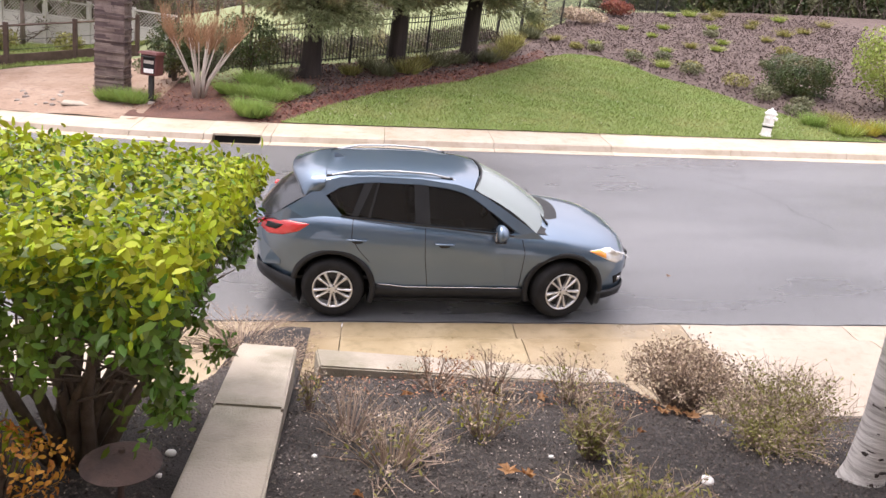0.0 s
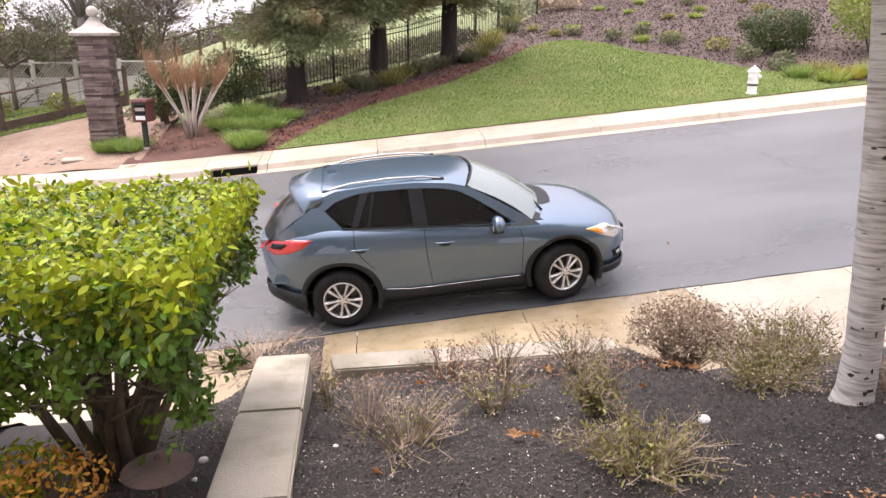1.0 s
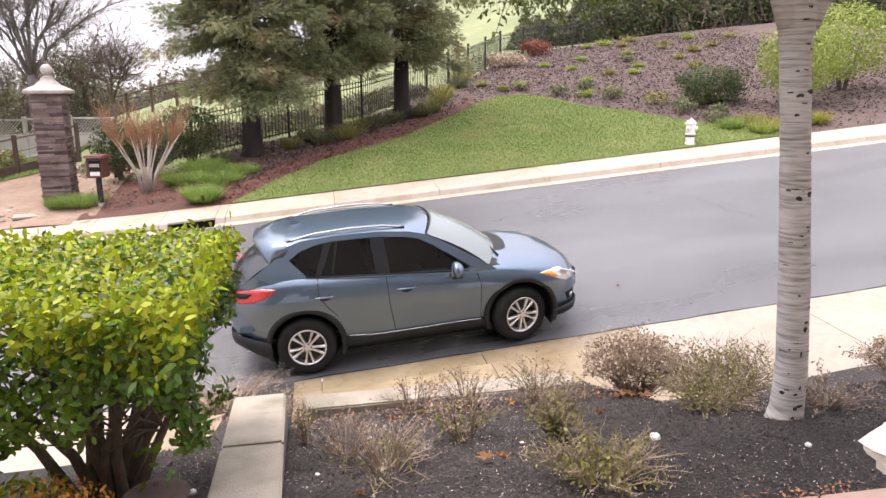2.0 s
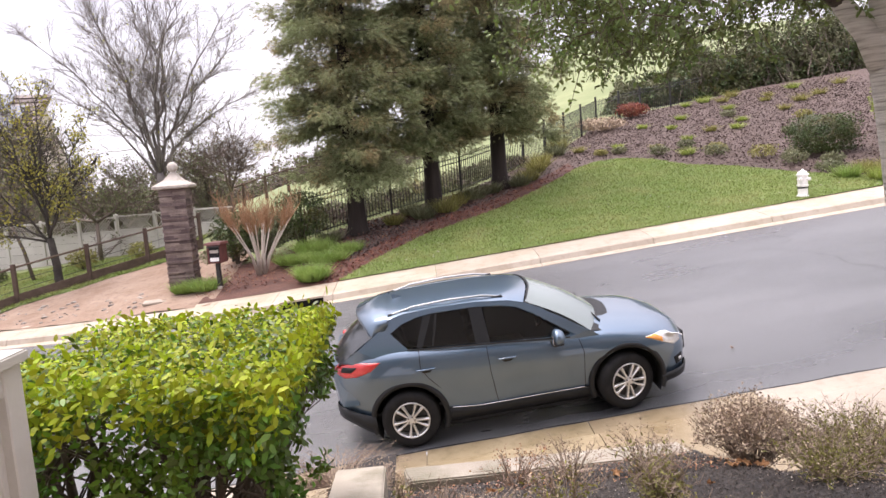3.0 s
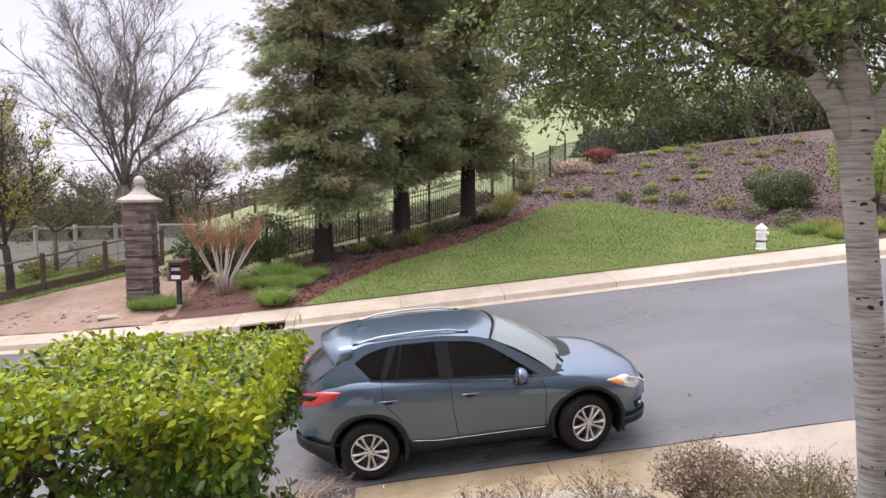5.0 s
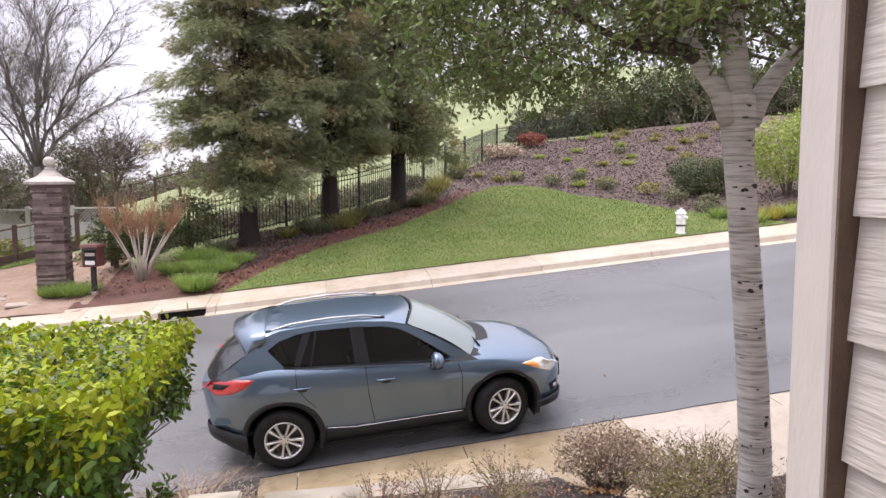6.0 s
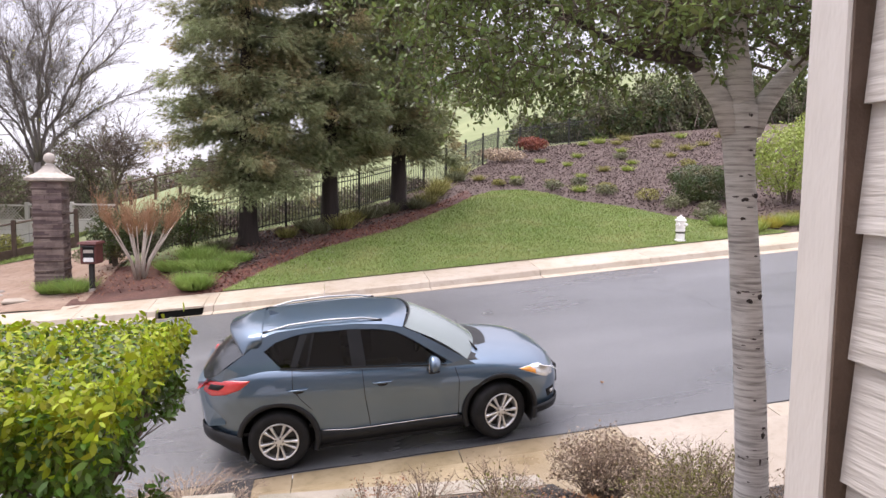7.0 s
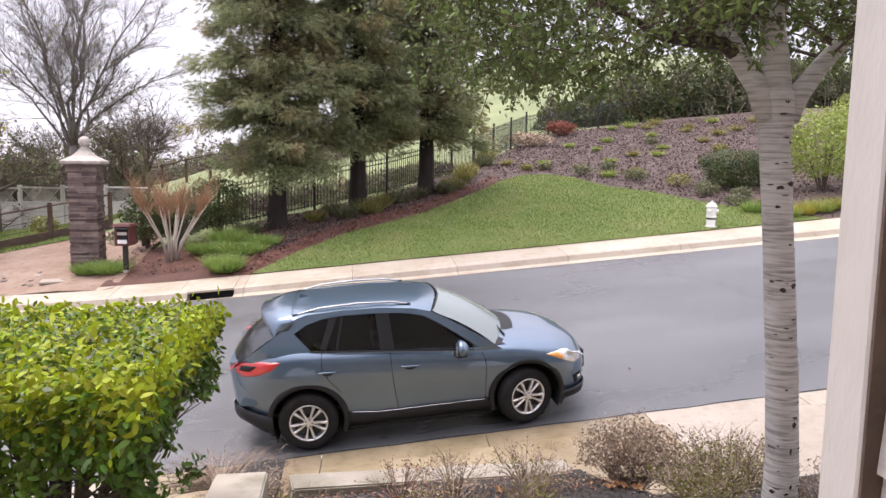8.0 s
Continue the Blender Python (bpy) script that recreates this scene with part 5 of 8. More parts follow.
def make_wheel(th):
    """A wheel whose face looks along -y, hub at its origin."""
    bm = bmesh.new()
    prof = [(0.225, 0.0), (0.24, -0.012), (0.30, -0.018), (0.335, -0.008), (0.352, 0.02), (0.361, 0.06), (0.362, 0.11), (0.361, 0.16), (0.352, 0.20), (0.30, 0.225), (0.225, 0.21)]
    rings = [[bm.verts.new((r * math.cos(2 * math.pi * i / 40), y, r * math.sin(2 * math.pi * i / 40))) for i in range(40)] for r, y in prof]
    for a, b in zip(rings, rings[1:] + rings[:1]):
        for i in range(40):
            bm.faces.new((a[i], a[(i + 1) % 40], b[(i + 1) % 40], b[i]))
    bmesh.ops.recalc_face_normals(bm, faces=bm.faces)
    w = new("wheel")
    w.parent = th
    part("tyre", bm, M_TYRE, w, smooth=True)
    bm = bmesh.new()
    prof = [(0.231, -0.014), (0.226, -0.02), (0.217, -0.016), (0.208, 0.0), (0.20, 0.06), (0.20, 0.2), (0.215, 0.2), (0.231, 0.0)]
    rings = [[bm.verts.new((r * math.cos(2 * math.pi * i / 40), y, r * math.sin(2 * math.pi * i / 40))) for i in range(40)] for r, y in prof]
    for a, b in zip(rings, rings[1:] + rings[:1]):
        for i in range(40):
            bm.faces.new((a[i], a[(i + 1) % 40], b[(i + 1) % 40], b[i]))
    bmesh.ops.recalc_face_normals(bm, faces=bm.faces)
    rim = part("rim", bm, M_RIM, w, "silver alloy rim", smooth=True)
    part("brake_disc", cyl_y(0, 0, 0.205, 0.075, 0.09, 32), M_HUB, w)
    for k in range(10):
        a = 2 * math.pi * k / 10 + (0.09 if k % 2 else -0.09)
        bm = bmesh.new()
        lo = []
        for r, hw, y in ((0.045, 0.013, -0.004), (0.13, 0.013, -0.010), (0.212, 0.019, -0.012)):
            lo.append([bm.verts.new((r * math.cos(a) + q * math.sin(a), yy, r * math.sin(a) - q * math.cos(a))) for q, yy in ((-hw, y + 0.04), (-hw, y + 0.006), (-hw * 0.5, y - 0.004), (hw * 0.5, y - 0.004), (hw, y + 0.006), (hw, y + 0.04))])
        for p, q in zip(lo, lo[1:]):
            for i in range(6):
                bm.faces.new((p[i], p[(i + 1) % 6], q[(i + 1) % 6], q[i]))
        bmesh.ops.recalc_face_normals(bm, faces=bm.faces)
        part("spoke", bm, M_RIM, w)
    hub = bmesh.new()
    prof = [(0.06, 0.03), (0.06, -0.004), (0.034, -0.012), (0.03, -0.02)]
    rings = [[hub.verts.new((r * math.cos(2 * math.pi * i / 20), y, r * math.sin(2 * math.pi * i / 20))) for i in range(20)] for r, y in prof]
    for a, b in zip(rings, rings[1:]):
        for i in range(20):
            hub.faces.new((a[i], a[(i + 1) % 20], b[(i + 1) % 20], b[i]))
    hub.faces.new(rings[-1])
    bmesh.ops.recalc_face_normals(hub, faces=hub.faces)
    part("hub_cap", hub, M_RIM, w)
    for k in range(5):
        a = 2 * math.pi * k / 5
        part("wheel_nut", cyl_y(0.043 * math.cos(a), 0.043 * math.sin(a), 0.009, -0.016, 0.0, 8), M_HUB, w)
    return w


CAR_M = Matrix(((0.9954, -0.0075, -0.0950, 0.0), (0.0, 0.9969, -0.0790, 0.0), (0.0953, 0.0787, 0.9923, 0.012), (0, 0, 0, 1)))
car("car", CAR_M, "blue-grey metallic compact SUV parked at the kerb")


# ---- hedge beside the porch ----
def hedge():
    th = empty("hedge", -1.4, -4.7, 1.5, label="clipped broad-leaved green hedge with yellow-green top growth", category="hedge")
    x0, x1, y0, y1, top = -5.2, -0.34, -5.62, -3.95, 2.60
    r = np.random.default_rng(11)
    org = np.array([-1.4, -4.7, 1.5])

    def front(x, z):
        return 0.10 * np.sin(x * 3.1 + z * 2.0) + 0.06 * np.sin(x * 7.3 - z * 5)
    # main stems
    v, f = [], []
    rr = random.Random(5)
    for bx in (-0.85, -0.78, -0.92, -1.5, -2.0, -2.1, -3.2, -3.3, -4.3):
        for k in range(7):
            a = rr.uniform(0, 6.28)
            sp = rr.uniform(0.25, 0.75)
            tipx = min(x1 - 0.08, bx + math.cos(a) * sp)
            p = [(bx, -5.13, 1.42), (bx + (tipx - bx) * 0.35 + rr.uniform(-0.05, 0.05), -5.0 + 0.2 * math.sin(a), 1.78), (tipx, -4.85 + 0.45 * math.sin(a), 2.2), (tipx + rr.uniform(-0.1, 0.1), -4.85 + 0.5 * math.sin(a), 2.5)]
            tube_into(v, f, [tuple(np.array(q) - org) for q in p], [0.034, 0.024, 0.014, 0.006], 6)
            for _ in range(9):
                q = Vector(p[1]).lerp(Vector(p[2]), rr.random())
                e = q + Vector((rr.uniform(-0.3, 0.3), rr.uniform(-0.35, 0.35), rr.uniform(0.1, 0.4)))
                e.x = min(e.x, x1 - 0.05)
                tube_into(v, f, [tuple(np.array(q) - org), tuple(np.array(e) - org)], [0.007, 0.003], 4)
    raw("stem_tangle", v, f, M_TWIG, th, "bare brown stems", smooth=True)["kind"] = "stuff"

    def crest(P):
        """The run behind the railing is clipped lower."""
        return P[:, 2] < np.where(P[:, 0] < -1.75, 2.40, 9.0)
    # leaf shell on the top, the front, the end and the back
    def shell(n, kind):
        u, w = r.uniform(0, 1, n), r.uniform(0, 1, n)
        d = np.abs(r.normal(0, 0.085, n))
        if kind == "low_top":
            P = np.stack([x0 + (-1.75 - x0) * u, y0 + (y1 - y0) * w, 2.38 - d], 1)
            N = np.tile([0, -0.15, 1.0], (n, 1))
        elif kind == "top":
            P = np.stack([x0 + (x1 - x0) * u, y0 + (y1 - y0) * w, top - d + 0.03 * np.sin(u * 40) * np.sin(w * 17)], 1)
            N = np.tile([0, -0.15, 1.0], (n, 1))
        elif kind in ("front", "back"):
            z = 1.84 + (top - 1.84) * w
            x = x0 + (x1 - x0) * u
            tuck = 0.40 * np.clip((2.02 - z) / 0.3, 0, 1)
            if kind == "front":
                P = np.stack([x, y0 + d + tuck + front(x, z), z], 1)
                N = np.tile([0, -1.0, 0.45], (n, 1))
            else:
                P = np.stack([x, y1 - d - tuck, z], 1)
                N = np.tile([0, 1.0, 0.4], (n, 1))
        else:
            z = 1.66 + (top - 1.66) * w
            tuck = 0.3 * np.clip((1.9 - z) / 0.3, 0, 1)
            P = np.stack([x1 - d - tuck - 0.04 * np.sin(z * 9), y0 + (y1 - y0) * u, z], 1)
            N = np.tile([1.0, -0.1, 0.4], (n, 1))
        return P, N + r.normal(0, 0.55, (n, 3))
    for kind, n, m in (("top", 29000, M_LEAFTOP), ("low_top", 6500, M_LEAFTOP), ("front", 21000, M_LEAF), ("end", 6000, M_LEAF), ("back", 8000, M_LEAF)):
        P, N = shell(n, kind)
        ok = crest(P)
        P, N = P[ok], N[ok]
        hole = np.array([noise.noise(Vector((p[0] * 3.2, p[2] * 3.2, p[1] * 3.2))) for p in P])
        if kind in ("front", "back", "end"):
            keep = hole > 0.07 - 0.60 * np.clip((P[:, 2] - 2.15) / 0.25, 0, 1) + 0.40 * np.clip((2.12 - P[:, 2]) / 0.25, 0, 1)
            P, N = P[keep], N[keep]
            # more of the leaves are yellow-green towards the top
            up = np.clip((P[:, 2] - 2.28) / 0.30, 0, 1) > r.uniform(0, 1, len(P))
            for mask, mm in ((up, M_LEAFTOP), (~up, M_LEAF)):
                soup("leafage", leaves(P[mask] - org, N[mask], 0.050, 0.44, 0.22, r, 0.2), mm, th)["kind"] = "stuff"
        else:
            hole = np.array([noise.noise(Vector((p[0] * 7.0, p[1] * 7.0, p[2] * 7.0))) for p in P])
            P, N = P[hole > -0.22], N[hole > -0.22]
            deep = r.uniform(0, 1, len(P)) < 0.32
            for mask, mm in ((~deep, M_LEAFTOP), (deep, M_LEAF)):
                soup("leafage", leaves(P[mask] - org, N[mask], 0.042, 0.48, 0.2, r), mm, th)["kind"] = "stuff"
    # leaves within
    n = 10000
    P = np.stack([r.uniform(x0, x1 - 0.1, n), r.uniform(y0 + 0.15, y1 - 0.1, n), r.uniform(2.12, top - 0.08, n)], 1)
    P = P[crest(P)]
    n = len(P)
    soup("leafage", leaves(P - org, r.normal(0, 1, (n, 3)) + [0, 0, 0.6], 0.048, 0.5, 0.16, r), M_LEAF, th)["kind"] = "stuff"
    # odd shoots standing proud of the clipped top
    P = np.stack([r.uniform(-1.7, x1, 110), r.uniform(y0, y1, 110), top + r.uniform(0.0, 0.04, 110)], 1)
    soup("leaf", leaves(P - org, r.normal(0, 1, (110, 3)) + [1.2, 0, 0], 0.06, 0.45, 0.15, r, -0.8), M_LEAFTOP, th)["kind"] = "stuff"


hedge()


# ---- redwoods ----
def redwood(x, y, h, spread, seed, low=1.5, lean=0.0):
    """A conifer: fluted trunk, limbs on all sides, soft billowing clumps of needle sprays along them."""
    z = land(x, y) - 0.05
    th = empty("redwood_tree", x, y, z, label="tall redwood with dark trunk and browning drooping sprays", category="tree", group="redwoods along the fence")
    rr = random.Random(seed)
    r = np.random.default_rng(seed)
    prof = [(0.0, 0.42), (0.25, 0.33), (0.7, 0.285), (2.0, 0.26), (5.0, 0.20), (9.0, 0.11), (h, 0.015)]
    n = 14
    v, f = [], []
    for k, (zz, rad) in enumerate(prof):
        for i in range(n):
            a = 2 * math.pi * i / n
            q = rad * (1 + (0.09 if zz < 3 else 0.03) * math.cos(5 * a + seed) + 0.05 * math.cos(9 * a))
            v.append((q * math.cos(a) + lean * zz, q * math.sin(a), zz))
    for k in range(len(prof) - 1):
        for i in range(n):
            f.append((k * n + i, k * n + (i + 1) % n, (k + 1) * n + (i + 1) % n, (k + 1) * n + i))
    raw("trunk", v, f, M_REDBARK, th, smooth=True)
    bv, bf = [], []
    P, A = [], []
    zz = low
    while zz < h - 0.3:
        rel = (zz - low) / (h - low)
        L0 = spread * (1 - rel) ** 0.5 * (0.86 + 0.14 * min(1, rel * 8))
        for k in range(rr.randint(5, 6)):
            a = rr.uniform(0, 2 * math.pi)
            L = L0 * rr.uniform(0.5, 1.1) + 0.25
            rise = rr.uniform(-0.22, 0.16) - (0.06 if zz < 4 else 0.0)
            d = Vector((math.cos(a), math.sin(a), 0))
            side = Vector((-d.y, d.x, 0))
            base = Vector((lean * zz, 0, zz + rr.uniform(-0.2, 0.2)))
            bend = side * rr.uniform(-0.15, 0.15) * L
            pts = [base, base + d * L * 0.4 + bend * 0.4 + Vector((0, 0, rise * L * 0.4)), base + d * L * 0.75 + bend * 0.8 + Vector((0, 0, rise * L * 0.6 - 0.07 * L)),
                   base + d * L + bend + Vector((0, 0, rise * L * 0.6 - 0.10 * L))]
            tube_into(bv, bf, [tuple(p) for p in pts], [0.028 * (1 - rel) + 0.010, 0.016, 0.010, 0.004], 4)
            # billows: clumps spaced along the limb and to both sides of it
            full = zz < 11.5
            for _ in range(int(4.5 * L) + 2):
                s = rr.uniform(0.12, 1.02)
                c = pts[0].lerp(pts[1], s / 0.4) if s < 0.4 else (pts[1].lerp(pts[2], (s - 0.4) / 0.35) if s < 0.75 else pts[2].lerp(pts[3], (s - 0.75) / 0.25))
                off = rr.uniform(-1, 1)
                c = c + side * off * (0.12 + 0.30 * L * (1.05 - s)) + Vector((0, 0, rr.uniform(-0.12, 0.10)))
                out = (d * rr.uniform(0.5, 1.0) + side * off * 0.8 + Vector((0, 0, rr.uniform(-0.45, 0.25)))).normalized()
                rad = rr.uniform(0.16, 0.34)
                for _ in range(int(rr.uniform(30, 42) if full else 11)):
                    g = Vector((rr.gauss(0, 1), rr.gauss(0, 1), rr.gauss(0, 0.7)))
                    P.append(c + g * rad * 0.62 + out * rad * rr.uniform(-0.3, 0.6))
                    A.append((out * 0.9 + g * 0.42 + Vector((0, 0, -0.18))).normalized())
        zz += rr.uniform(0.24, 0.36)
    raw("limb_work", bv, bf, M_TWIG, th)["kind"] = "stuff"
    P, A = np.array([tuple(p) for p in P]), np.array([tuple(p) for p in A])
    n = len(P)
    size = r.uniform(0.11, 0.25, n)[:, None]
    up = r.normal(0, 0.75, (n, 3)) + [0, -0.25, 1.0]
    sd = np.cross(A, up)
    sd /= np.linalg.norm(sd, axis=1, keepdims=True)
    tris = []
    # each spray: a mid shoot with side shoots, all thin
    for fwd, out, ln in ((0.0, 0.0, 1.0), (0.10, 0.6, 0.65), (0.10, -0.6, 0.65), (0.45, 0.48, 0.5), (0.45, -0.48, 0.5)):
        b = P + A * size * fwd
        dirn = A * (1 - abs(out) * 0.55) + sd * out + [0, 0, -0.12]
        tip = b + dirn * size * ln
        wv = np.cross(dirn, up)
        wv /= np.linalg.norm(wv, axis=1, keepdims=True) + 1e-9
        tris.append(np.stack([b - wv * size * 0.07, b + wv * size * 0.07, tip], 1))
    tri = np.stack(tris, 1).reshape(-1, 3, 3)
    soup("foliage", tri, M_NEEDLE, th)["kind"] = "stuff"


redwood(-1.75, 14.55, 19.0, 2.6, 21, 2.1)
redwood(0.80, 16.10, 20.0, 2.2, 22, 2.4)
redwood(3.32, 17.85, 18.0, 2.4, 23, 2.3)


# ---- the birch-barked tree in the bed ----
def birch():
    x, y, z = 2.80, -4.88, near_z(2.8, -4.88) - 0.05
    th = empty("birch_tree", x, y, z, label="pale-barked birch with black scars and small green leaves", category="tree")
    rr = random.Random(8)
    path = [(0.0, 0.0, 0.0, 0.155), (0.02, 0.0, 0.12, 0.128), (0.035, 0.0, 0.4, 0.118), (0.03, 0.01, 0.9, 0.114), (0.02, 0.02, 1.35, 0.108), (0.0, 0.02, 1.8, 0.104), (-0.01, 0.03, 2.12, 0.108), (-0.005, 0.03, 2.28, 0.122), (0.0, 0.03, 2.40, 0.118)]
    v, f = [], []
    n = 20
    rows = []
    fine = []
    for a, b in zip(path, path[1:]):
        for k in range(6):
            fine.append([a[j] + (b[j] - a[j]) * k / 6 for j in range(4)])
    fine.append(list(path[-1]))
    for px, py, pz, pr in fine:
        for i in range(n):
            a = 2 * math.pi * i / n
            px0 = px
            q = 0.735 * pr * (1 + 0.05 * noise.noise(Vector((math.cos(a) * 1.5, math.sin(a) * 1.5, pz * 5))) + 0.03 * math.cos(3 * a + pz * 2))
            v.append((px - 0.06 * pz + q * math.cos(a), py + q * math.sin(a), pz))
    for k in range(len(fine) - 1):
        for i in range(n):
            f.append((k * n + i, k * n + (i + 1) % n, (k + 1) * n + (i + 1) % n, (k + 1) * n + i))
    trunk = raw("trunk", v, f, M_BIRCH, th, smooth=True)
    # knots and scars on the side that shows
    scars = [(1.38, -60, 0.055, 0.05), (1.36, -110, 0.035, 0.04), (1.40, -150, 0.03, 0.03), (1.92, -60, 0.06, 0.06), (1.90, -105, 0.05, 0.04), (1.80, -120, 0.03, 0.03), (2.16, -80, 0.05, 0.02), (2.28, -95, 0.045, 0.025),
             (2.34, -88, 0.04, 0.06), (1.1, -85, 0.03, 0.015), (1.6, -75, 0.03, 0.02), (0.62, -75, 0.035, 0.06), (0.66, -70, 0.03, 0.03)]
    for _ in range(46):
        foot = rr.random() < 0.6
        scars.append((rr.uniform(0.02, 0.5) if foot else rr.uniform(0.5, 2.3), rr.uniform(-165, -15), rr.uniform(0.012, 0.05), rr.uniform(0.012, 0.06) if foot else rr.uniform(0.008, 0.02)))
    for sz, ang, w, h in scars:
        for k in range(len(path) - 1):
            if path[k][2] <= sz <= path[k + 1][2]:
                u = (sz - path[k][2]) / (path[k + 1][2] - path[k][2])
                c = [path[k][j] + (path[k + 1][j] - path[k][j]) * u for j in range(4)]
        a = radians(ang)
        bm = bmesh.new()
        bmesh.ops.create_icosphere(bm, subdivisions=2, radius=1)
        for q in bm.verts:
            q.co *= 1 + 0.9 * noise.noise(q.co * 2.6 + Vector((sz * 9, ang, 0)))
        bmesh.ops.transform(bm, matrix=Matrix.Translation((c[0] - 0.06 * sz + c[3] * 0.725 * math.cos(a), c[1] + c[3] * 0.725 * math.sin(a), sz)) @ Matrix.Rotation(a, 4, "Z") @ Matrix.Diagonal((0.005, w * 0.42, h * 0.26, 1)), verts=bm.verts)
        part("scar", bm, M_SCAR, trunk, smooth=True)
    # three stems part at the neck; a stub limb, dark and scarred, leaves the first of them
    limbs = [[(-0.18, 0.03, 2.26), (-0.25, 0.04, 2.42), (-0.35, 0.06, 2.56), (-0.45, 0.12, 2.80), (-0.62, 0.25, 3.3), (-0.8, 0.4, 4.3), (-0.9, 0.5, 5.4)],
             [(-0.14, 0.03, 2.28), (-0.16, 0.03, 2.52), (-0.19, 0.04, 2.75), (-0.22, 0.05, 3.1), (-0.1, 0.1, 4.0), (0.05, 0.1, 5.6)],
             [(-0.08, 0.03, 2.26), (-0.01, 0.04, 2.40), (0.10, 0.06, 2.53), (0.30, 0.12, 2.72), (0.8, 0.3, 3.3), (1.5, 0.5, 4.2)],
             [(-0.36, 0.06, 2.58), (-0.45, 0.06, 2.64), (-0.60, 0.05, 2.64), (-0.76, 0.08, 2.66), (-1.2, 0.25, 2.95), (-1.9, 0.5, 3.3)]]
    rad = [[0.065, 0.056, 0.05, 0.045, 0.04, 0.03, 0.01], [0.084, 0.07, 0.062, 0.056, 0.045, 0.012], [0.06, 0.056, 0.048, 0.042, 0.03, 0.01], [0.040, 0.036, 0.034, 0.022, 0.015, 0.006]]
    for k, (p, q) in enumerate(zip(limbs, rad)):
        tube("limb", p, q, M_BIRCH if k < 3 else M_SCAR, th, 12)
    r = np.random.default_rng(9)
    # drooping sprigs through the crown, each a fine twig strung with leaves
    bv, bf = [], []
    pos = []

    def hang(px, py):
        """The uneven lower edge of the crown."""
        z0 = 2.30 + 0.20 * noise.noise(Vector((px * 1.9, py * 1.9, 4))) + 0.10 * noise.noise(Vector((px * 5, py * 5, 1)))
        if px > -0.75:
            z0 += 0.30 * smooth(-0.75, -0.4, px)
        return z0 + 0.30 * smooth(-1.5, -2.1, px) + 0.13 * max(0.0, py)

    made = 0
    while made < 3300:
        px, py = rr.uniform(-2.15, 1.9), rr.uniform(-0.85, 2.3)
        high = made % 4 == 0
        pz = rr.uniform(3.5, 5.6) if high else hang(px, py) + rr.random() ** 1.25 * 1.3
        if (px + 0.1) ** 2 / 4.4 + (py - 0.6) ** 2 / 3.0 > 1.0 - 0.25 * max(0.0, pz - 4.2):
            continue
        if noise.noise(Vector((px * 1.6, py * 1.6, pz * 1.9))) < -0.02:
            continue
        made += 1
        an = rr.uniform(0, 6.28)
        L = rr.uniform(0.18, 0.42)
        a0 = Vector((px, py, pz + 0.5 * L))
        a1 = a0 + Vector((math.cos(an) * L * 0.5, math.sin(an) * L * 0.5, -0.12 * L))
        a2 = a1 + Vector((math.cos(an) * L * 0.3, math.sin(an) * L * 0.3, -0.55 * L))
        tube_into(bv, bf, [tuple(a0), tuple(a1), tuple(a2)], [0.0045, 0.003, 0.0015], 3)
        m = 12 if high else 34
        for _ in range(m):
            t = rr.random()
            c = a0.lerp(a1, t * 2) if t < 0.5 else a1.lerp(a2, t * 2 - 1)
            pos.append(c + Vector((rr.gauss(0, 0.022), rr.gauss(0, 0.022), rr.gauss(0, 0.022))))
    # boughs that carry the sprigs
    for p in limbs:
        for a, b in zip(p[2:], p[3:]):
            for _ in range(9):
                s = Vector(a).lerp(Vector(b), rr.random())
                an = rr.uniform(0, 6.28)
                L = rr.uniform(0.5, 1.6)
                e = s + Vector((math.cos(an) * L, math.sin(an) * L, rr.uniform(0.0, 0.6)))
                tube_into(bv, bf, [tuple(s), tuple(s.lerp(e, 0.5) + Vector((0, 0, 0.1))), tuple(e)], [0.010, 0.007, 0.004], 4)
    raw("twig_work", bv, bf, M_TWIG, th)["kind"] = "stuff"
    P = np.array([tuple(p) for p in pos])
    soup("leafage", leaves(P, r.normal(0, 1, (len(P), 3)) + [0, -0.2, 0.6], 0.037, 0.44, 0.12, r, 0.45), M_BIRCHLEAF, th)["kind"] = "stuff"


birch()


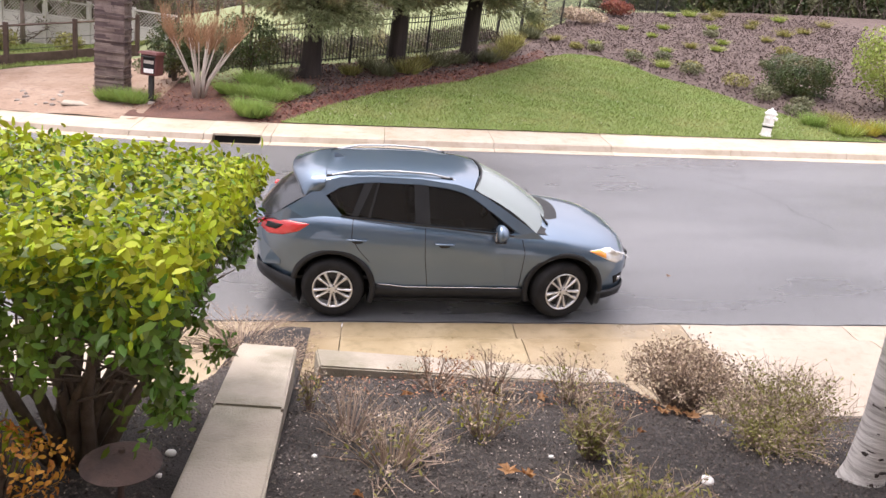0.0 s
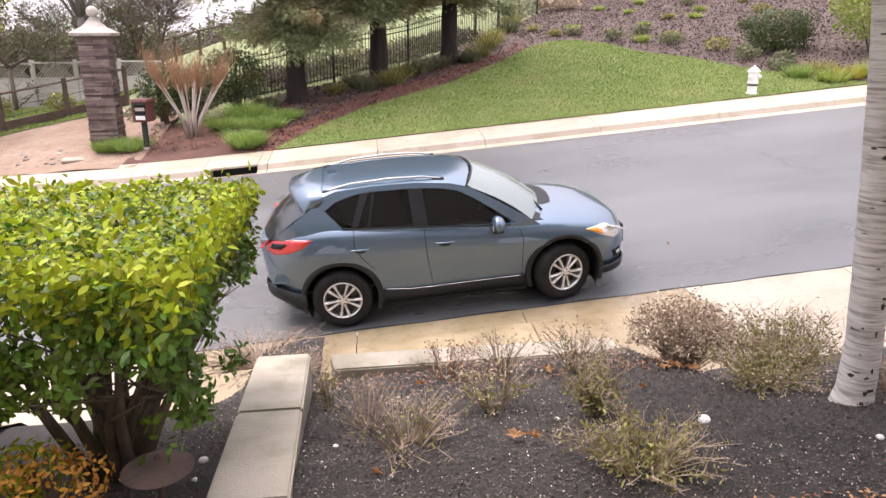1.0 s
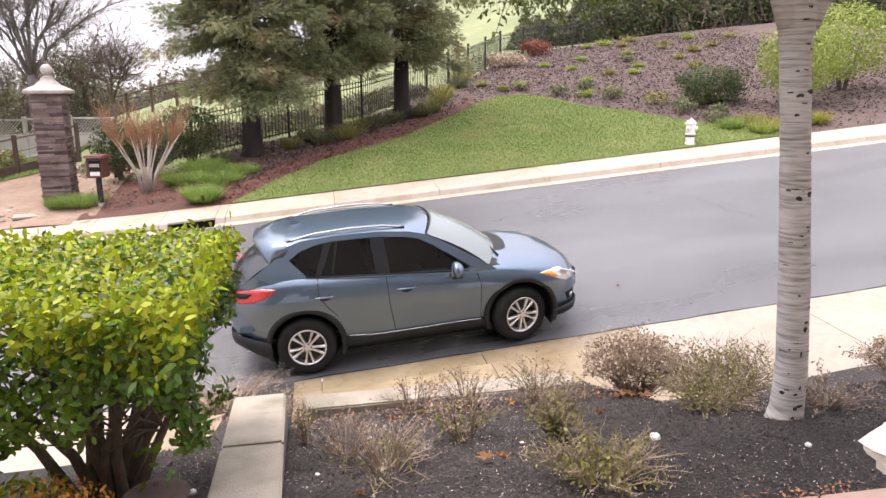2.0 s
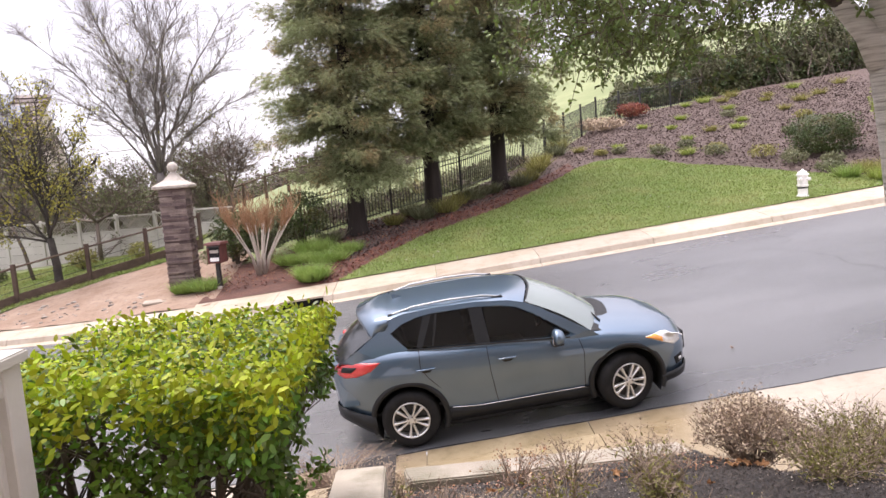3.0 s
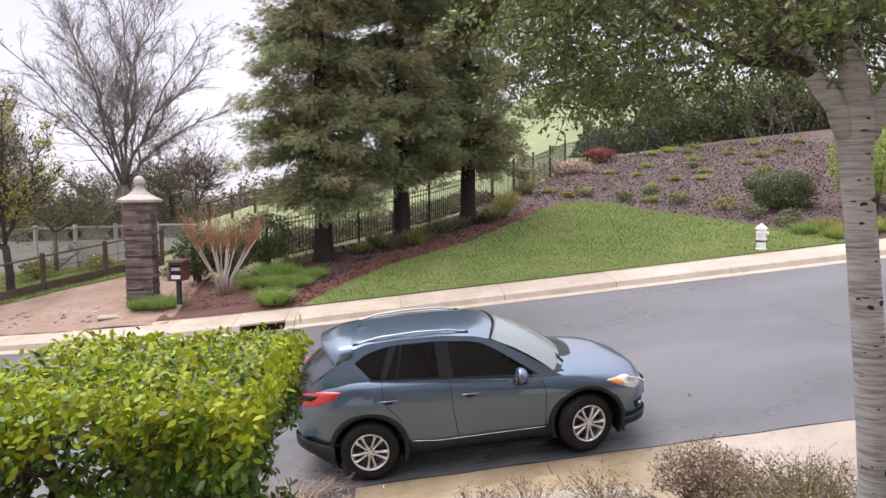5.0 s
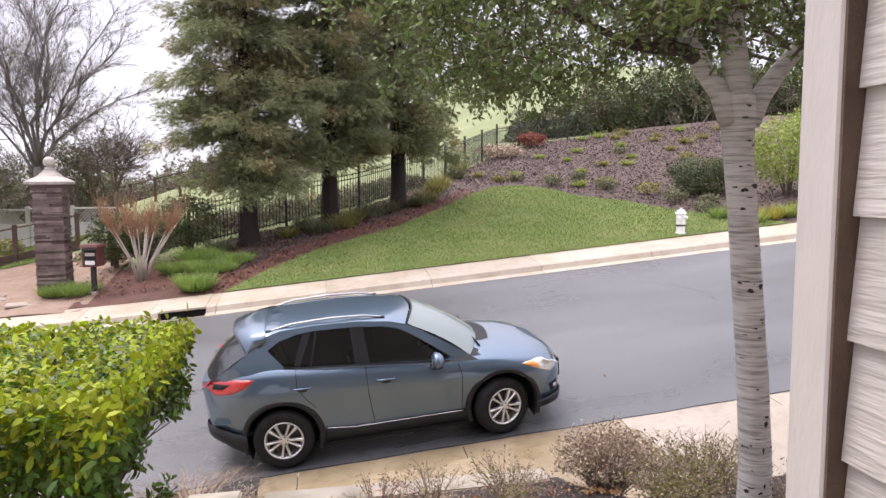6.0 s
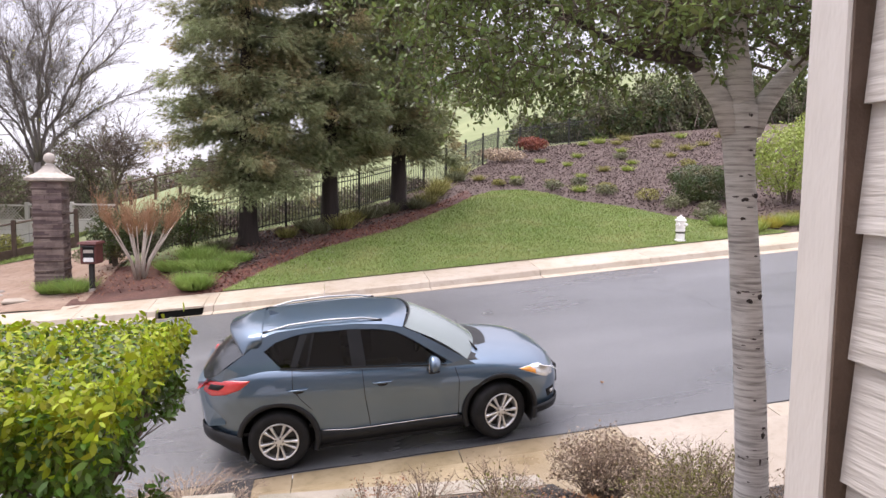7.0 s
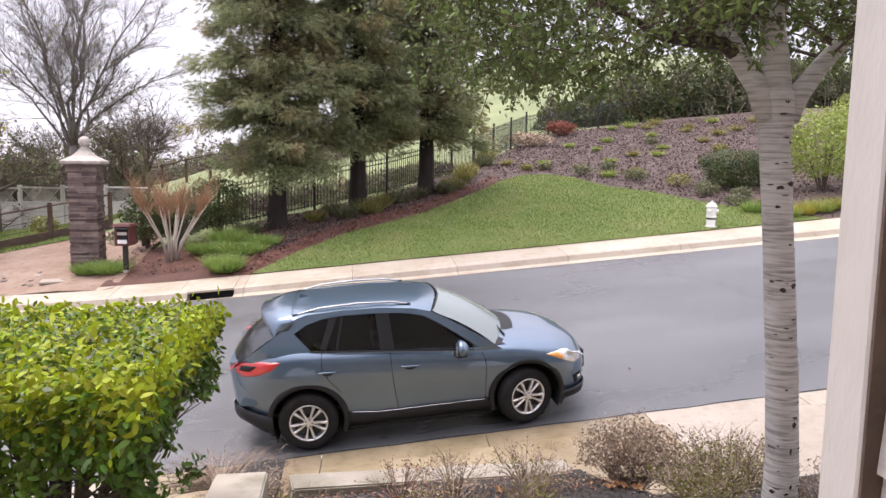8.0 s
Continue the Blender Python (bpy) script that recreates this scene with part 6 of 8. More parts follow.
# ---- across the street ----
def gate_pillar():
    x, y = -6.52, 11.85
    z = land(x, y)
    th = empty("gate_pillar", x, y, z, 4, "square brown ledge-stone gate pillar with a ball finial", "pillar")
    w, h = 0.345, 2.78
    part("core", boxed(-w + 0.02, w - 0.02, -w + 0.02, w - 0.02, -0.2, h), M_MORTAR, th)
    rr = random.Random(4)
    zz = -0.1
    band = 0
    while zz < h - 0.02:
        hh = rr.choice((0.035, 0.045, 0.06, 0.075))
        band += 1
        if band % 6 == 0:
            hh = 0.035
        hh = min(hh, h - zz)
        for side in range(4):
            c = -w
            while c < w - 0.02:
                ln = min(rr.uniform(0.18, 0.48), w - c)
                if w - c - ln < 0.08:
                    ln = w - c
                d = rr.uniform(0.0, 0.025) + (0.03 if band % 6 == 0 else 0)
                bm = boxed(c + 0.004, c + ln - 0.004, -w - d, -w + 0.03, zz + 0.003, zz + hh - 0.003)
                bmesh.ops.rotate(bm, cent=(0, 0, 0), matrix=Matrix.Rotation(side * math.pi / 2, 3, "Z"), verts=bm.verts)
                part("stone", bm, M_STONE, th)
                c += ln
        zz += hh
    cap = bmesh.new()
    prof = [(0.43, h), (0.49, h + 0.03), (0.49, h + 0.09), (0.44, h + 0.12), (0.26, h + 0.22), (0.15, h + 0.34), (0.12, h + 0.40)]
    rings = []
    for rad, pz in prof:
        rings.append([cap.verts.new((sx * rad, sy * rad, pz)) for sx, sy in ((-1, -1), (1, -1), (1, 1), (-1, 1))])
    for a, b in zip(rings, rings[1:]):
        for i in range(4):
            cap.faces.new((a[i], a[(i + 1) % 4], b[(i + 1) % 4], b[i]))
    cap.faces.new(rings[0][::-1])
    cap.faces.new(rings[-1])
    part("cap", cap, M_CAP, th, "weathered cast-stone cap")
    fin = bmesh.new()
    prof = [(0.12, h + 0.39), (0.13, h + 0.42), (0.08, h + 0.46), (0.07, h + 0.48)] + [(0.145 * math.sin(a), h + 0.60 - 0.145 * math.cos(a)) for a in steps(0.45, math.pi - 0.05, 10)]
    lathe(fin, prof, 20)
    part("finial", fin, M_CAP, th, "stone ball finial", smooth=True)


gate_pillar()


def mailbox():
    x, y = -5.27, 10.85
    th = empty("mailbox", x, y, land(x, y), -8, "dark red wooden mailbox on a black post", "mailbox")
    m_red = mat("dark_red_wood", (0.09, 0.025, 0.022), (0.13, 0.04, 0.035), scale=6, rough=0.6)
    part("post", boxed(-0.055, 0.055, -0.055, 0.055, -0.1, 0.72, 0.008), M_IRON, th)
    part("post_foot", boxed(-0.06, 0.06, -0.06, 0.06, -0.02, 0.10, 0.006), M_CAP, th)
    case = part("case", boxed(-0.19, 0.19, -0.2, 0.25, 0.74, 1.24, 0.015), m_red, th)
    roof = bmesh.new()
    v = [roof.verts.new(p) for p in ((-0.24, -0.26, 1.24), (0.24, -0.26, 1.24), (0.24, 0.3, 1.24), (-0.24, 0.3, 1.24), (-0.21, -0.23, 1.30), (0.21, -0.23, 1.30), (0.21, 0.27, 1.30), (-0.21, 0.27, 1.30))]
    for f in ((0, 3, 2, 1), (4, 5, 6, 7), (0, 1, 5, 4), (1, 2, 6, 5), (2, 3, 7, 6), (3, 0, 4, 7)):
        roof.faces.new([v[i] for i in f])
    part("lid", roof, m_red, th)
    part("door", boxed(-0.12, 0.16, -0.215, -0.2, 0.79, 1.17, 0.004), M_DARK, case)
    part("number_panel", boxed(-0.10, 0.14, -0.222, -0.214, 0.80, 0.90), M_WHITE, case)
    part("letter_slot", boxed(-0.10, 0.14, -0.222, -0.214, 1.02, 1.10), M_CAP, case)
    part("hood", boxed(-0.15, 0.19, -0.28, -0.2, 1.17, 1.2, 0.004), M_IRON, case)


mailbox()


def crape_myrtle():
    x, y = -4.3, 11.65
    z = land(x, y)
    th = empty("crape_myrtle", x, y, z, label="leafless many-stemmed crape myrtle with orange twig tips", category="shrub")
    rr = random.Random(12)
    tv, tf = [], []
    for k in range(15):
        a = 2 * math.pi * k / 15 + rr.uniform(-0.2, 0.2)
        s = rr.uniform(0.3, 1.0)
        p = [(0.12 * math.cos(a), 0.12 * math.sin(a), -0.05), (0.3 * s * math.cos(a), 0.3 * s * math.sin(a), 0.5), (0.75 * s * math.cos(a), 0.75 * s * math.sin(a), 1.15), (1.0 * s * math.cos(a), 1.0 * s * math.sin(a), 1.5)]
        tube("stem", p, [0.030, 0.024, 0.018, 0.010], M_CANE, th, 7)
        for _ in range(18):
            b = Vector(p[2]).lerp(Vector(p[3]), rr.uniform(-0.1, 1.0))
            an = a + rr.uniform(-0.9, 0.9)
            L = 0.12 + 0.95 * rr.random() ** 1.6
            q = [b, b + Vector((math.cos(an) * L * 0.35, math.sin(an) * L * 0.35, L * 0.45)), b + Vector((math.cos(an) * L * 0.42, math.sin(an) * L * 0.42, L))]
            tube_into(tv, tf, [tuple(e) for e in q], [0.008, 0.005, 0.002], 4)
            for _ in range(4):
                c = q[0].lerp(q[2], rr.uniform(0.3, 1))
                e = c + Vector((rr.uniform(-0.2, 0.2), rr.uniform(-0.2, 0.2), rr.uniform(0.1, 0.35)))
                tube_into(tv, tf, [tuple(c), tuple(e)], [0.005, 0.002], 3)
    raw("twig_work", tv, tf, M_TIP, th)["kind"] = "stuff"


crape_myrtle()


def iron_fence():
    th = empty("iron_fence", label="black iron picket fence running up the slope", category="fence")
    pick = boxed(-0.009, 0.009, -0.009, 0.009, 0.08, 1.42)
    me = bpy.data.meshes.new("picket")
    pick.to_mesh(me)
    pick.free()
    me.materials.append(M_IRON)
    pb = boxed(-0.04, 0.04, -0.04, 0.04, -0.1, 1.55)
    box(pb, -0.05, 0.05, -0.05, 0.05, 1.55, 1.59)
    mp = bpy.data.meshes.new("post")
    pb.to_mesh(mp)
    pb.free()
    mp.materials.append(M_IRON)
    pts = [(-5.6, 13.72), (-3.6, 14.9), (-0.7, 16.7), (1.9, 18.4), (4.8, 21.6), (7.3, 25.0), (10.0, 29.5), (13.2, 32.0), (17.0, 33.0)]
    line = []
    for (xa, ya), (xb, yb) in zip(pts, pts[1:]):
        L = math.hypot(xb - xa, yb - ya)
        k = max(1, round(L / 2.35))
        line += [(xa + (xb - xa) * i / k, ya + (yb - ya) * i / k) for i in range(k)]
    line.append(pts[-1])
    count = 0
    rest = bmesh.new()
    for (xa, ya), (xb, yb) in zip(line, line[1:]):
        za, zb = land(xa, ya), land(xb, yb)
        o = new("post", mp)
        o.parent = th
        o.matrix_basis = pose(xa, ya, za)
        for hgt in (0.16, 1.16, 1.32):
            tube("rail", [(xa, ya, za + hgt), (xb, yb, zb + hgt)], 0.018, M_IRON, th, 4, smooth=False)
        L = math.hypot(xb - xa, yb - ya)
        n = int(L / 0.125)
        turn = math.degrees(math.atan2(yb - ya, xb - xa))
        for i in range(1, n):
            s = i / n
            px, py, pz = xa + (xb - xa) * s, ya + (yb - ya) * s, za + (zb - za) * s
            if count < 290:
                o = new("picket", me)
                o.parent = th
                o.matrix_basis = pose(px, py, pz, 0, 0, turn)
                count += 1
            else:
                box(rest, px - 0.009, px + 0.009, py - 0.009, py + 0.009, pz + 0.08, pz + 1.42)
    part("picket_run", rest, M_IRON, th)["kind"] = "stuff"


iron_fence()


def rail_fence():
    th = empty("rail_fence", label="brown wooden post-and-rail fence with a kickboard beside the drive", category="fence")
    pts = [(-13.6, 11.95), (-12.25, 13.6), (-10.6, 14.95), (-9.15, 16.2), (-7.6, 17.2)]
    for i, (x, y) in enumerate(pts):
        z = land(x, y)
        part("post", boxed(x - 0.06, x + 0.06, y - 0.06, y + 0.06, z - 0.1, z + 1.25, 0.01), M_BROWNWOOD, th)
        if i == 0:
            m_or = mat("orange_marker", (0.8, 0.16, 0.05), (0.85, 0.22, 0.08), scale=10, rough=0.6)
            part("marker", boxed(x - 0.09, x + 0.09, y - 0.1, y - 0.062, z + 1.08, z + 1.3, 0.01), m_or, th, "bright orange marker on the end post")
    for (xa, ya), (xb, yb) in zip(pts, pts[1:]):
        za, zb = land(xa, ya), land(xb, yb)
        for h, r in ((1.14, 0.032), (0.72, 0.008), (0.45, 0.008)):
            tube("rail", [(xa, ya, za + h), (xb, yb, zb + h)], r, M_BROWNWOOD if r > 0.02 else M_IRON, th, 4, smooth=False)
        dx, dy = xb - xa, yb - ya
        L = math.hypot(dx, dy)
        nx, ny = -dy / L * 0.025, dx / L * 0.025
        part("kickboard", hexa([(xa - nx, ya - ny, za - 0.1), (xb - nx, yb - ny, zb - 0.1), (xb + nx, yb + ny, zb - 0.1), (xa + nx, ya + ny, za - 0.1),
                                (xa - nx, ya - ny, za + 0.32), (xb - nx, yb - ny, zb + 0.32), (xb + nx, yb + ny, zb + 0.32), (xa + nx, ya + ny, za + 0.32)]), M_BROWNWOOD, th)
    # upper run on the hill behind the pillar
    up = empty("hill_fence", label="brown post-and-rail fence on the grass hill", category="fence")
    pts = [(-15.0 + 1.2 * i, 30.0) for i in range(9)]
    for x, y in pts:
        z = land(x, y)
        part("post", boxed(x - 0.07, x + 0.07, y - 0.07, y + 0.07, z - 0.1, z + 1.2, 0.01), M_BROWNWOOD, up)
    for (xa, ya), (xb, yb) in zip(pts, pts[1:]):
        for h in (1.14, 0.6):
            tube("rail", [(xa, ya, land(xa, ya) + h), (xb, yb, land(xb, yb) + h)], 0.045 if h > 1.0 else 0.015, M_BROWNWOOD, up, 4, smooth=False)


rail_fence()


def lattice_fence():
    th = empty("lattice_fence", label="pale board fence topped with diagonal lattice", category="fence")
    a, b = Vector((-19.2, 23.0, 0)), Vector((-7.2, 20.6, 0))
    n = 7
    for i in range(n):
        p, q = a.lerp(b, i / n), a.lerp(b, (i + 1) / n)
        z = 0.47 + 0.02 * (0.5 * (p.x + q.x) + 10.0)
        d = (q - p).normalized()
        turn = math.degrees(math.atan2(d.y, d.x))
        L = (q - p).length
        panel = new("panel")
        panel.parent = th
        panel.matrix_basis = pose(p.x, p.y, z, 0, 0, turn)
        part("post", boxed(-0.07, 0.07, -0.07, 0.07, -0.5, 2.1, 0.015), M_VINYL, panel)
        for k in range(5):
            part("board", boxed(0.07, L - 0.07, -0.02, 0.02, -0.25 + k * 0.33, 0.07 + k * 0.33, 0.006), M_VINYL, panel)
        part("lattice_rail", boxed(0.07, L - 0.07, -0.03, 0.03, 1.40, 1.46), M_VINYL, panel)
        part("top_rail", boxed(0.07, L - 0.07, -0.04, 0.04, 1.97, 2.04), M_VINYL, panel)
        bm = bmesh.new()
        x = -0.4
        while x < L:
            for s, yy in ((1, -0.008), (-1, 0.008)):
                xa, xb = (x, x + 0.5) if s > 0 else (x + 0.5, x)
                za, zb = 1.46, 1.96
                if min(xa, xb) < 0.07 or max(xa, xb) > L - 0.07:
                    continue
                v = [bm.verts.new((xx + o, yy, zz)) for xx, zz, o in ((xa, za, -0.022), (xa, za, 0.022), (xb, zb, 0.022), (xb, zb, -0.022))]
                bm.faces.new(v)
            x += 0.125
        bmesh.ops.solidify(bm, geom=bm.faces[:], thickness=0.008)
        part("lattice", bm, M_VINYL, panel)


lattice_fence()


def hydrant():
    x, y = 10.27, 9.83
    th = empty("fire_hydrant", x, y, land(x, y) + 0.02, 35, "white painted fire hydrant with a dark band", "hydrant")
    th.scale = (1.05, 1.05, 0.76)
    bm = bmesh.new()
    lathe(bm, [(0.15, -0.05), (0.15, 0.05), (0.115, 0.06), (0.115, 0.36), (0.14, 0.37), (0.14, 0.40), (0.12, 0.41), (0.12, 0.72), (0.15, 0.73), (0.15, 0.77), (0.11, 0.80), (0.10, 0.86), (0.04, 0.89)], 20)
    part("barrel", bm, M_HYD, th, smooth=False)
    bm = bmesh.new()
    lathe(bm, [(0.122, 0.28), (0.126, 0.29), (0.126, 0.325), (0.122, 0.335)], 20)
    part("band", bm, M_IRON, th)
    for turn in (0, 90, -90):
        bm = bmesh.new()
        lathe(bm, [(0.05, 0.0), (0.05, 0.05), (0.06, 0.05), (0.06, 0.085), (0.02, 0.09), (0.02, 0.105)], 14)
        bmesh.ops.transform(bm, matrix=pose(0, 0, 0.6, 0, 0, turn) @ pose(0, -0.09, 0, 90), verts=bm.verts)
        part("outlet", bm, M_HYD, th)
    bm = bmesh.new()
    lathe(bm, [(0.03, 0.88), (0.03, 0.94), (0.02, 0.95)], 5)
    part("operating_nut", bm, M_HYD, th)


hydrant()


# ---- planting ----
def bush(name, x, y, z, rx, ry, h, n, size, material, label, seed, category="shrub", group="", ratio=0.45, box_like=False, stems=7, twig=None, gap=-0.35, base=0.12):
    """A loose shrub: stems from the ground and an uneven crown of small leaves."""
    th = empty(name, x, y, z, label=label, category=category, group=group)
    r = np.random.default_rng(seed)
    rr = random.Random(seed)
    v, f = [], []
    for k in range(stems):
        a = rr.uniform(0, 6.28)
        e = (rx * 0.75 * math.cos(a) * rr.random(), ry * 0.75 * math.sin(a) * rr.random(), h * rr.uniform(0.6, 0.92))
        tube_into(v, f, [(0.05 * rx * math.cos(a), 0.05 * ry * math.sin(a), -0.05), (e[0] * 0.5, e[1] * 0.5, e[2] * 0.5), e], [0.012 + 0.01 * h, 0.008 + 0.005 * h, 0.004], 4)
    raw("stem_tangle", v, f, twig or M_TWIG, th)["kind"] = "stuff"
    d = r.normal(0, 1, (n, 3))
    d /= np.linalg.norm(d, axis=1, keepdims=True)
    if box_like:
        d = d / np.max(np.abs(d), axis=1, keepdims=True) ** 0.8
    rad = r.uniform(0.25, 1.0, n) ** 0.4
    P = d * rad[:, None]
    lump = np.array([noise.noise(Vector((p[0] * 2.4 + seed, p[1] * 2.4, p[2] * 2.4))) for p in P])
    keep = lump > gap
    P, lump, d = P[keep], lump[keep], d[keep]
    P = P * (1 + 0.22 * lump[:, None])
    P = np.stack([P[:, 0] * rx, P[:, 1] * ry, h * base + (P[:, 2] + 1) * 0.5 * h * (1 - base)], 1)
    soup("leafage", leaves(P, d + r.normal(0, 0.6, d.shape), size, ratio, 0.12, r, 0.2), material, th)["kind"] = "stuff"
    return th


def clump(name, x, y, z, rad, h, n, material, label, seed, width=0.012, lean=0.9, category="plant", group=""):
    """A tuft of arching blades."""
    r = np.random.default_rng(seed)
    th = empty(name, x, y, z, label=label, category=category, group=group)
    a, q = r.uniform(0, 6.28, n), rad * np.sqrt(r.uniform(0, 1, n))
    P = np.stack([q * np.cos(a) * 0.8, q * np.sin(a) * 0.8, np.zeros(n) - 0.02], 1)
    b = blades(P, h, width, lean, r)
    b[:, 2, :2] += P[:, :2] * 0.5
    soup("blade_tuft", b, material, th)["kind"] = "stuff"
    return th


G1 = "tufts on the mulch slope"
k = 100
for x, y, s in ((10.4, 18.0, 0.55), (13.1, 22.2, 0.5), (14.0, 21.7, 0.5), (19.4, 26.5, 0.7), (21.7, 31.5, 0.7), (7.4, 22.6, 0.5), (16.3, 27.6, 0.5), (17.4, 30.8, 0.6), (12.2, 24.5, 0.4), (23.6, 30.2, 0.7), (15.6, 31.5, 0.5), (19.6, 30.0, 0.5), (11.6, 21.0, 0.4), (10.0, 20.4, 0.35), (15.0, 23.4, 0.45), (17.6, 24.6, 0.5), (13.6, 27.0, 0.5), (18.6, 28.4, 0.5), (11.4, 26.2, 0.45), (21.0, 27.6, 0.6), (16.8, 32.0, 0.7), (18.6, 32.4, 0.8), (8.9, 21.9, 0.4)):
    k += 1
    clump("grass_tuft", x, y, land(x, y) + 0.02, s * 0.46, s * 0.52, 260, M_LIME if k % 2 else M_OLIVE, "yellow-green ornamental tuft on the mulch slope", k, 0.022, 1.5, "plant", G1)
for x, y, s in ((9.6, 18.8, 0.55), (11.0, 16.9, 0.6), (11.9, 15.2, 0.65), (12.1, 13.6, 0.55), (12.6, 14.4, 0.5), (11.3, 17.6, 0.5), (12.2, 11.9, 0.5), (8.6, 20.6, 0.4), (7.9, 20.9, 0.35), (10.9, 19.4, 0.45), (14.6, 18.5, 0.45), (16.8, 21.5, 0.5), (15.2, 25.2, 0.5), (12.9, 12.9, 0.45)):
    k += 1
    bush("low_shrub", x, y, land(x, y), s * 0.8, s * 0.8, s * 0.75, 420, 0.09, M_DULL if k % 3 else M_OLIVE, "low dull green shrub on the mulch slope", k, "shrub", "low shrubs on the mulch slope")
for x, y, s in ((0.4, 15.0, 0.5), (1.2, 15.4, 0.55), (2.2, 16.7, 0.6), (1.6, 16.3, 0.5), (4.0, 17.6, 0.5), (4.4, 18.3, 0.55), (2.9, 17.2, 0.45), (-0.6, 14.9, 0.4), (-2.6, 14.0, 0.45), (5.4, 21.0, 0.6), (6.4, 22.9, 0.6), (6.9, 24.6, 0.6), (0.0, 15.9, 0.5), (5.0, 19.8, 0.5)):
    k += 1
    clump("fern_clump", x, y, land(x, y) + 0.03, s * 0.75, s * 0.8, 380, M_OLIVE if k % 2 else M_DULL, "green fern-like clump under the redwoods", k, 0.035, 1.0, "plant", "clumps under the redwoods")
for x, y, rad, h, n in ((-2.65, 10.05, 0.42, 0.4, 1500), (-2.5, 11.7, 0.65, 0.30, 1800), (-3.5, 12.1, 0.5, 0.28, 1300), (-1.9, 12.4, 0.45, 0.26, 1000), (-5.75, 11.05, 0.5, 0.3, 1000), (-6.3, 11.15, 0.4, 0.28, 800), (-3.0, 13.0, 0.6, 0.4, 1200)):
    k += 1
    clump("green_mound", x, y, land(x, y) + 0.04, rad, h, n, M_CLUMP, "bright green grassy mound in the red mulch", k, 0.02, 0.9, "plant", "green mounds by the gate")
for x, y, rad, m in ((12.7, 10.2, 0.5, M_LIME), (13.3, 10.35, 0.5, M_YELLEAF), (13.9, 10.4, 0.45, M_LIME), (12.2, 11.0, 0.4, M_CLUMP), (12.9, 11.2, 0.45, M_OLIVE), (14.6, 10.5, 0.45, M_YELLEAF)):
    k += 1
    clump("yellow_grass", x, y, land(x, y) + 0.02, rad * 0.8, 0.34, 420, m, "yellowing ornamental grass beside the lawn", k, 0.025, 0.9, "plant", "yellow grasses by the hydrant")
bush("box_shrub", 13.5, 14.4, land(13.5, 14.4), 1.0, 0.75, 1.25, 9000, 0.075, M_SHRUB, "dense rounded green shrub with reddish tips", 61, box_like=True, gap=-1.0, base=0.02)
bush("lime_shrub", 15.7, 12.9, land(15.7, 12.9), 1.5, 1.2, 2.7, 5200, 0.11, M_LIME, "tall feathery lime-green shrub", 62, gap=-0.5)
bush("lime_shrub", 18.3, 14.2, land(18.3, 14.2), 1.7, 1.4, 3.0, 5200, 0.12, M_LIME, "tall feathery lime-green shrub", 63, gap=-0.5)
bush("gold_shrub", 9.7, 27.5, land(9.7, 27.5), 1.3, 0.7, 0.75, 1500, 0.12, M_DRYLEAF, "low golden-brown shrub beside the fence", 64)
bush("red_shrub", 12.3, 30.7, land(12.3, 30.7), 0.9, 0.6, 0.85, 1500, 0.12, M_REDLEAF, "small red-leaved shrub by the fence", 65)
bush("evergreen_shrub", -5.35, 13.2, land(-5.35, 13.2), 0.75, 0.6, 1.7, 3600, 0.085, M_SHRUB, "dark evergreen shrub behind the mailbox", 66, gap=-0.4)
bush("evergreen_shrub", -3.5, 14.0, land(-3.5, 14.0), 0.95, 0.6, 1.9, 4600, 0.085, M_SHRUB, "dark evergreen shrub against the fence", 67, gap=-0.4)
bush("ivy_shrub", -4.5, 13.5, land(-4.5, 13.5), 0.8, 0.5, 1.5, 3200, 0.085, M_DULL, "dull green shrub behind the crape myrtle", 68, gap=-0.4)


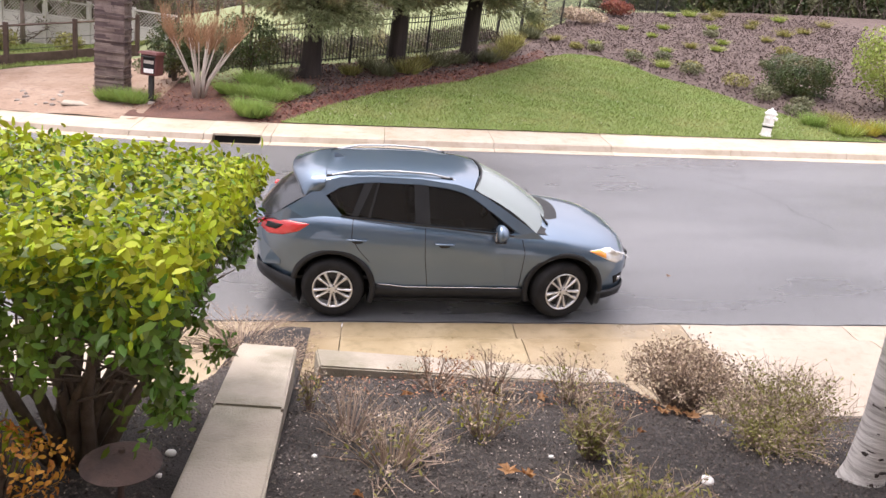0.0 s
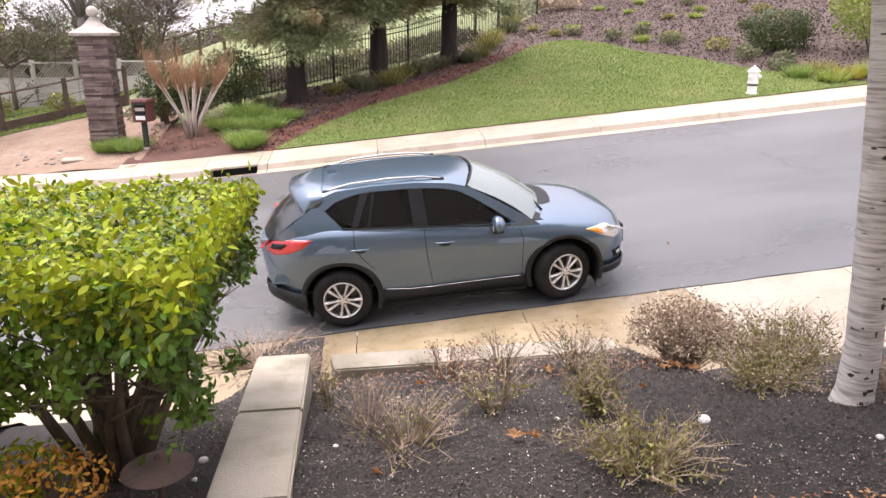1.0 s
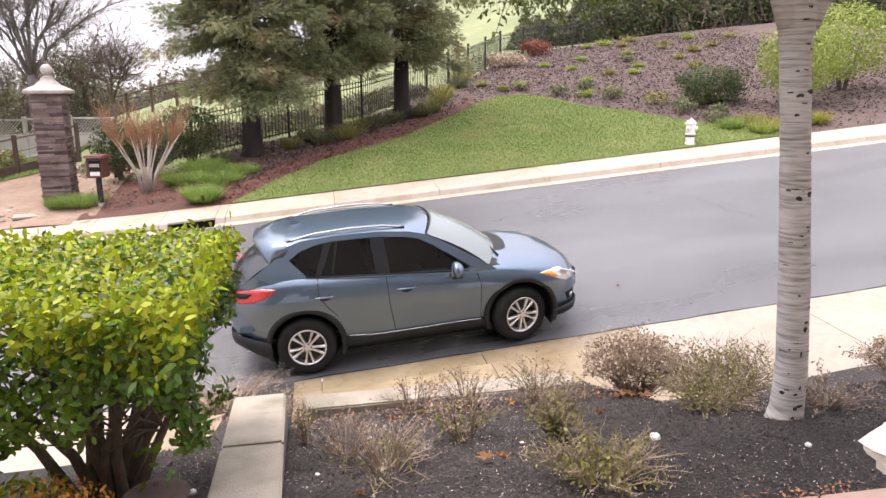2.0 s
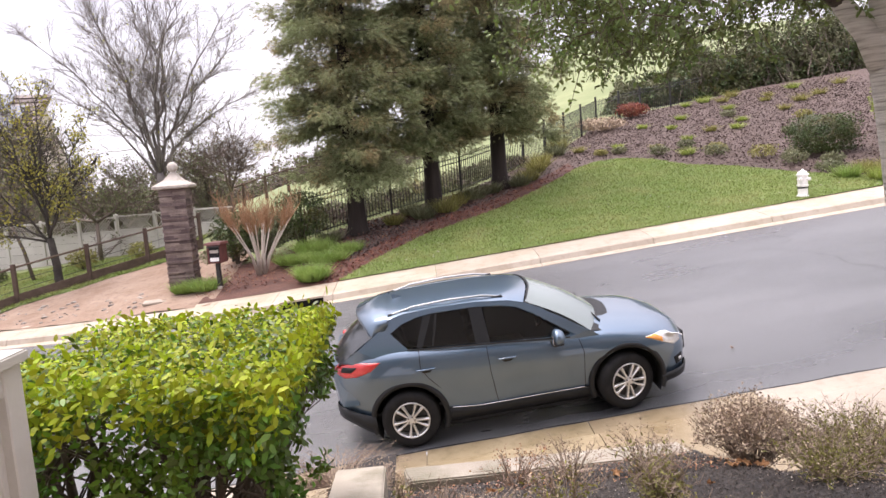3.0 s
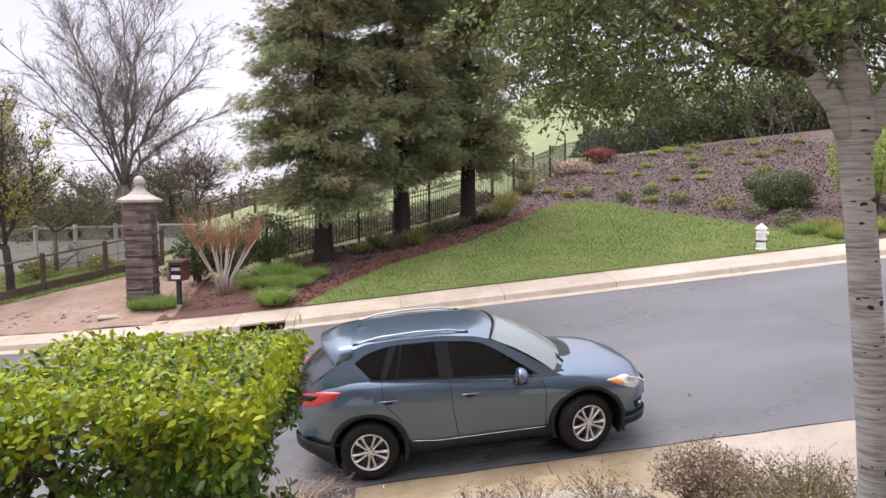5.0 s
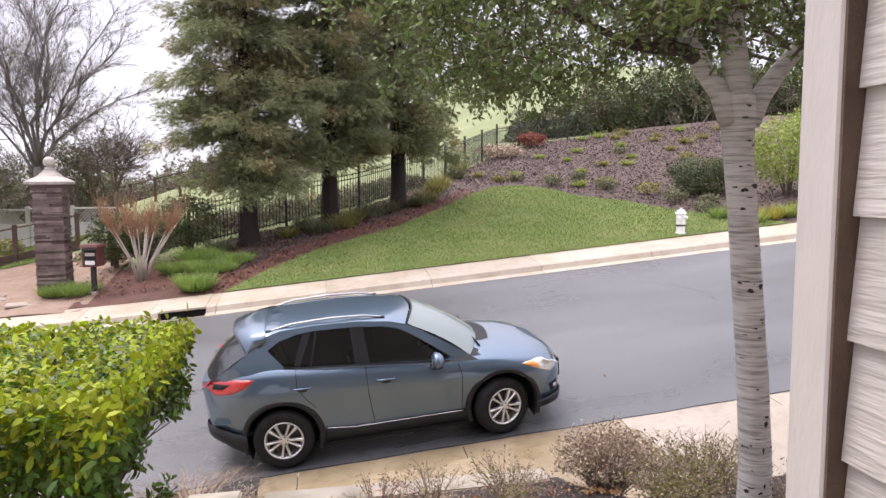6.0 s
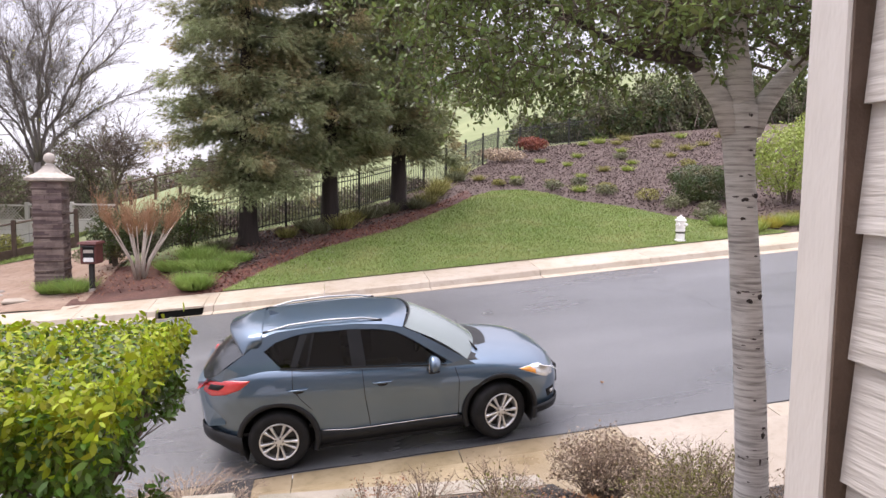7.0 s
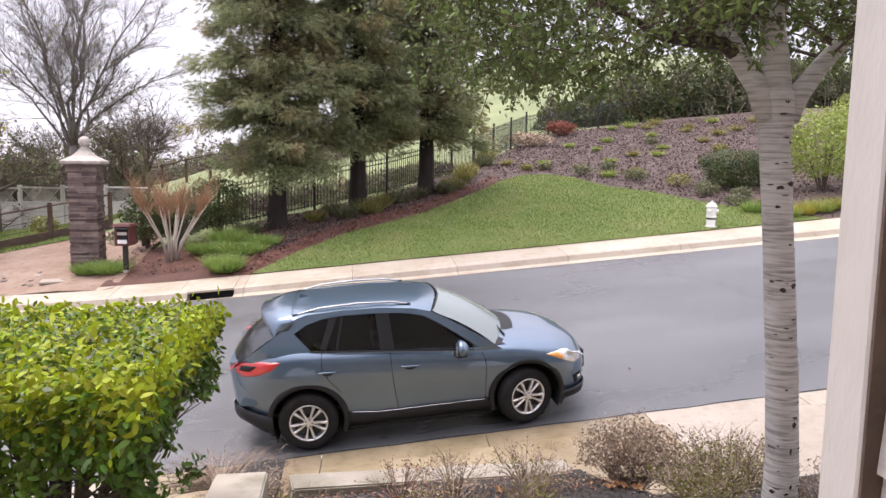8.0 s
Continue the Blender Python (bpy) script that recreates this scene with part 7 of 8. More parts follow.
def thicket(name, x, y, rx, ry, h, n, size, materials, label, seed, category="bush", group="", turn=0.0):
    """A bank of brush with no clear stems: an uneven top, twigs within and leaves thinning at the ends."""
    th = empty(name, x, y, land(x, y) - 0.1, turn, label, category, group)
    r = np.random.default_rng(seed)
    c, s = math.cos(radians(turn)), math.sin(radians(turn))
    P = np.stack([r.uniform(-rx, rx, n), r.uniform(-ry, ry, n), np.zeros(n)], 1)
    P[:, 0] += r.normal(0, rx * 0.08, n)
    rise = np.array([land(x + c * p[0] - s * p[1], y + s * p[0] + c * p[1]) for p in P]) - land(x, y)
    lump = np.array([0.62 + 0.55 * noise.noise(Vector((p[0] * 0.9 + seed * 3.1, p[1] * 0.9, 0))) + 0.3 * noise.noise(Vector((p[0] * 2.6, p[1] * 2.6, seed))) for p in P])
    top = h * lump * (1 - 0.45 * (P[:, 1] / ry) ** 2) * np.clip(1.15 - (P[:, 0] / rx) ** 4 * 0.7, 0.2, 1)
    P[:, 2] = rise + np.maximum(top, 0.1 * h) * r.uniform(0, 1, n) ** 0.55
    v, f = [], []
    rr = random.Random(seed)
    for q in P[: n // 45]:
        d = Vector((rr.gauss(0, 0.35), rr.gauss(0, 0.35), 1)) * h * rr.uniform(0.15, 0.35)
        tube_into(v, f, [(q[0] - d.x, q[1] - d.y, q[2] - d.z), (q[0], q[1], q[2]), (q[0] + d.x * 0.5, q[1] + d.y, q[2] + d.z * 0.6)], [0.012 * h ** 0.5, 0.008 * h ** 0.5, 0.003], 3)
    raw("stem_tangle", v, f, M_BRUSH, th)["kind"] = "stuff"
    pick = np.array([noise.noise(Vector((p[0] * 0.7, p[1] * 0.7, p[2] * 0.9 + seed))) for p in P]) + r.normal(0, 0.12, n) > 0.05
    for mask, m in ((pick, materials[0]), (~pick, materials[1])):
        soup("leafage", leaves(P[mask], r.normal(0, 1, (mask.sum(), 3)) + [0, -0.3, 0.7], size, 0.5, 0.15, r, 0.2), m, th)["kind"] = "stuff"
    return th


for x, y, rx, h, seed in ((15.2, 36.1, 2.6, 2.6, 70), (20.0, 36.6, 3.4, 4.6, 71), (25, 37.2, 3.4, 5.2, 72), (29.5, 37.6, 3.4, 5.4, 73), (34, 38.2, 3.6, 5.4, 74), (39, 38.7, 4.0, 5.6, 75)):
    thicket("hilltop_thicket", x, y, rx, 1.7, h, 17000, 0.21, (M_DULL, M_SHRUB), "dense thicket along the crest of the slope", seed, "bush", "thicket on the crest")
for x, y, rx, seed in ((-5.2, 15.6, 1.9, 169), (-2.6, 17.2, 1.9, 170), (0.6, 19.2, 1.9, 171), (3.4, 21.4, 1.9, 172), (-1.5, 19.6, 2.4, 173), (2.4, 22.4, 2.4, 174)):
    thicket("fence_brush", x, y, rx, 0.8, 0.85, 4200, 0.10, (M_BRUSH, M_DULL), "low grey-brown brush behind the iron fence", seed, "bush", "brush behind the iron fence", 33)


# ---- bare and yellowing trees on the left ----
def limb_tree(name, x, y, h, seed, material, label, levels=5, spread=0.62, trunk=0.22, fork=0.28, leaf=None, n_leaf=0, leaf_size=0.1, lean=(0, 0), twig_r=0.006, up=0.25, kids=(3, 4)):
    """A deciduous tree grown by forking limbs; leaves only on some twigs."""
    z = land(x, y) - 0.1
    th = empty(name, x, y, z, label=label, category="tree")
    rr = random.Random(seed)
    tv, tf, fv, ff = [], [], [], []
    tips = []

    def grow(p, d, L, r, lev):
        e = p + d * L
        mid = p.lerp(e, 0.5) + Vector((rr.uniform(-1, 1), rr.uniform(-1, 1), rr.uniform(-0.5, 1))) * L * 0.06
        big = lev >= levels - 1
        tube_into(tv if big else fv, tf if big else ff, [tuple(p), tuple(mid), tuple(e)], [r, r * 0.85, r * 0.68], 8 if big else (5 if lev > 1 else 3))
        if lev == 0:
            tips.append(e)
            tips.append(mid)
            return
        for j in range(rr.randint(*kids)):
            nd = (d + Vector((rr.gauss(0, spread), rr.gauss(0, spread), rr.gauss(up, spread * 0.6)))).normalized()
            s = rr.uniform(0.35, 1.0) if j else 1.0
            grow(p.lerp(e, s) if lev < levels else e, nd, L * (rr.uniform(0.74, 0.90) if j == 0 else rr.uniform(0.5, 0.84)), max(twig_r, r * rr.uniform(0.5, 0.66)), lev - 1)
    grow(Vector((0, 0, 0)), Vector((lean[0], lean[1], 1)).normalized(), h * fork, trunk, levels)
    raw("trunk", tv, tf, material, th, smooth=True)
    raw("twig_work", fv, ff, material, th)["kind"] = "stuff"
    if leaf:
        r = np.random.default_rng(seed)
        T = np.array([tuple(t) for t in tips])
        P = T[r.integers(0, len(T), n_leaf)] + r.normal(0, 0.14, (n_leaf, 3))
        P = P[P[:, 2] > 0.7]
        soup("leafage", leaves(P, r.normal(0, 1, (len(P), 3)), leaf_size, 0.5, 0.1, r, 0.5), leaf, th)["kind"] = "stuff"
    return th


def fan_tree(name, x, y, label, trunk_top, trunk_r, limbs, seed, material, sec=16, ter=8, fine=5, twig_r=0.006, leaf=None, n_leaf=0, leaf_size=0.1, leaf_spread=0.14):
    """A tree whose main limbs curve up and out to the given ends, each feathered with three orders of twigs."""
    th = empty(name, x, y, land(x, y) - 0.1, label=label, category="tree")
    rr = random.Random(seed)
    v, f, tv, tf, tips = [], [], [], [], []
    top = Vector(trunk_top)
    tube_into(v, f, [(0, 0, 0), (0.0, 0, 0.15), tuple(top * 0.5 + Vector((0.04, 0, 0))), tuple(top)], [trunk_r * 1.5, trunk_r * 1.1, trunk_r, trunk_r * 0.85], 10)

    def wander(k):
        return Vector((rr.gauss(0, 1), rr.gauss(0, 1), rr.gauss(0, 0.7))) * k

    for fx, fy, fz in limbs:
        e = Vector((fx, fy, fz))
        s0 = top * rr.uniform(0.82, 1.0)
        L = (e - s0).length
        ctl = s0.lerp(e, 0.45) + Vector((-(e.x - s0.x) * 0.16, -(e.y - s0.y) * 0.16, 0.10 * L)) + wander(0.03 * L)
        path = []
        for i in range(11):
            t = i / 10
            path.append(s0 * (1 - t) ** 2 + ctl * 2 * t * (1 - t) + e * t * t + (wander(0.012 * L) if 0 < i < 10 else Vector()))
        r0 = trunk_r * rr.uniform(0.32, 0.5)
        tube_into(v, f, [tuple(p) for p in path], [r0 + (0.012 - r0) * (i / 10) ** 0.7 for i in range(11)], 7)
        for _ in range(sec):
            t = rr.uniform(0.18, 1.0)
            i = min(9, int(t * 10))
            p = path[i].lerp(path[i + 1], t * 10 - i)
            tan = (path[i + 1] - path[i]).normalized()
            d = (tan + wander(0.58) + Vector((0, 0, 0.10))).normalized()
            l2 = L * rr.uniform(0.14, 0.30) * (1.15 - 0.55 * t)
            q = p + d * l2
            m = p.lerp(q, 0.5) + wander(0.06 * l2)
            tube_into(tv, tf, [tuple(p), tuple(m), tuple(q)], [max(twig_r * 1.6, r0 * 0.32 * (1.1 - t)), twig_r * 1.5, twig_r], 4)
            for _ in range(ter):
                c = p.lerp(m, rr.random() * 2) if rr.random() < 0.35 else m.lerp(q, rr.random())
                d3 = (d + wander(0.5) + Vector((0, 0, 0.1))).normalized()
                g = c + d3 * l2 * rr.uniform(0.25, 0.55)
                tube_into(tv, tf, [tuple(c), tuple(c.lerp(g, 0.5) + wander(0.03 * l2)), tuple(g)], [twig_r, twig_r * 0.8, twig_r * 0.6], 3)
                tips.append(g)
                for _ in range(fine):
                    h0 = c.lerp(g, rr.uniform(0.2, 1.0))
                    h1 = h0 + (d3 + wander(0.6)).normalized() * l2 * rr.uniform(0.10, 0.26)
                    tube_into(tv, tf, [tuple(h0), tuple(h1)], [twig_r * 0.6, twig_r * 0.35], 3)
                    tips.append(h1)
    raw("trunk", v, f, material, th, smooth=True)
    raw("twig_work", tv, tf, material, th)["kind"] = "stuff"
    if leaf:
        r = np.random.default_rng(seed)
        T = np.array([tuple(t) for t in tips])
        # leaves hold on in patches
        keep = np.array([noise.noise(Vector(t) * 0.8 + Vector((seed, 0, 0))) for t in tips]) > -0.05
        T = T[keep]
        P = T[r.integers(0, len(T), n_leaf)] + r.normal(0, leaf_spread, (n_leaf, 3))
        P = P[P[:, 2] > 0.7]
        soup("leafage", leaves(P, r.normal(0, 1, (len(P), 3)), leaf_size, 0.5, 0.1, r, 0.5), leaf, th)["kind"] = "stuff"
    return th


fan_tree("bare_tree", -10.38, 21.62, "tall leafless grey tree behind the fence", (0.1, 0, 3.1), 0.19,
         [(-4.3, 0.5, 7.0), (-3.9, -1.6, 8.6), (-3.0, 1.8, 10.0), (-2.0, -1.2, 10.8), (-1.0, 1.2, 11.3), (0.2, -0.8, 11.5), (1.3, 1.0, 11.2), (2.2, -1.4, 10.4), (3.1, 0.8, 9.4), (3.8, -0.6, 8.0), (3.9, 1.2, 6.2), (0.2, 3.6, 9.2), (-0.4, -3.4, 8.6)],
         31, M_GREYTREE, sec=38, ter=7, fine=4, twig_r=0.0062, leaf=M_YELLEAF, n_leaf=500, leaf_size=0.09)
fan_tree("yellow_tree", -11.5, 14.75, "dark-trunked tree with sparse yellowing leaves", (-0.1, 0, 1.75), 0.125,
         [(-4.3, -0.4, 2.0), (-3.6, 0.4, 2.9), (-2.7, 0.3, 7.4), (-1.8, -0.7, 6.6), (-0.9, 0.8, 6.3), (0.3, -0.6, 6.0), (1.2, 0.5, 5.2), (1.8, -0.4, 3.9), (-2.6, -1.0, 4.4), (-0.6, 1.6, 4.6)],
         33, M_DARKTREE, sec=22, ter=7, fine=3, twig_r=0.0065, leaf=M_YELLEAF, n_leaf=4600, leaf_size=0.09, leaf_spread=0.10)
limb_tree("leaning_tree", -13.6, 17.2, 9.0, 35, M_BRUSH, "brown leaning tree with few leaves", 6, 0.6, 0.07, 0.25, M_DULL, 1800, 0.12, lean=(-0.25, 0), twig_r=0.008, up=0.15)
limb_tree("brush_tree", -7.9, 23.2, 6.6, 36, M_BRUSH, "dense leafless brown thicket", 6, 0.7, 0.09, 0.22, None, 0, twig_r=0.008, up=0.1, kids=(3, 4))
limb_tree("brush_tree", -12.6, 20.4, 7.6, 37, M_BRUSH, "dense leafless brown thicket", 6, 0.7, 0.10, 0.22, M_DULL, 2500, 0.12, twig_r=0.008, up=0.1, kids=(3, 4))
limb_tree("brush_tree", -10.2, 27.5, 7.5, 38, M_BRUSH, "dense leafless brown thicket", 6, 0.7, 0.10, 0.22, M_DULL, 2000, 0.12, twig_r=0.01, up=0.1, kids=(3, 4))
limb_tree("brush_tree", -19.5, 27.5, 5.8, 39, M_BRUSH, "dense leafless brown thicket", 6, 0.7, 0.10, 0.22, M_DULL, 2000, 0.12, twig_r=0.01, up=0.1, kids=(3, 4))
limb_tree("brush_tree", -11.9, 22.8, 7.5, 140, M_BRUSH, "dense leafless brown thicket", 6, 0.7, 0.10, 0.2, M_DULL, 1500, 0.1, twig_r=0.009, up=0.1, kids=(3, 4))
limb_tree("brush_tree", -13.8, 24.2, 7.0, 141, M_BRUSH, "dense leafless brown thicket", 6, 0.7, 0.10, 0.2, M_DULL, 1500, 0.1, twig_r=0.009, up=0.1, kids=(3, 4))
limb_tree("small_white_tree", -22.9, 16.4, 2.9, 41, M_CANE, "small leafless pale tree in the front bed", 4, 0.6, 0.05, 0.26, None, 0, twig_r=0.008, up=0.2)
for x, y, rx, h, seed in ((-24, 60, 8, 7, 81), (-14, 64, 8, 6, 82), (-4, 66, 8, 6.5, 83), (-36, 62, 9, 8, 84), (-52, 66, 11, 9, 85), (-70, 70, 13, 9, 86)):
    thicket("distant_trees", x, y, rx, 3, h, 6500, 0.45, (M_DULL, M_BRUSH), "hazy grey-green trees beyond the gardens", seed, "tree", "distant trees")
for x, y, rx, h, seed in ((-15.5, 26.0, 2.4, 4.2, 180), (-12.2, 26.2, 2.2, 4.6, 181), (-10.6, 27.0, 1.6, 3.4, 182), (-17.8, 25.8, 2.0, 3.8, 183), (-4.6, 33.5, 2.2, 2.4, 184)):
    thicket("brush_bank", x, y, rx, 1.2, h, 9000, 0.10, (M_BRUSH, M_DULL), "brown and olive winter brush behind the board fence", seed, "bush", "brush behind the board fence")
for x, y, rx, h, seed in ((-10.0, 43.0, 4.0, 4.6, 190), (-4.0, 46.0, 4.0, 4.2, 191), (2.5, 49.0, 4.0, 4.0, 192), (-17.0, 44.0, 4.5, 5.5, 193)):
    thicket("field_brush", x, y, rx, 2.0, h, 9000, 0.2, (M_BRUSH, M_DULL), "brown winter brush at the edge of the field", seed, "bush", "brush at the field's edge")
th = limb_tree("eucalyptus_tree", -46, 38, 27, 43, M_GREYTREE, "tall dark open-crowned tree behind the house", 6, 0.36, 0.3, 0.19, M_DULL, 6500, 0.38, up=0.4, twig_r=0.02)
G2 = "shrubs before the neighbour's house"
for x, y, rx, h, m, seed in ((-19.6, 13.5, 0.65, 0.95, M_OLIVE, 91), (-18.2, 14.4, 0.5, 0.65, M_DULL, 92), (-18.8, 17.4, 0.7, 0.6, M_LIME, 93), (-20.9, 20.5, 0.8, 1.1, M_OLIVE, 94), (-21.0, 13.9, 0.6, 0.6, M_DULL, 95), (-18.3, 13.4, 0.6, 0.5, M_DULL, 96), (-17.2, 14.4, 0.5, 0.45, M_SHRUB, 97), (-14.2, 12.6, 0.55, 0.75, M_DULL, 98), (-12.2, 18.0, 0.55, 0.8, M_OLIVE, 99), (-9.9, 17.6, 0.5, 0.7, M_OLIVE, 100), (-15.6, 18.2, 0.5, 0.6, M_DULL, 101), (-14.6, 12.0, 0.5, 0.3, M_CLUMP, 102)):
    bush("garden_shrub", x, y, land(x, y), rx, rx, h, 900, 0.1, m, "rounded garden shrub in the neighbour's bed", seed, "shrub", G2)


def white_car():
    """Front half of the neighbour's car standing on the drive; the rest is hidden from the street."""
    th = empty("white_car", -26.9, 18.3, land(-25.3, 17.5) + 0.03, 14, "white car parked on the neighbour's drive", "car")
    th.scale = (1.1, 1.1, 1.16)
    bm = bmesh.new()
    rows = []
    hw = curve([(-3.2, 0.7), (-2.9, 0.86), (0.0, 0.9), (0.9, 0.88), (1.2, 0.7), (1.28, 0.5)])
    zt = curve([(-3.2, 0.9), (-2.9, 1.0), (-1.0, 1.0), (0.2, 0.98), (0.9, 0.86), (1.2, 0.72), (1.28, 0.6)])
    for x in steps(-3.2, 1.28, 24):
        h, z = hw(x), zt(x)
        half = [(h - 0.1, 0.22), (h - 0.02, 0.35), (h, 0.6), (h - 0.03, z - 0.12), (h - 0.12, z), (h * 0.5, z + 0.05), (0, z + 0.06)]
        rows.append([(x, -y, q) for y, q in half] + [(x, y, q) for y, q in half[-2::-1]])
    vs, _ = grid(bm, rows)
    bm.faces.new(vs[0])
    bm.faces.new(vs[-1][::-1])
    bmesh.ops.recalc_face_normals(bm, faces=bm.faces)
    body = part("body", bm, M_WHITE, th, smooth=True)
    carve(body, [part("cutter", cyl_y(x, 0.33, 0.38, y0, y1), M_CLAD, th) for x in (0.35, -2.35) for y0, y1 in ((-1.2, -0.6), (0.6, 1.2))])
    body.data.materials.clear()
    body.data.materials.append(M_WHITE)
    bm = bmesh.new()
    rows = []
    zr = curve([(-2.9, 1.0), (-2.4, 1.3), (-1.6, 1.45), (-0.7, 1.42), (0.1, 1.05)])
    for x in steps(-2.9, 0.1, 14):
        z = zr(x)
        k = 0.8 - 0.18 * (z - 1.0) / 0.45
        rows.append([(x, -0.82, 0.98), (x, -k, z - 0.05), (x, -k * 0.7, z), (x, 0, z + 0.03), (x, k * 0.7, z), (x, k, z - 0.05), (x, 0.82, 0.98)])
    grid(bm, rows)
    bmesh.ops.recalc_face_normals(bm, faces=bm.faces)
    part("cabin_glass", bm, M_DARKGLASS, th, smooth=True)
    bm = bmesh.new()
    grid(bm, [[(a + 0.0, b * 0.98, c + 0.012) for a, b, c in r[2:5]] for r in rows[3:11]])
    part("roof", bm, M_WHITE, th, smooth=True)
    for x in (0.35, -2.35):
        for y in (-0.9, 0.9):
            wv = new("wheel")
            wv.parent = th
            wv.matrix_basis = pose(x, y, 0.33, 0, 0, 0 if y < 0 else 180)
            part("tyre", cyl_y(0, 0, 0.33, 0.0, 0.2, 24), M_TYRE, wv)
            part("rim", cyl_y(0, 0, 0.22, -0.012, 0.02, 20), M_TYRE, wv)
            for q in range(5):
                a = q * 2 * math.pi / 5
                tube("spoke", [(0, -0.015, 0), (0.21 * math.cos(a), -0.015, 0.21 * math.sin(a))], 0.018, M_RIM, wv, 4)
    part("door_mirror", boxed(-0.35, -0.2, -1.02, -0.86, 0.98, 1.1, 0.03), M_WHITE, th)
    part("head_lamp", boxed(0.85, 1.1, -0.84, -0.6, 0.66, 0.78, 0.03), M_LAMP, th)


white_car()
tagged(sheet("driveway", steps(-34, -20.6, 20), lambda x: far_edge(x) + 1.1, lambda x: 20.0, 10, land, M_ASPHALT, "grey drive before the neighbour's garage", "drive", lift=0.05), "", "")
rr = random.Random(77)
for i in range(60):
    x = rr.uniform(-12.6, -7.4)
    y = far_edge(x) + 1.2 + rr.uniform(0, 1.6) + 0.15 * rr.random()
    bm = bmesh.new()
    bmesh.ops.create_icosphere(bm, subdivisions=1, radius=rr.uniform(0.03, 0.1))
    for q in bm.verts:
        q.co *= rr.uniform(0.75, 1.2)
        q.co.z *= 0.6
    tagged(part("stone", bm, M_GRAVEL), "grey-brown loose stone at the edge of the earth drive", "stone", "stones on the drive").matrix_basis = pose(x, y, land(x, y) + 0.03, 0, 0, rr.uniform(0, 360))
bm = boxed(-0.32, 0.32, -0.28, 0.28, -0.03, 0.03, 0.012)
tagged(part("flagstone", bm, M_CONC), "flat pale stone beside the gate pillar", "stone").matrix_basis = pose(-7.0, 10.75, land(-7, 10.75) + 0.02, 0, 0, 15)


# ---- the near bed: dry shrubs, litter and small things ----
def dry_bush(name, x, y, rad, h, n, seed, label, wood=None, heads=None, n_heads=0, head_size=0.02, spread=1.0, green=None, n_green=0):
    """A winter-bare shrub of many fine forking twigs, with seed heads or a few leaves left on."""
    z = near_z(x, y) - 0.03
    th = empty(name, x, y, z, label=label, category="shrub", group="dry shrubs in the mulch bed")
    rr = random.Random(seed)
    v, f = [], []
    tips = []
    for _ in range(n):
        a = rr.uniform(0, 6.28)
        t = rr.random() ** 0.6 * spread
        L = h * rr.uniform(0.6, 1.12)
        b = Vector((0.12 * rad * math.cos(a), 0.12 * rad * math.sin(a), 0))
        m = b + Vector((rad * t * 0.5 * math.cos(a), rad * t * 0.5 * math.sin(a), L * 0.55))
        e = b + Vector((rad * t * math.cos(a + rr.uniform(-0.3, 0.3)), rad * t * math.sin(a + rr.uniform(-0.3, 0.3)), L * (1 - 0.35 * t * t)))
        tube_into(v, f, [tuple(b), tuple(m), tuple(e)], [0.0045, 0.003, 0.0012], 3)
        tips += [e, m.lerp(e, 0.6)]
        for _ in range(4):
            c = m.lerp(e, rr.random())
            g = c + Vector((rr.uniform(-1, 1), rr.uniform(-1, 1), rr.uniform(0.1, 1.2))) * h * 0.17
            tube_into(v, f, [tuple(c), tuple(g)], [0.002, 0.0009], 3)
            tips.append(g)
    raw("twig_work", v, f, wood or M_DRY, th)["kind"] = "stuff"
    r = np.random.default_rng(seed)
    T = np.array([tuple(t) for t in tips])
    if n_heads:
        P = T[r.integers(0, len(T), n_heads)] + r.normal(0, 0.014, (n_heads, 3))
        soup("seed_fluff", leaves(P, r.normal(0, 1, (n_heads, 3)), head_size, 0.6, 0.2, r), heads or M_DRYLEAF, th)["kind"] = "stuff"
    if n_green:
        P = T[r.integers(0, len(T), n_green)] * r.uniform(0.45, 1.0, (n_green, 1)) + r.normal(0, 0.012, (n_green, 3))
        soup("leafage", leaves(P, r.normal(0, 1, (n_green, 3)), 0.03, 0.35, 0.1, r), green, th)["kind"] = "stuff"
    return th


dry_bush("dry_shrub", 0.45, -5.0, 0.33, 0.28, 68, 201, "sprawling greyish leafless shrub in dark mulch", n_heads=350, head_size=0.011, green=M_OLIVE, n_green=180)
dry_bush("dry_shrub", 0.25, -4.55, 0.28, 0.27, 43, 202, "thin tan leafless shrub in dark mulch", n_heads=200, head_size=0.011)
dry_bush("dry_shrub", 0.97, -4.45, 0.27, 0.31, 37, 203, "thin bare shrub with a few yellow leaves", n_heads=200, green=M_YELLEAF, n_green=220)
dry_bush("green_shrub", 1.47, -4.68, 0.19, 0.36, 68, 204, "upright olive-green shrub with narrow leaves", green=M_OLIVE, n_green=800, wood=M_DRY)
dry_bush("dry_shrub", 1.43, -5.42, 0.36, 0.28, 80, 205, "low half-dry shrub with olive leaves", n_heads=200, head_size=0.011, green=M_OLIVE, n_green=1300)
dry_bush("dry_shrub", 2.55, -3.45, 0.36, 0.55, 240, 206, "rounded dry beige shrub full of seed heads", n_heads=5200, head_size=0.022, spread=1.05)
dry_bush("green_shrub", 3.38, -3.4, 0.50, 0.62, 176, 207, "yellow-green half-bare shrub beside the birch", n_heads=150, green=M_OLIVE, n_green=4200, wood=M_DRY)
dry_bush("dry_shrub", 2.62, -4.35, 0.41, 0.27, 93, 208, "sprawling grey-green shrub at the foot of the birch", n_heads=900, head_size=0.016, green=M_OLIVE, n_green=1300)
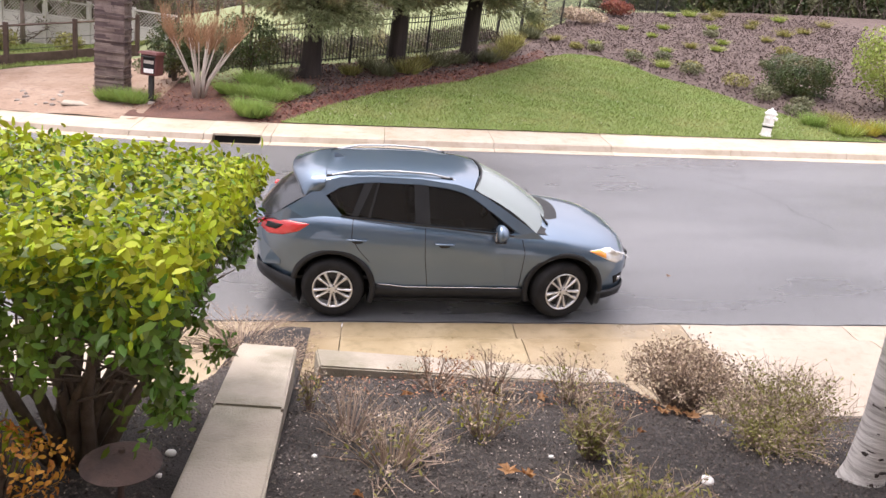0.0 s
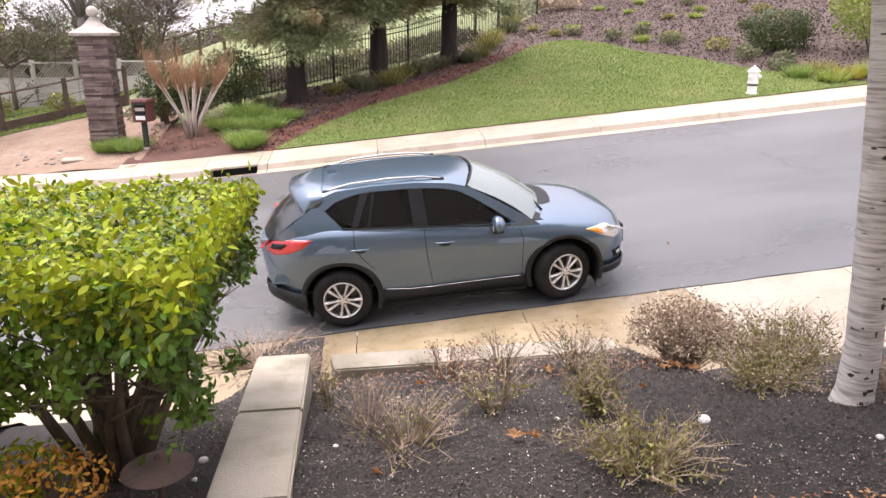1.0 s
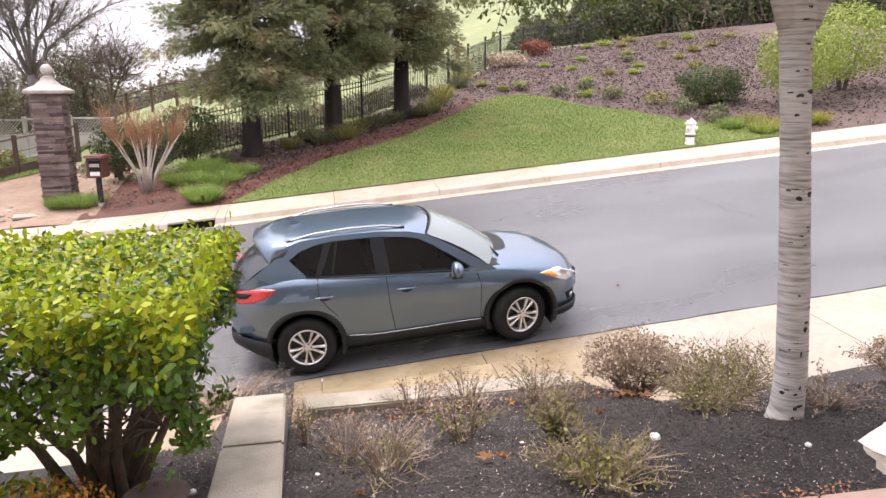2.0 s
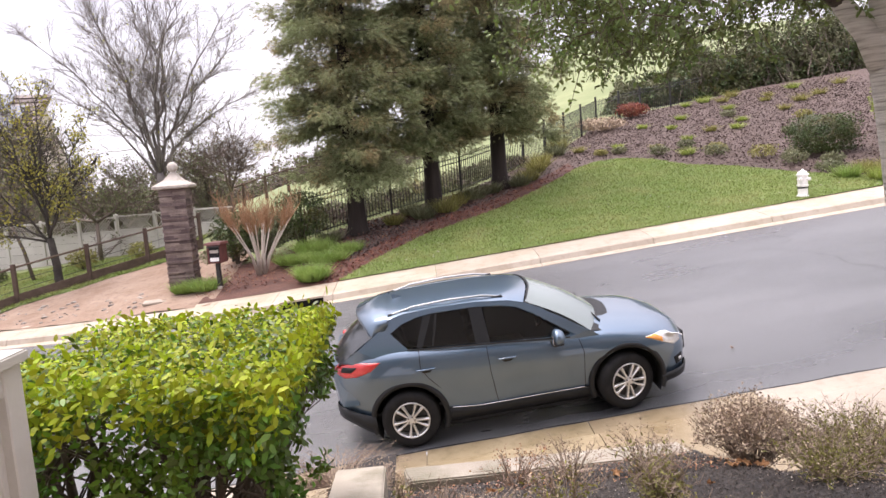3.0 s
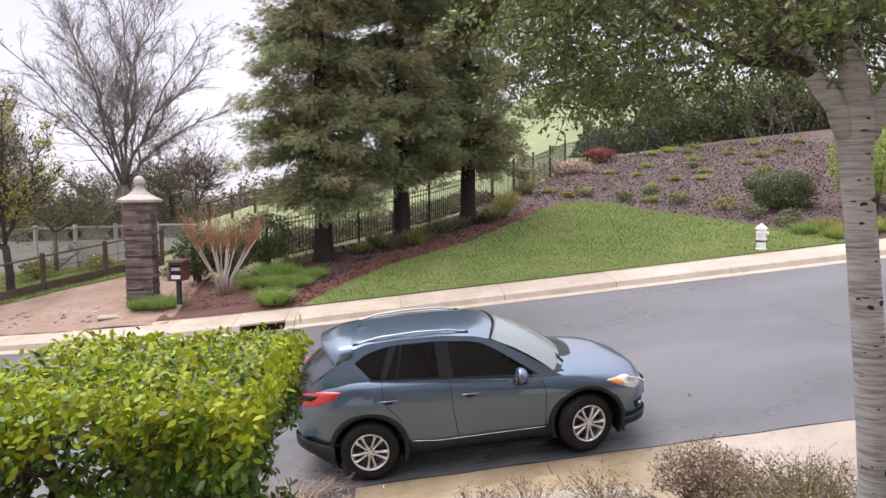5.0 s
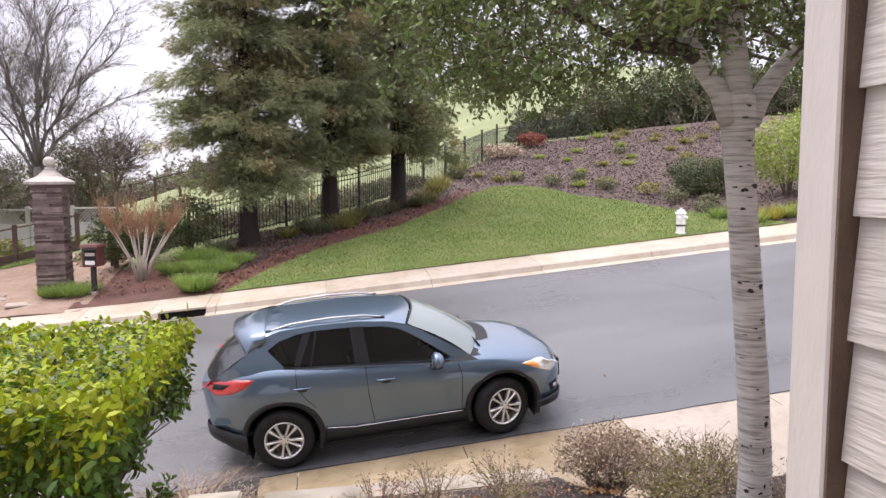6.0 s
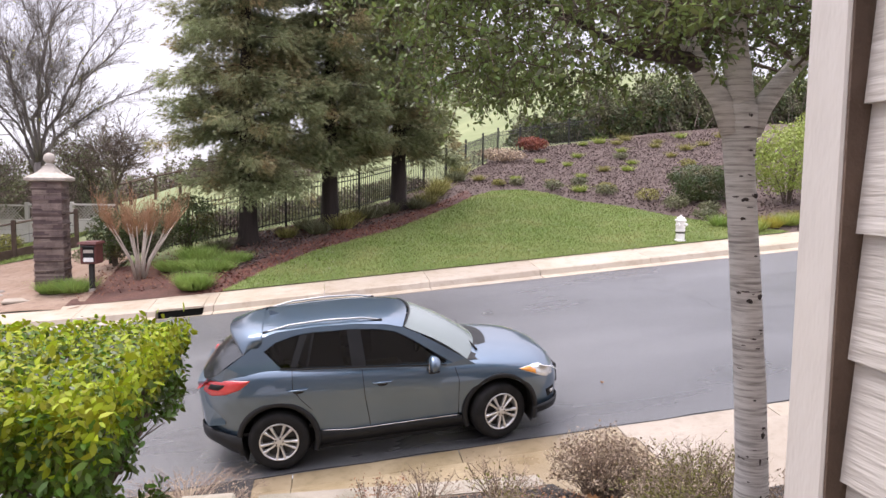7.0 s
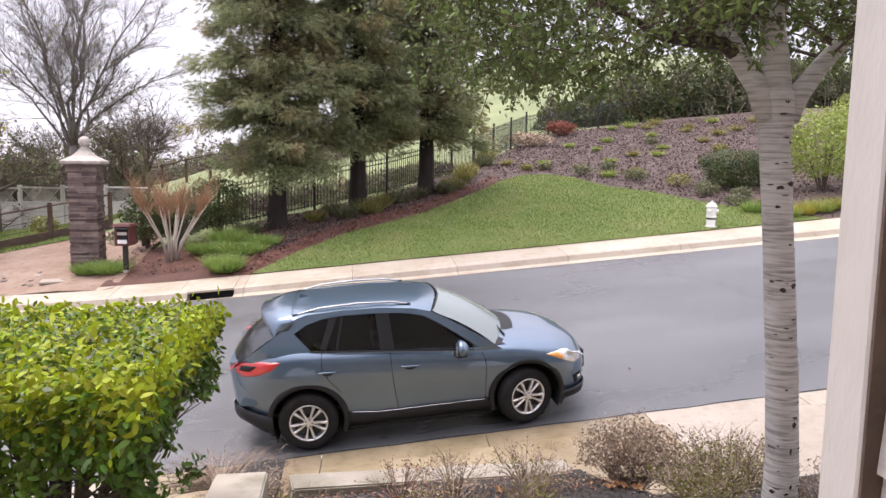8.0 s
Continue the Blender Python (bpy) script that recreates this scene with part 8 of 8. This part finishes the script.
dry_bush("dry_shrub", 0.80, -3.45, 0.28, 0.28, 43, 209, "bare reddish shrub behind the low wall", n_heads=350, head_size=0.016, heads=M_FALLEN)
dry_bush("dry_shrub", 1.20, -3.5, 0.27, 0.33, 37, 210, "bare reddish shrub behind the low wall", n_heads=250, head_size=0.016)
dry_bush("dry_shrub", 1.72, -3.6, 0.31, 0.33, 62, 211, "bare tan shrub behind the low wall", n_heads=600, head_size=0.016, green=M_OLIVE, n_green=200)
dry_bush("dry_plant", 0.03, -4.15, 0.08, 0.33, 16, 212, "thin dry stems against the garden wall", n_heads=60, green=M_OLIVE, n_green=120)
dry_bush("dry_shrub", -0.62, -2.55, 0.62, 0.17, 192, 213, "low tan dry shrub at the end of the garden wall", n_heads=1300, head_size=0.014)
dry_bush("dry_shrub", -0.25, -2.9, 0.28, 0.15, 74, 214, "low tan dry shrub at the end of the garden wall", n_heads=450, head_size=0.014)
dry_bush("dry_shrub", 4.35, -4.1, 0.36, 0.35, 105, 215, "dry beige shrub beyond the birch", n_heads=2200, head_size=0.02)
dry_bush("dry_shrub", 3.2, -4.75, 0.33, 0.23, 55, 216, "low dry twiggy shrub beside the birch", n_heads=500, head_size=0.016)
dry_bush("dry_shrub", 5.2, -3.6, 0.39, 0.39, 86, 217, "dry beige shrub beyond the birch", n_heads=1500, head_size=0.02, green=M_OLIVE, n_green=700)
bush("orange_shrub", -0.98, -5.50, near_z(-0.98, -5.5), 0.26, 0.24, 0.36, 800, 0.03, M_ORANGE, "small orange and yellow autumn shrub under the hedge", 218, gap=-0.5, stems=12)
bush("green_sprig", -1.12, -5.32, near_z(-1.1, -5.3), 0.2, 0.2, 0.3, 500, 0.04, M_LEAFTOP, "yellow-green leafy sprig under the hedge", 219, stems=6)

# bark chips and pale litter over the bed
r = np.random.default_rng(41)


def litter(name, n, xr, yr, size, material, label, lift, ok=lambda x, y: True):
    x, y = r.uniform(*xr, n), r.uniform(*yr, n)
    keep = np.array([ok(a, b) for a, b in zip(x, y)])
    x, y = x[keep], y[keep]
    z = np.array([near_z(a, b) + 0.03 * noise.noise(Vector((a * 1.7, b * 1.7, 0.3))) for a, b in zip(x, y)]) + lift
    P = np.stack([x, y, z], 1)
    N = r.normal(0, 0.45, P.shape) + [0, 0, 1.0]
    q = leaves(P, N, size, 0.5, 0.22, r)
    return tagged(soup(name, q, material), label, "litter", kind="stuff")


bed_ok = lambda x, y: (x > -0.08 and y < bed_edge(x) - 0.02) or (x < -0.46)
litter("bark_chips", 70000, (-1.3, 4.5), (-5.85, -3.0), 0.015, M_CHIP, "dark shredded bark chips over the bed", 0.004, bed_ok)
litter("pale_litter", 5200, (-1.2, 4.5), (-5.85, -3.0), 0.012, M_PALECHIP, "pale scattered leaf and twig litter", 0.012, lambda x, y: bed_ok(x, y) and (noise.noise(Vector((x * 1.3, y * 1.3, 5))) > 0.05 or y < -5.3))
litter("red_litter", 1100, (0.0, 3.2), (-3.8, -3.0), 0.022, M_FALLEN, "reddish fallen leaf litter behind the low wall", 0.012, bed_ok)
litter("red_litter", 500, (1.0, 2.6), (-5.9, -5.7), 0.022, M_FALLEN, "reddish leaf litter along the porch edge", 0.012)


def fallen_leaf(x, y, s, seed, z=None):
    """A lobed dry leaf lying curled on the ground."""
    rr = random.Random(seed)
    pts = []
    for i in range(14):
        a = 2 * math.pi * i / 14
        q = s * (1.0 if i % 2 == 0 else 0.5) * rr.uniform(0.8, 1.15)
        pts.append((q * math.cos(a), q * math.sin(a) * 0.8, 0.02 + rr.uniform(-0.01, 0.02)))
    bm = bmesh.new()
    c = bm.verts.new((0, 0, 0.012))
    v = [bm.verts.new(p) for p in pts]
    for i in range(14):
        bm.faces.new((c, v[i], v[(i + 1) % 14]))
    bmesh.ops.solidify(bm, geom=bm.faces[:], thickness=0.003)
    o = tagged(part("fallen_leaf", bm, M_FALLEN), "curled orange-brown fallen leaf", "leaf", "fallen leaves")
    o.matrix_basis = pose(x, y, near_z(x, y) + 0.012 if z is None else z, 0, 0, rr.uniform(0, 360))


for i, (x, y, s) in enumerate(((0.97, -5.02, 0.06), (1.05, -5.06, 0.04), (2.36, -3.75, 0.085), (2.5, -3.72, 0.07), (2.25, -3.82, 0.06), (2.44, -3.84, 0.07), (1.5, -3.62, 0.06), (0.6, -3.75, 0.045), (3.0, -5.45, 0.05), (0.3, -5.3, 0.03), (1.9, -4.3, 0.035))):
    fallen_leaf(x, y, s, 300 + i)


def pebble(x, y, rad, seed, label="white pebble on the dark mulch", z=None, m=None, name="pebble"):
    rr = random.Random(seed)
    bm = bmesh.new()
    bmesh.ops.create_icosphere(bm, subdivisions=2, radius=rad)
    for q in bm.verts:
        q.co *= 1 + 0.25 * noise.noise(q.co / rad * 0.9 + Vector((seed, 0, 0)))
        q.co.z *= 0.75
    o = tagged(part(name, bm, m or M_HYD, smooth=True), label, "stone", "pebbles in the bed")
    o.matrix_basis = pose(x, y, (near_z(x, y) if z is None else z) + rad * 0.45, 0, 0, rr.uniform(0, 360))


for i, (x, y, q) in enumerate(((1.93, -5.0, 0.032), (-0.52, -4.95, 0.022), (0.1, -4.9, 0.014), (2.6, -5.35, 0.018), (1.25, -4.75, 0.014), (0.42, -4.2, 0.014), (-0.5, -5.2, 0.012), (3.1, -5.5, 0.02), (4.1, -4.5, 0.04))):
    pebble(x, y, q, 400 + i)

def stone_pier():
    """The stone foot of the porch's corner post, with a rough split-faced cap."""
    th = empty("stone_pier", 1.62, -7.21, 1.60, label="squat stone pier with a rough pale cap beside the house corner", category="pier")
    part("shaft", boxed(-0.22, 0.26, -0.12, 0.11, 0.0, 0.98, 0.02), M_STONE, th)
    bm = bmesh.new()
    bmesh.ops.create_cube(bm, size=1)
    bmesh.ops.subdivide_edges(bm, edges=bm.edges[:], cuts=7, use_grid_fill=True)
    for q in bm.verts:
        p = q.co.copy()
        k = 1 - 0.10 * abs(p.z * 2) ** 2
        q.co = Vector((0.02 + p.x * 0.60 * k, p.y * 0.30 * k, 1.03 + p.z * 0.11 + 0.04 * p.x))
        q.co += Vector((noise.noise(p * 4.1), noise.noise(p * 4.1 + Vector((9, 0, 0))), noise.noise(p * 4.1 + Vector((0, 9, 0))))) * 0.022
    part("cap", bm, M_ROCK, th, "rough pale grey stone cap")


stone_pier()


def path_light():
    x, y = -0.56, -5.46
    z = near_z(x, y)
    th = empty("path_light", x, y, z, label="rusty garden path light with a shallow disc shade", category="lamp")
    bm = bmesh.new()
    lathe(bm, [(0.012, -0.05), (0.012, 0.20), (0.025, 0.205), (0.028, 0.235)], 12)
    part("stem", bm, M_RUST, th)
    bm = bmesh.new()
    lathe(bm, [(0.135, 0.235), (0.138, 0.24), (0.10, 0.262), (0.05, 0.278), (0.012, 0.285), (0.010, 0.30)], 28)
    part("shade", bm, M_RUST, th, smooth=False)


path_light()
tagged(sheet("path", steps(-9, -1.9, 14), lambda x: -4.3, lambda x: -2.3, 8, near_z, M_CONC, "pale concrete path beyond the hedge", "path", lift=0.03), "", "")


# ---- marks on the street ----
def ribbon(name, pts, w, material, label, category, lift=0.004):
    v, f = [], []
    for i, (x, y) in enumerate(pts):
        xa, ya = pts[max(0, i - 1)]
        xb, yb = pts[min(len(pts) - 1, i + 1)]
        d = Vector((xb - xa, yb - ya, 0)).normalized()
        ww = w * (0.5 + 0.8 * abs(noise.noise(Vector((x * 3, y * 3, 1)))))
        for s in (-1, 1):
            px, py = x - d.y * ww * s, y + d.x * ww * s
            v.append((px, py, road_z(px, py) + lift))
    for i in range(len(pts) - 1):
        f.append((2 * i, 2 * i + 1, 2 * i + 3, 2 * i + 2))
    return tagged(raw(name, v, f, material), label, category, kind="structure")


rr = random.Random(90)
crack = [(7.3, 6.3), (7.75, 5.8), (7.95, 5.3), (8.1, 4.8), (8.0, 4.3), (8.25, 3.8), (8.2, 3.3)]
fine = []
for a, b in zip(crack, crack[1:]):
    for q in range(5):
        fine.append((a[0] + (b[0] - a[0]) * q / 5 + rr.uniform(-0.05, 0.05), a[1] + (b[1] - a[1]) * q / 5 + rr.uniform(-0.04, 0.04)))
ribbon("road_crack", fine, 0.006, M_DARK, "thin branching crack in the asphalt", "crack")
ring = [(7.9 + 0.34 * math.cos(a), 6.75 + 0.34 * math.sin(a)) for a in steps(0, 2 * math.pi, 30)]
ribbon("manhole_rim", ring, 0.007, M_HUB, "round utility cover outline in the asphalt", "manhole")
ribbon("gutter_seam", [(x, -0.085 + 0.012 * math.sin(x * 5) + rr.uniform(-0.006, 0.006)) for x in steps(-14, 20, 260)], 0.016, M_DARK, "dark ragged seam between asphalt and gutter", "seam", 0.006)
n = 130
px, py = r.uniform(-1.5, 8, n), np.abs(r.normal(0, 0.9, n)) + 0.12
pp = np.stack([px, py, [road_z(a, b) + 0.004 for a, b in zip(px, py)]], 1)
tagged(soup("street_litter", leaves(pp, r.normal(0, 0.15, pp.shape) + [0, 0, 1], 0.03, 0.5, 0.15, r), M_DARKTREE), "specks of wet leaf litter along the gutter", "litter", kind="stuff")
fallen_leaf(4.52, 1.29, 0.035, 350, road_z(4.52, 1.29) + 0.006)
n = 420
px = r.uniform(-1.5, 12.5, n)
py = np.array([back(a) + (lawn_top(a) - back(a)) * u for a, u in zip(px, r.uniform(0.02, 0.98, n))])
pp = np.stack([px, py, [land(a, b) + 0.06 for a, b in zip(px, py)]], 1)
tagged(soup("lawn_litter", leaves(pp, r.normal(0, 0.3, pp.shape) + [0, 0, 1], 0.05, 0.6, 0.15, r), M_PALECHIP), "pale fallen leaves scattered on the lawn", "litter", kind="stuff")
# bark pieces over the far slope
n = 26000
px = r.uniform(-2.5, 26, n)
py = np.array([back(a) + (fence_line(a) - back(a)) * u for a, u in zip(px, r.uniform(0, 1, n))])
ok = np.array([not (-1.9 < a < 13.4 and b < lawn_top(a) + 0.05) for a, b in zip(px, py)])
px, py = px[ok], py[ok]
pp = np.stack([px, py, [land(a, b) + 0.03 for a, b in zip(px, py)]], 1)
red = np.array([a < 6.4 and b < min(fence_line(a), lawn_top(a) + 1.5 if a > -1.9 else 13.0) for a, b in zip(px, py)])
M_CHUNK = mat("weathered_bark_piece", (0.07, 0.046, 0.041), (0.135, 0.097, 0.086), scale=3, rough=0.9, island=0.45)
M_REDCHUNK = mat("red_bark_piece", (0.14, 0.045, 0.03), (0.24, 0.10, 0.07), scale=3, rough=0.9, island=0.4)
for mask, m, lab in ((~red, M_CHUNK, "weathered bark pieces over the slope"), (red, M_REDCHUNK, "reddish bark pieces under the redwoods")):
    tagged(soup("bark_pieces", leaves(pp[mask], r.normal(0, 0.5, (mask.sum(), 3)) + [0, 0, 1], 0.095, 0.45, 0.3, r), m), lab, "mulch", kind="stuff")

# coarse chips on the slopes across the street
r = np.random.default_rng(77)
for name, n, xr, yr, size, m, label, ok in (
        ("slope_mulch", 26000, (6.5, 24.0), (11.0, 33.0), 0.10, M_SLOPECHIP, "coarse brown wood chips on the slope", lambda a, b: b > lawn_top(a) + 0.5 and a > 6.2 + (b - 22) * 0.28),
        ("red_mulch_chips", 9000, (-5.9, 5.5), (10.3, 17.5), 0.07, M_REDCHIP, "shredded red mulch chips", lambda a, b: b > (lawn_top(a) + 0.15 if a > -1.6 else far_edge(a) + 1.35) and b < 14.0 + (a + 5) * 0.62)):
    x, y = r.uniform(*xr, n), r.uniform(*yr, n)
    keep = np.array([ok(a, b) for a, b in zip(x, y)])
    P = np.stack([x[keep], y[keep], [land(a, b) + 0.05 for a, b in zip(x[keep], y[keep])]], 1)
    tagged(soup(name, leaves(P, r.normal(0, 0.5, P.shape) + [0, 0, 1], size, 0.4, 0.2, r), m), label, "mulch", kind="stuff")
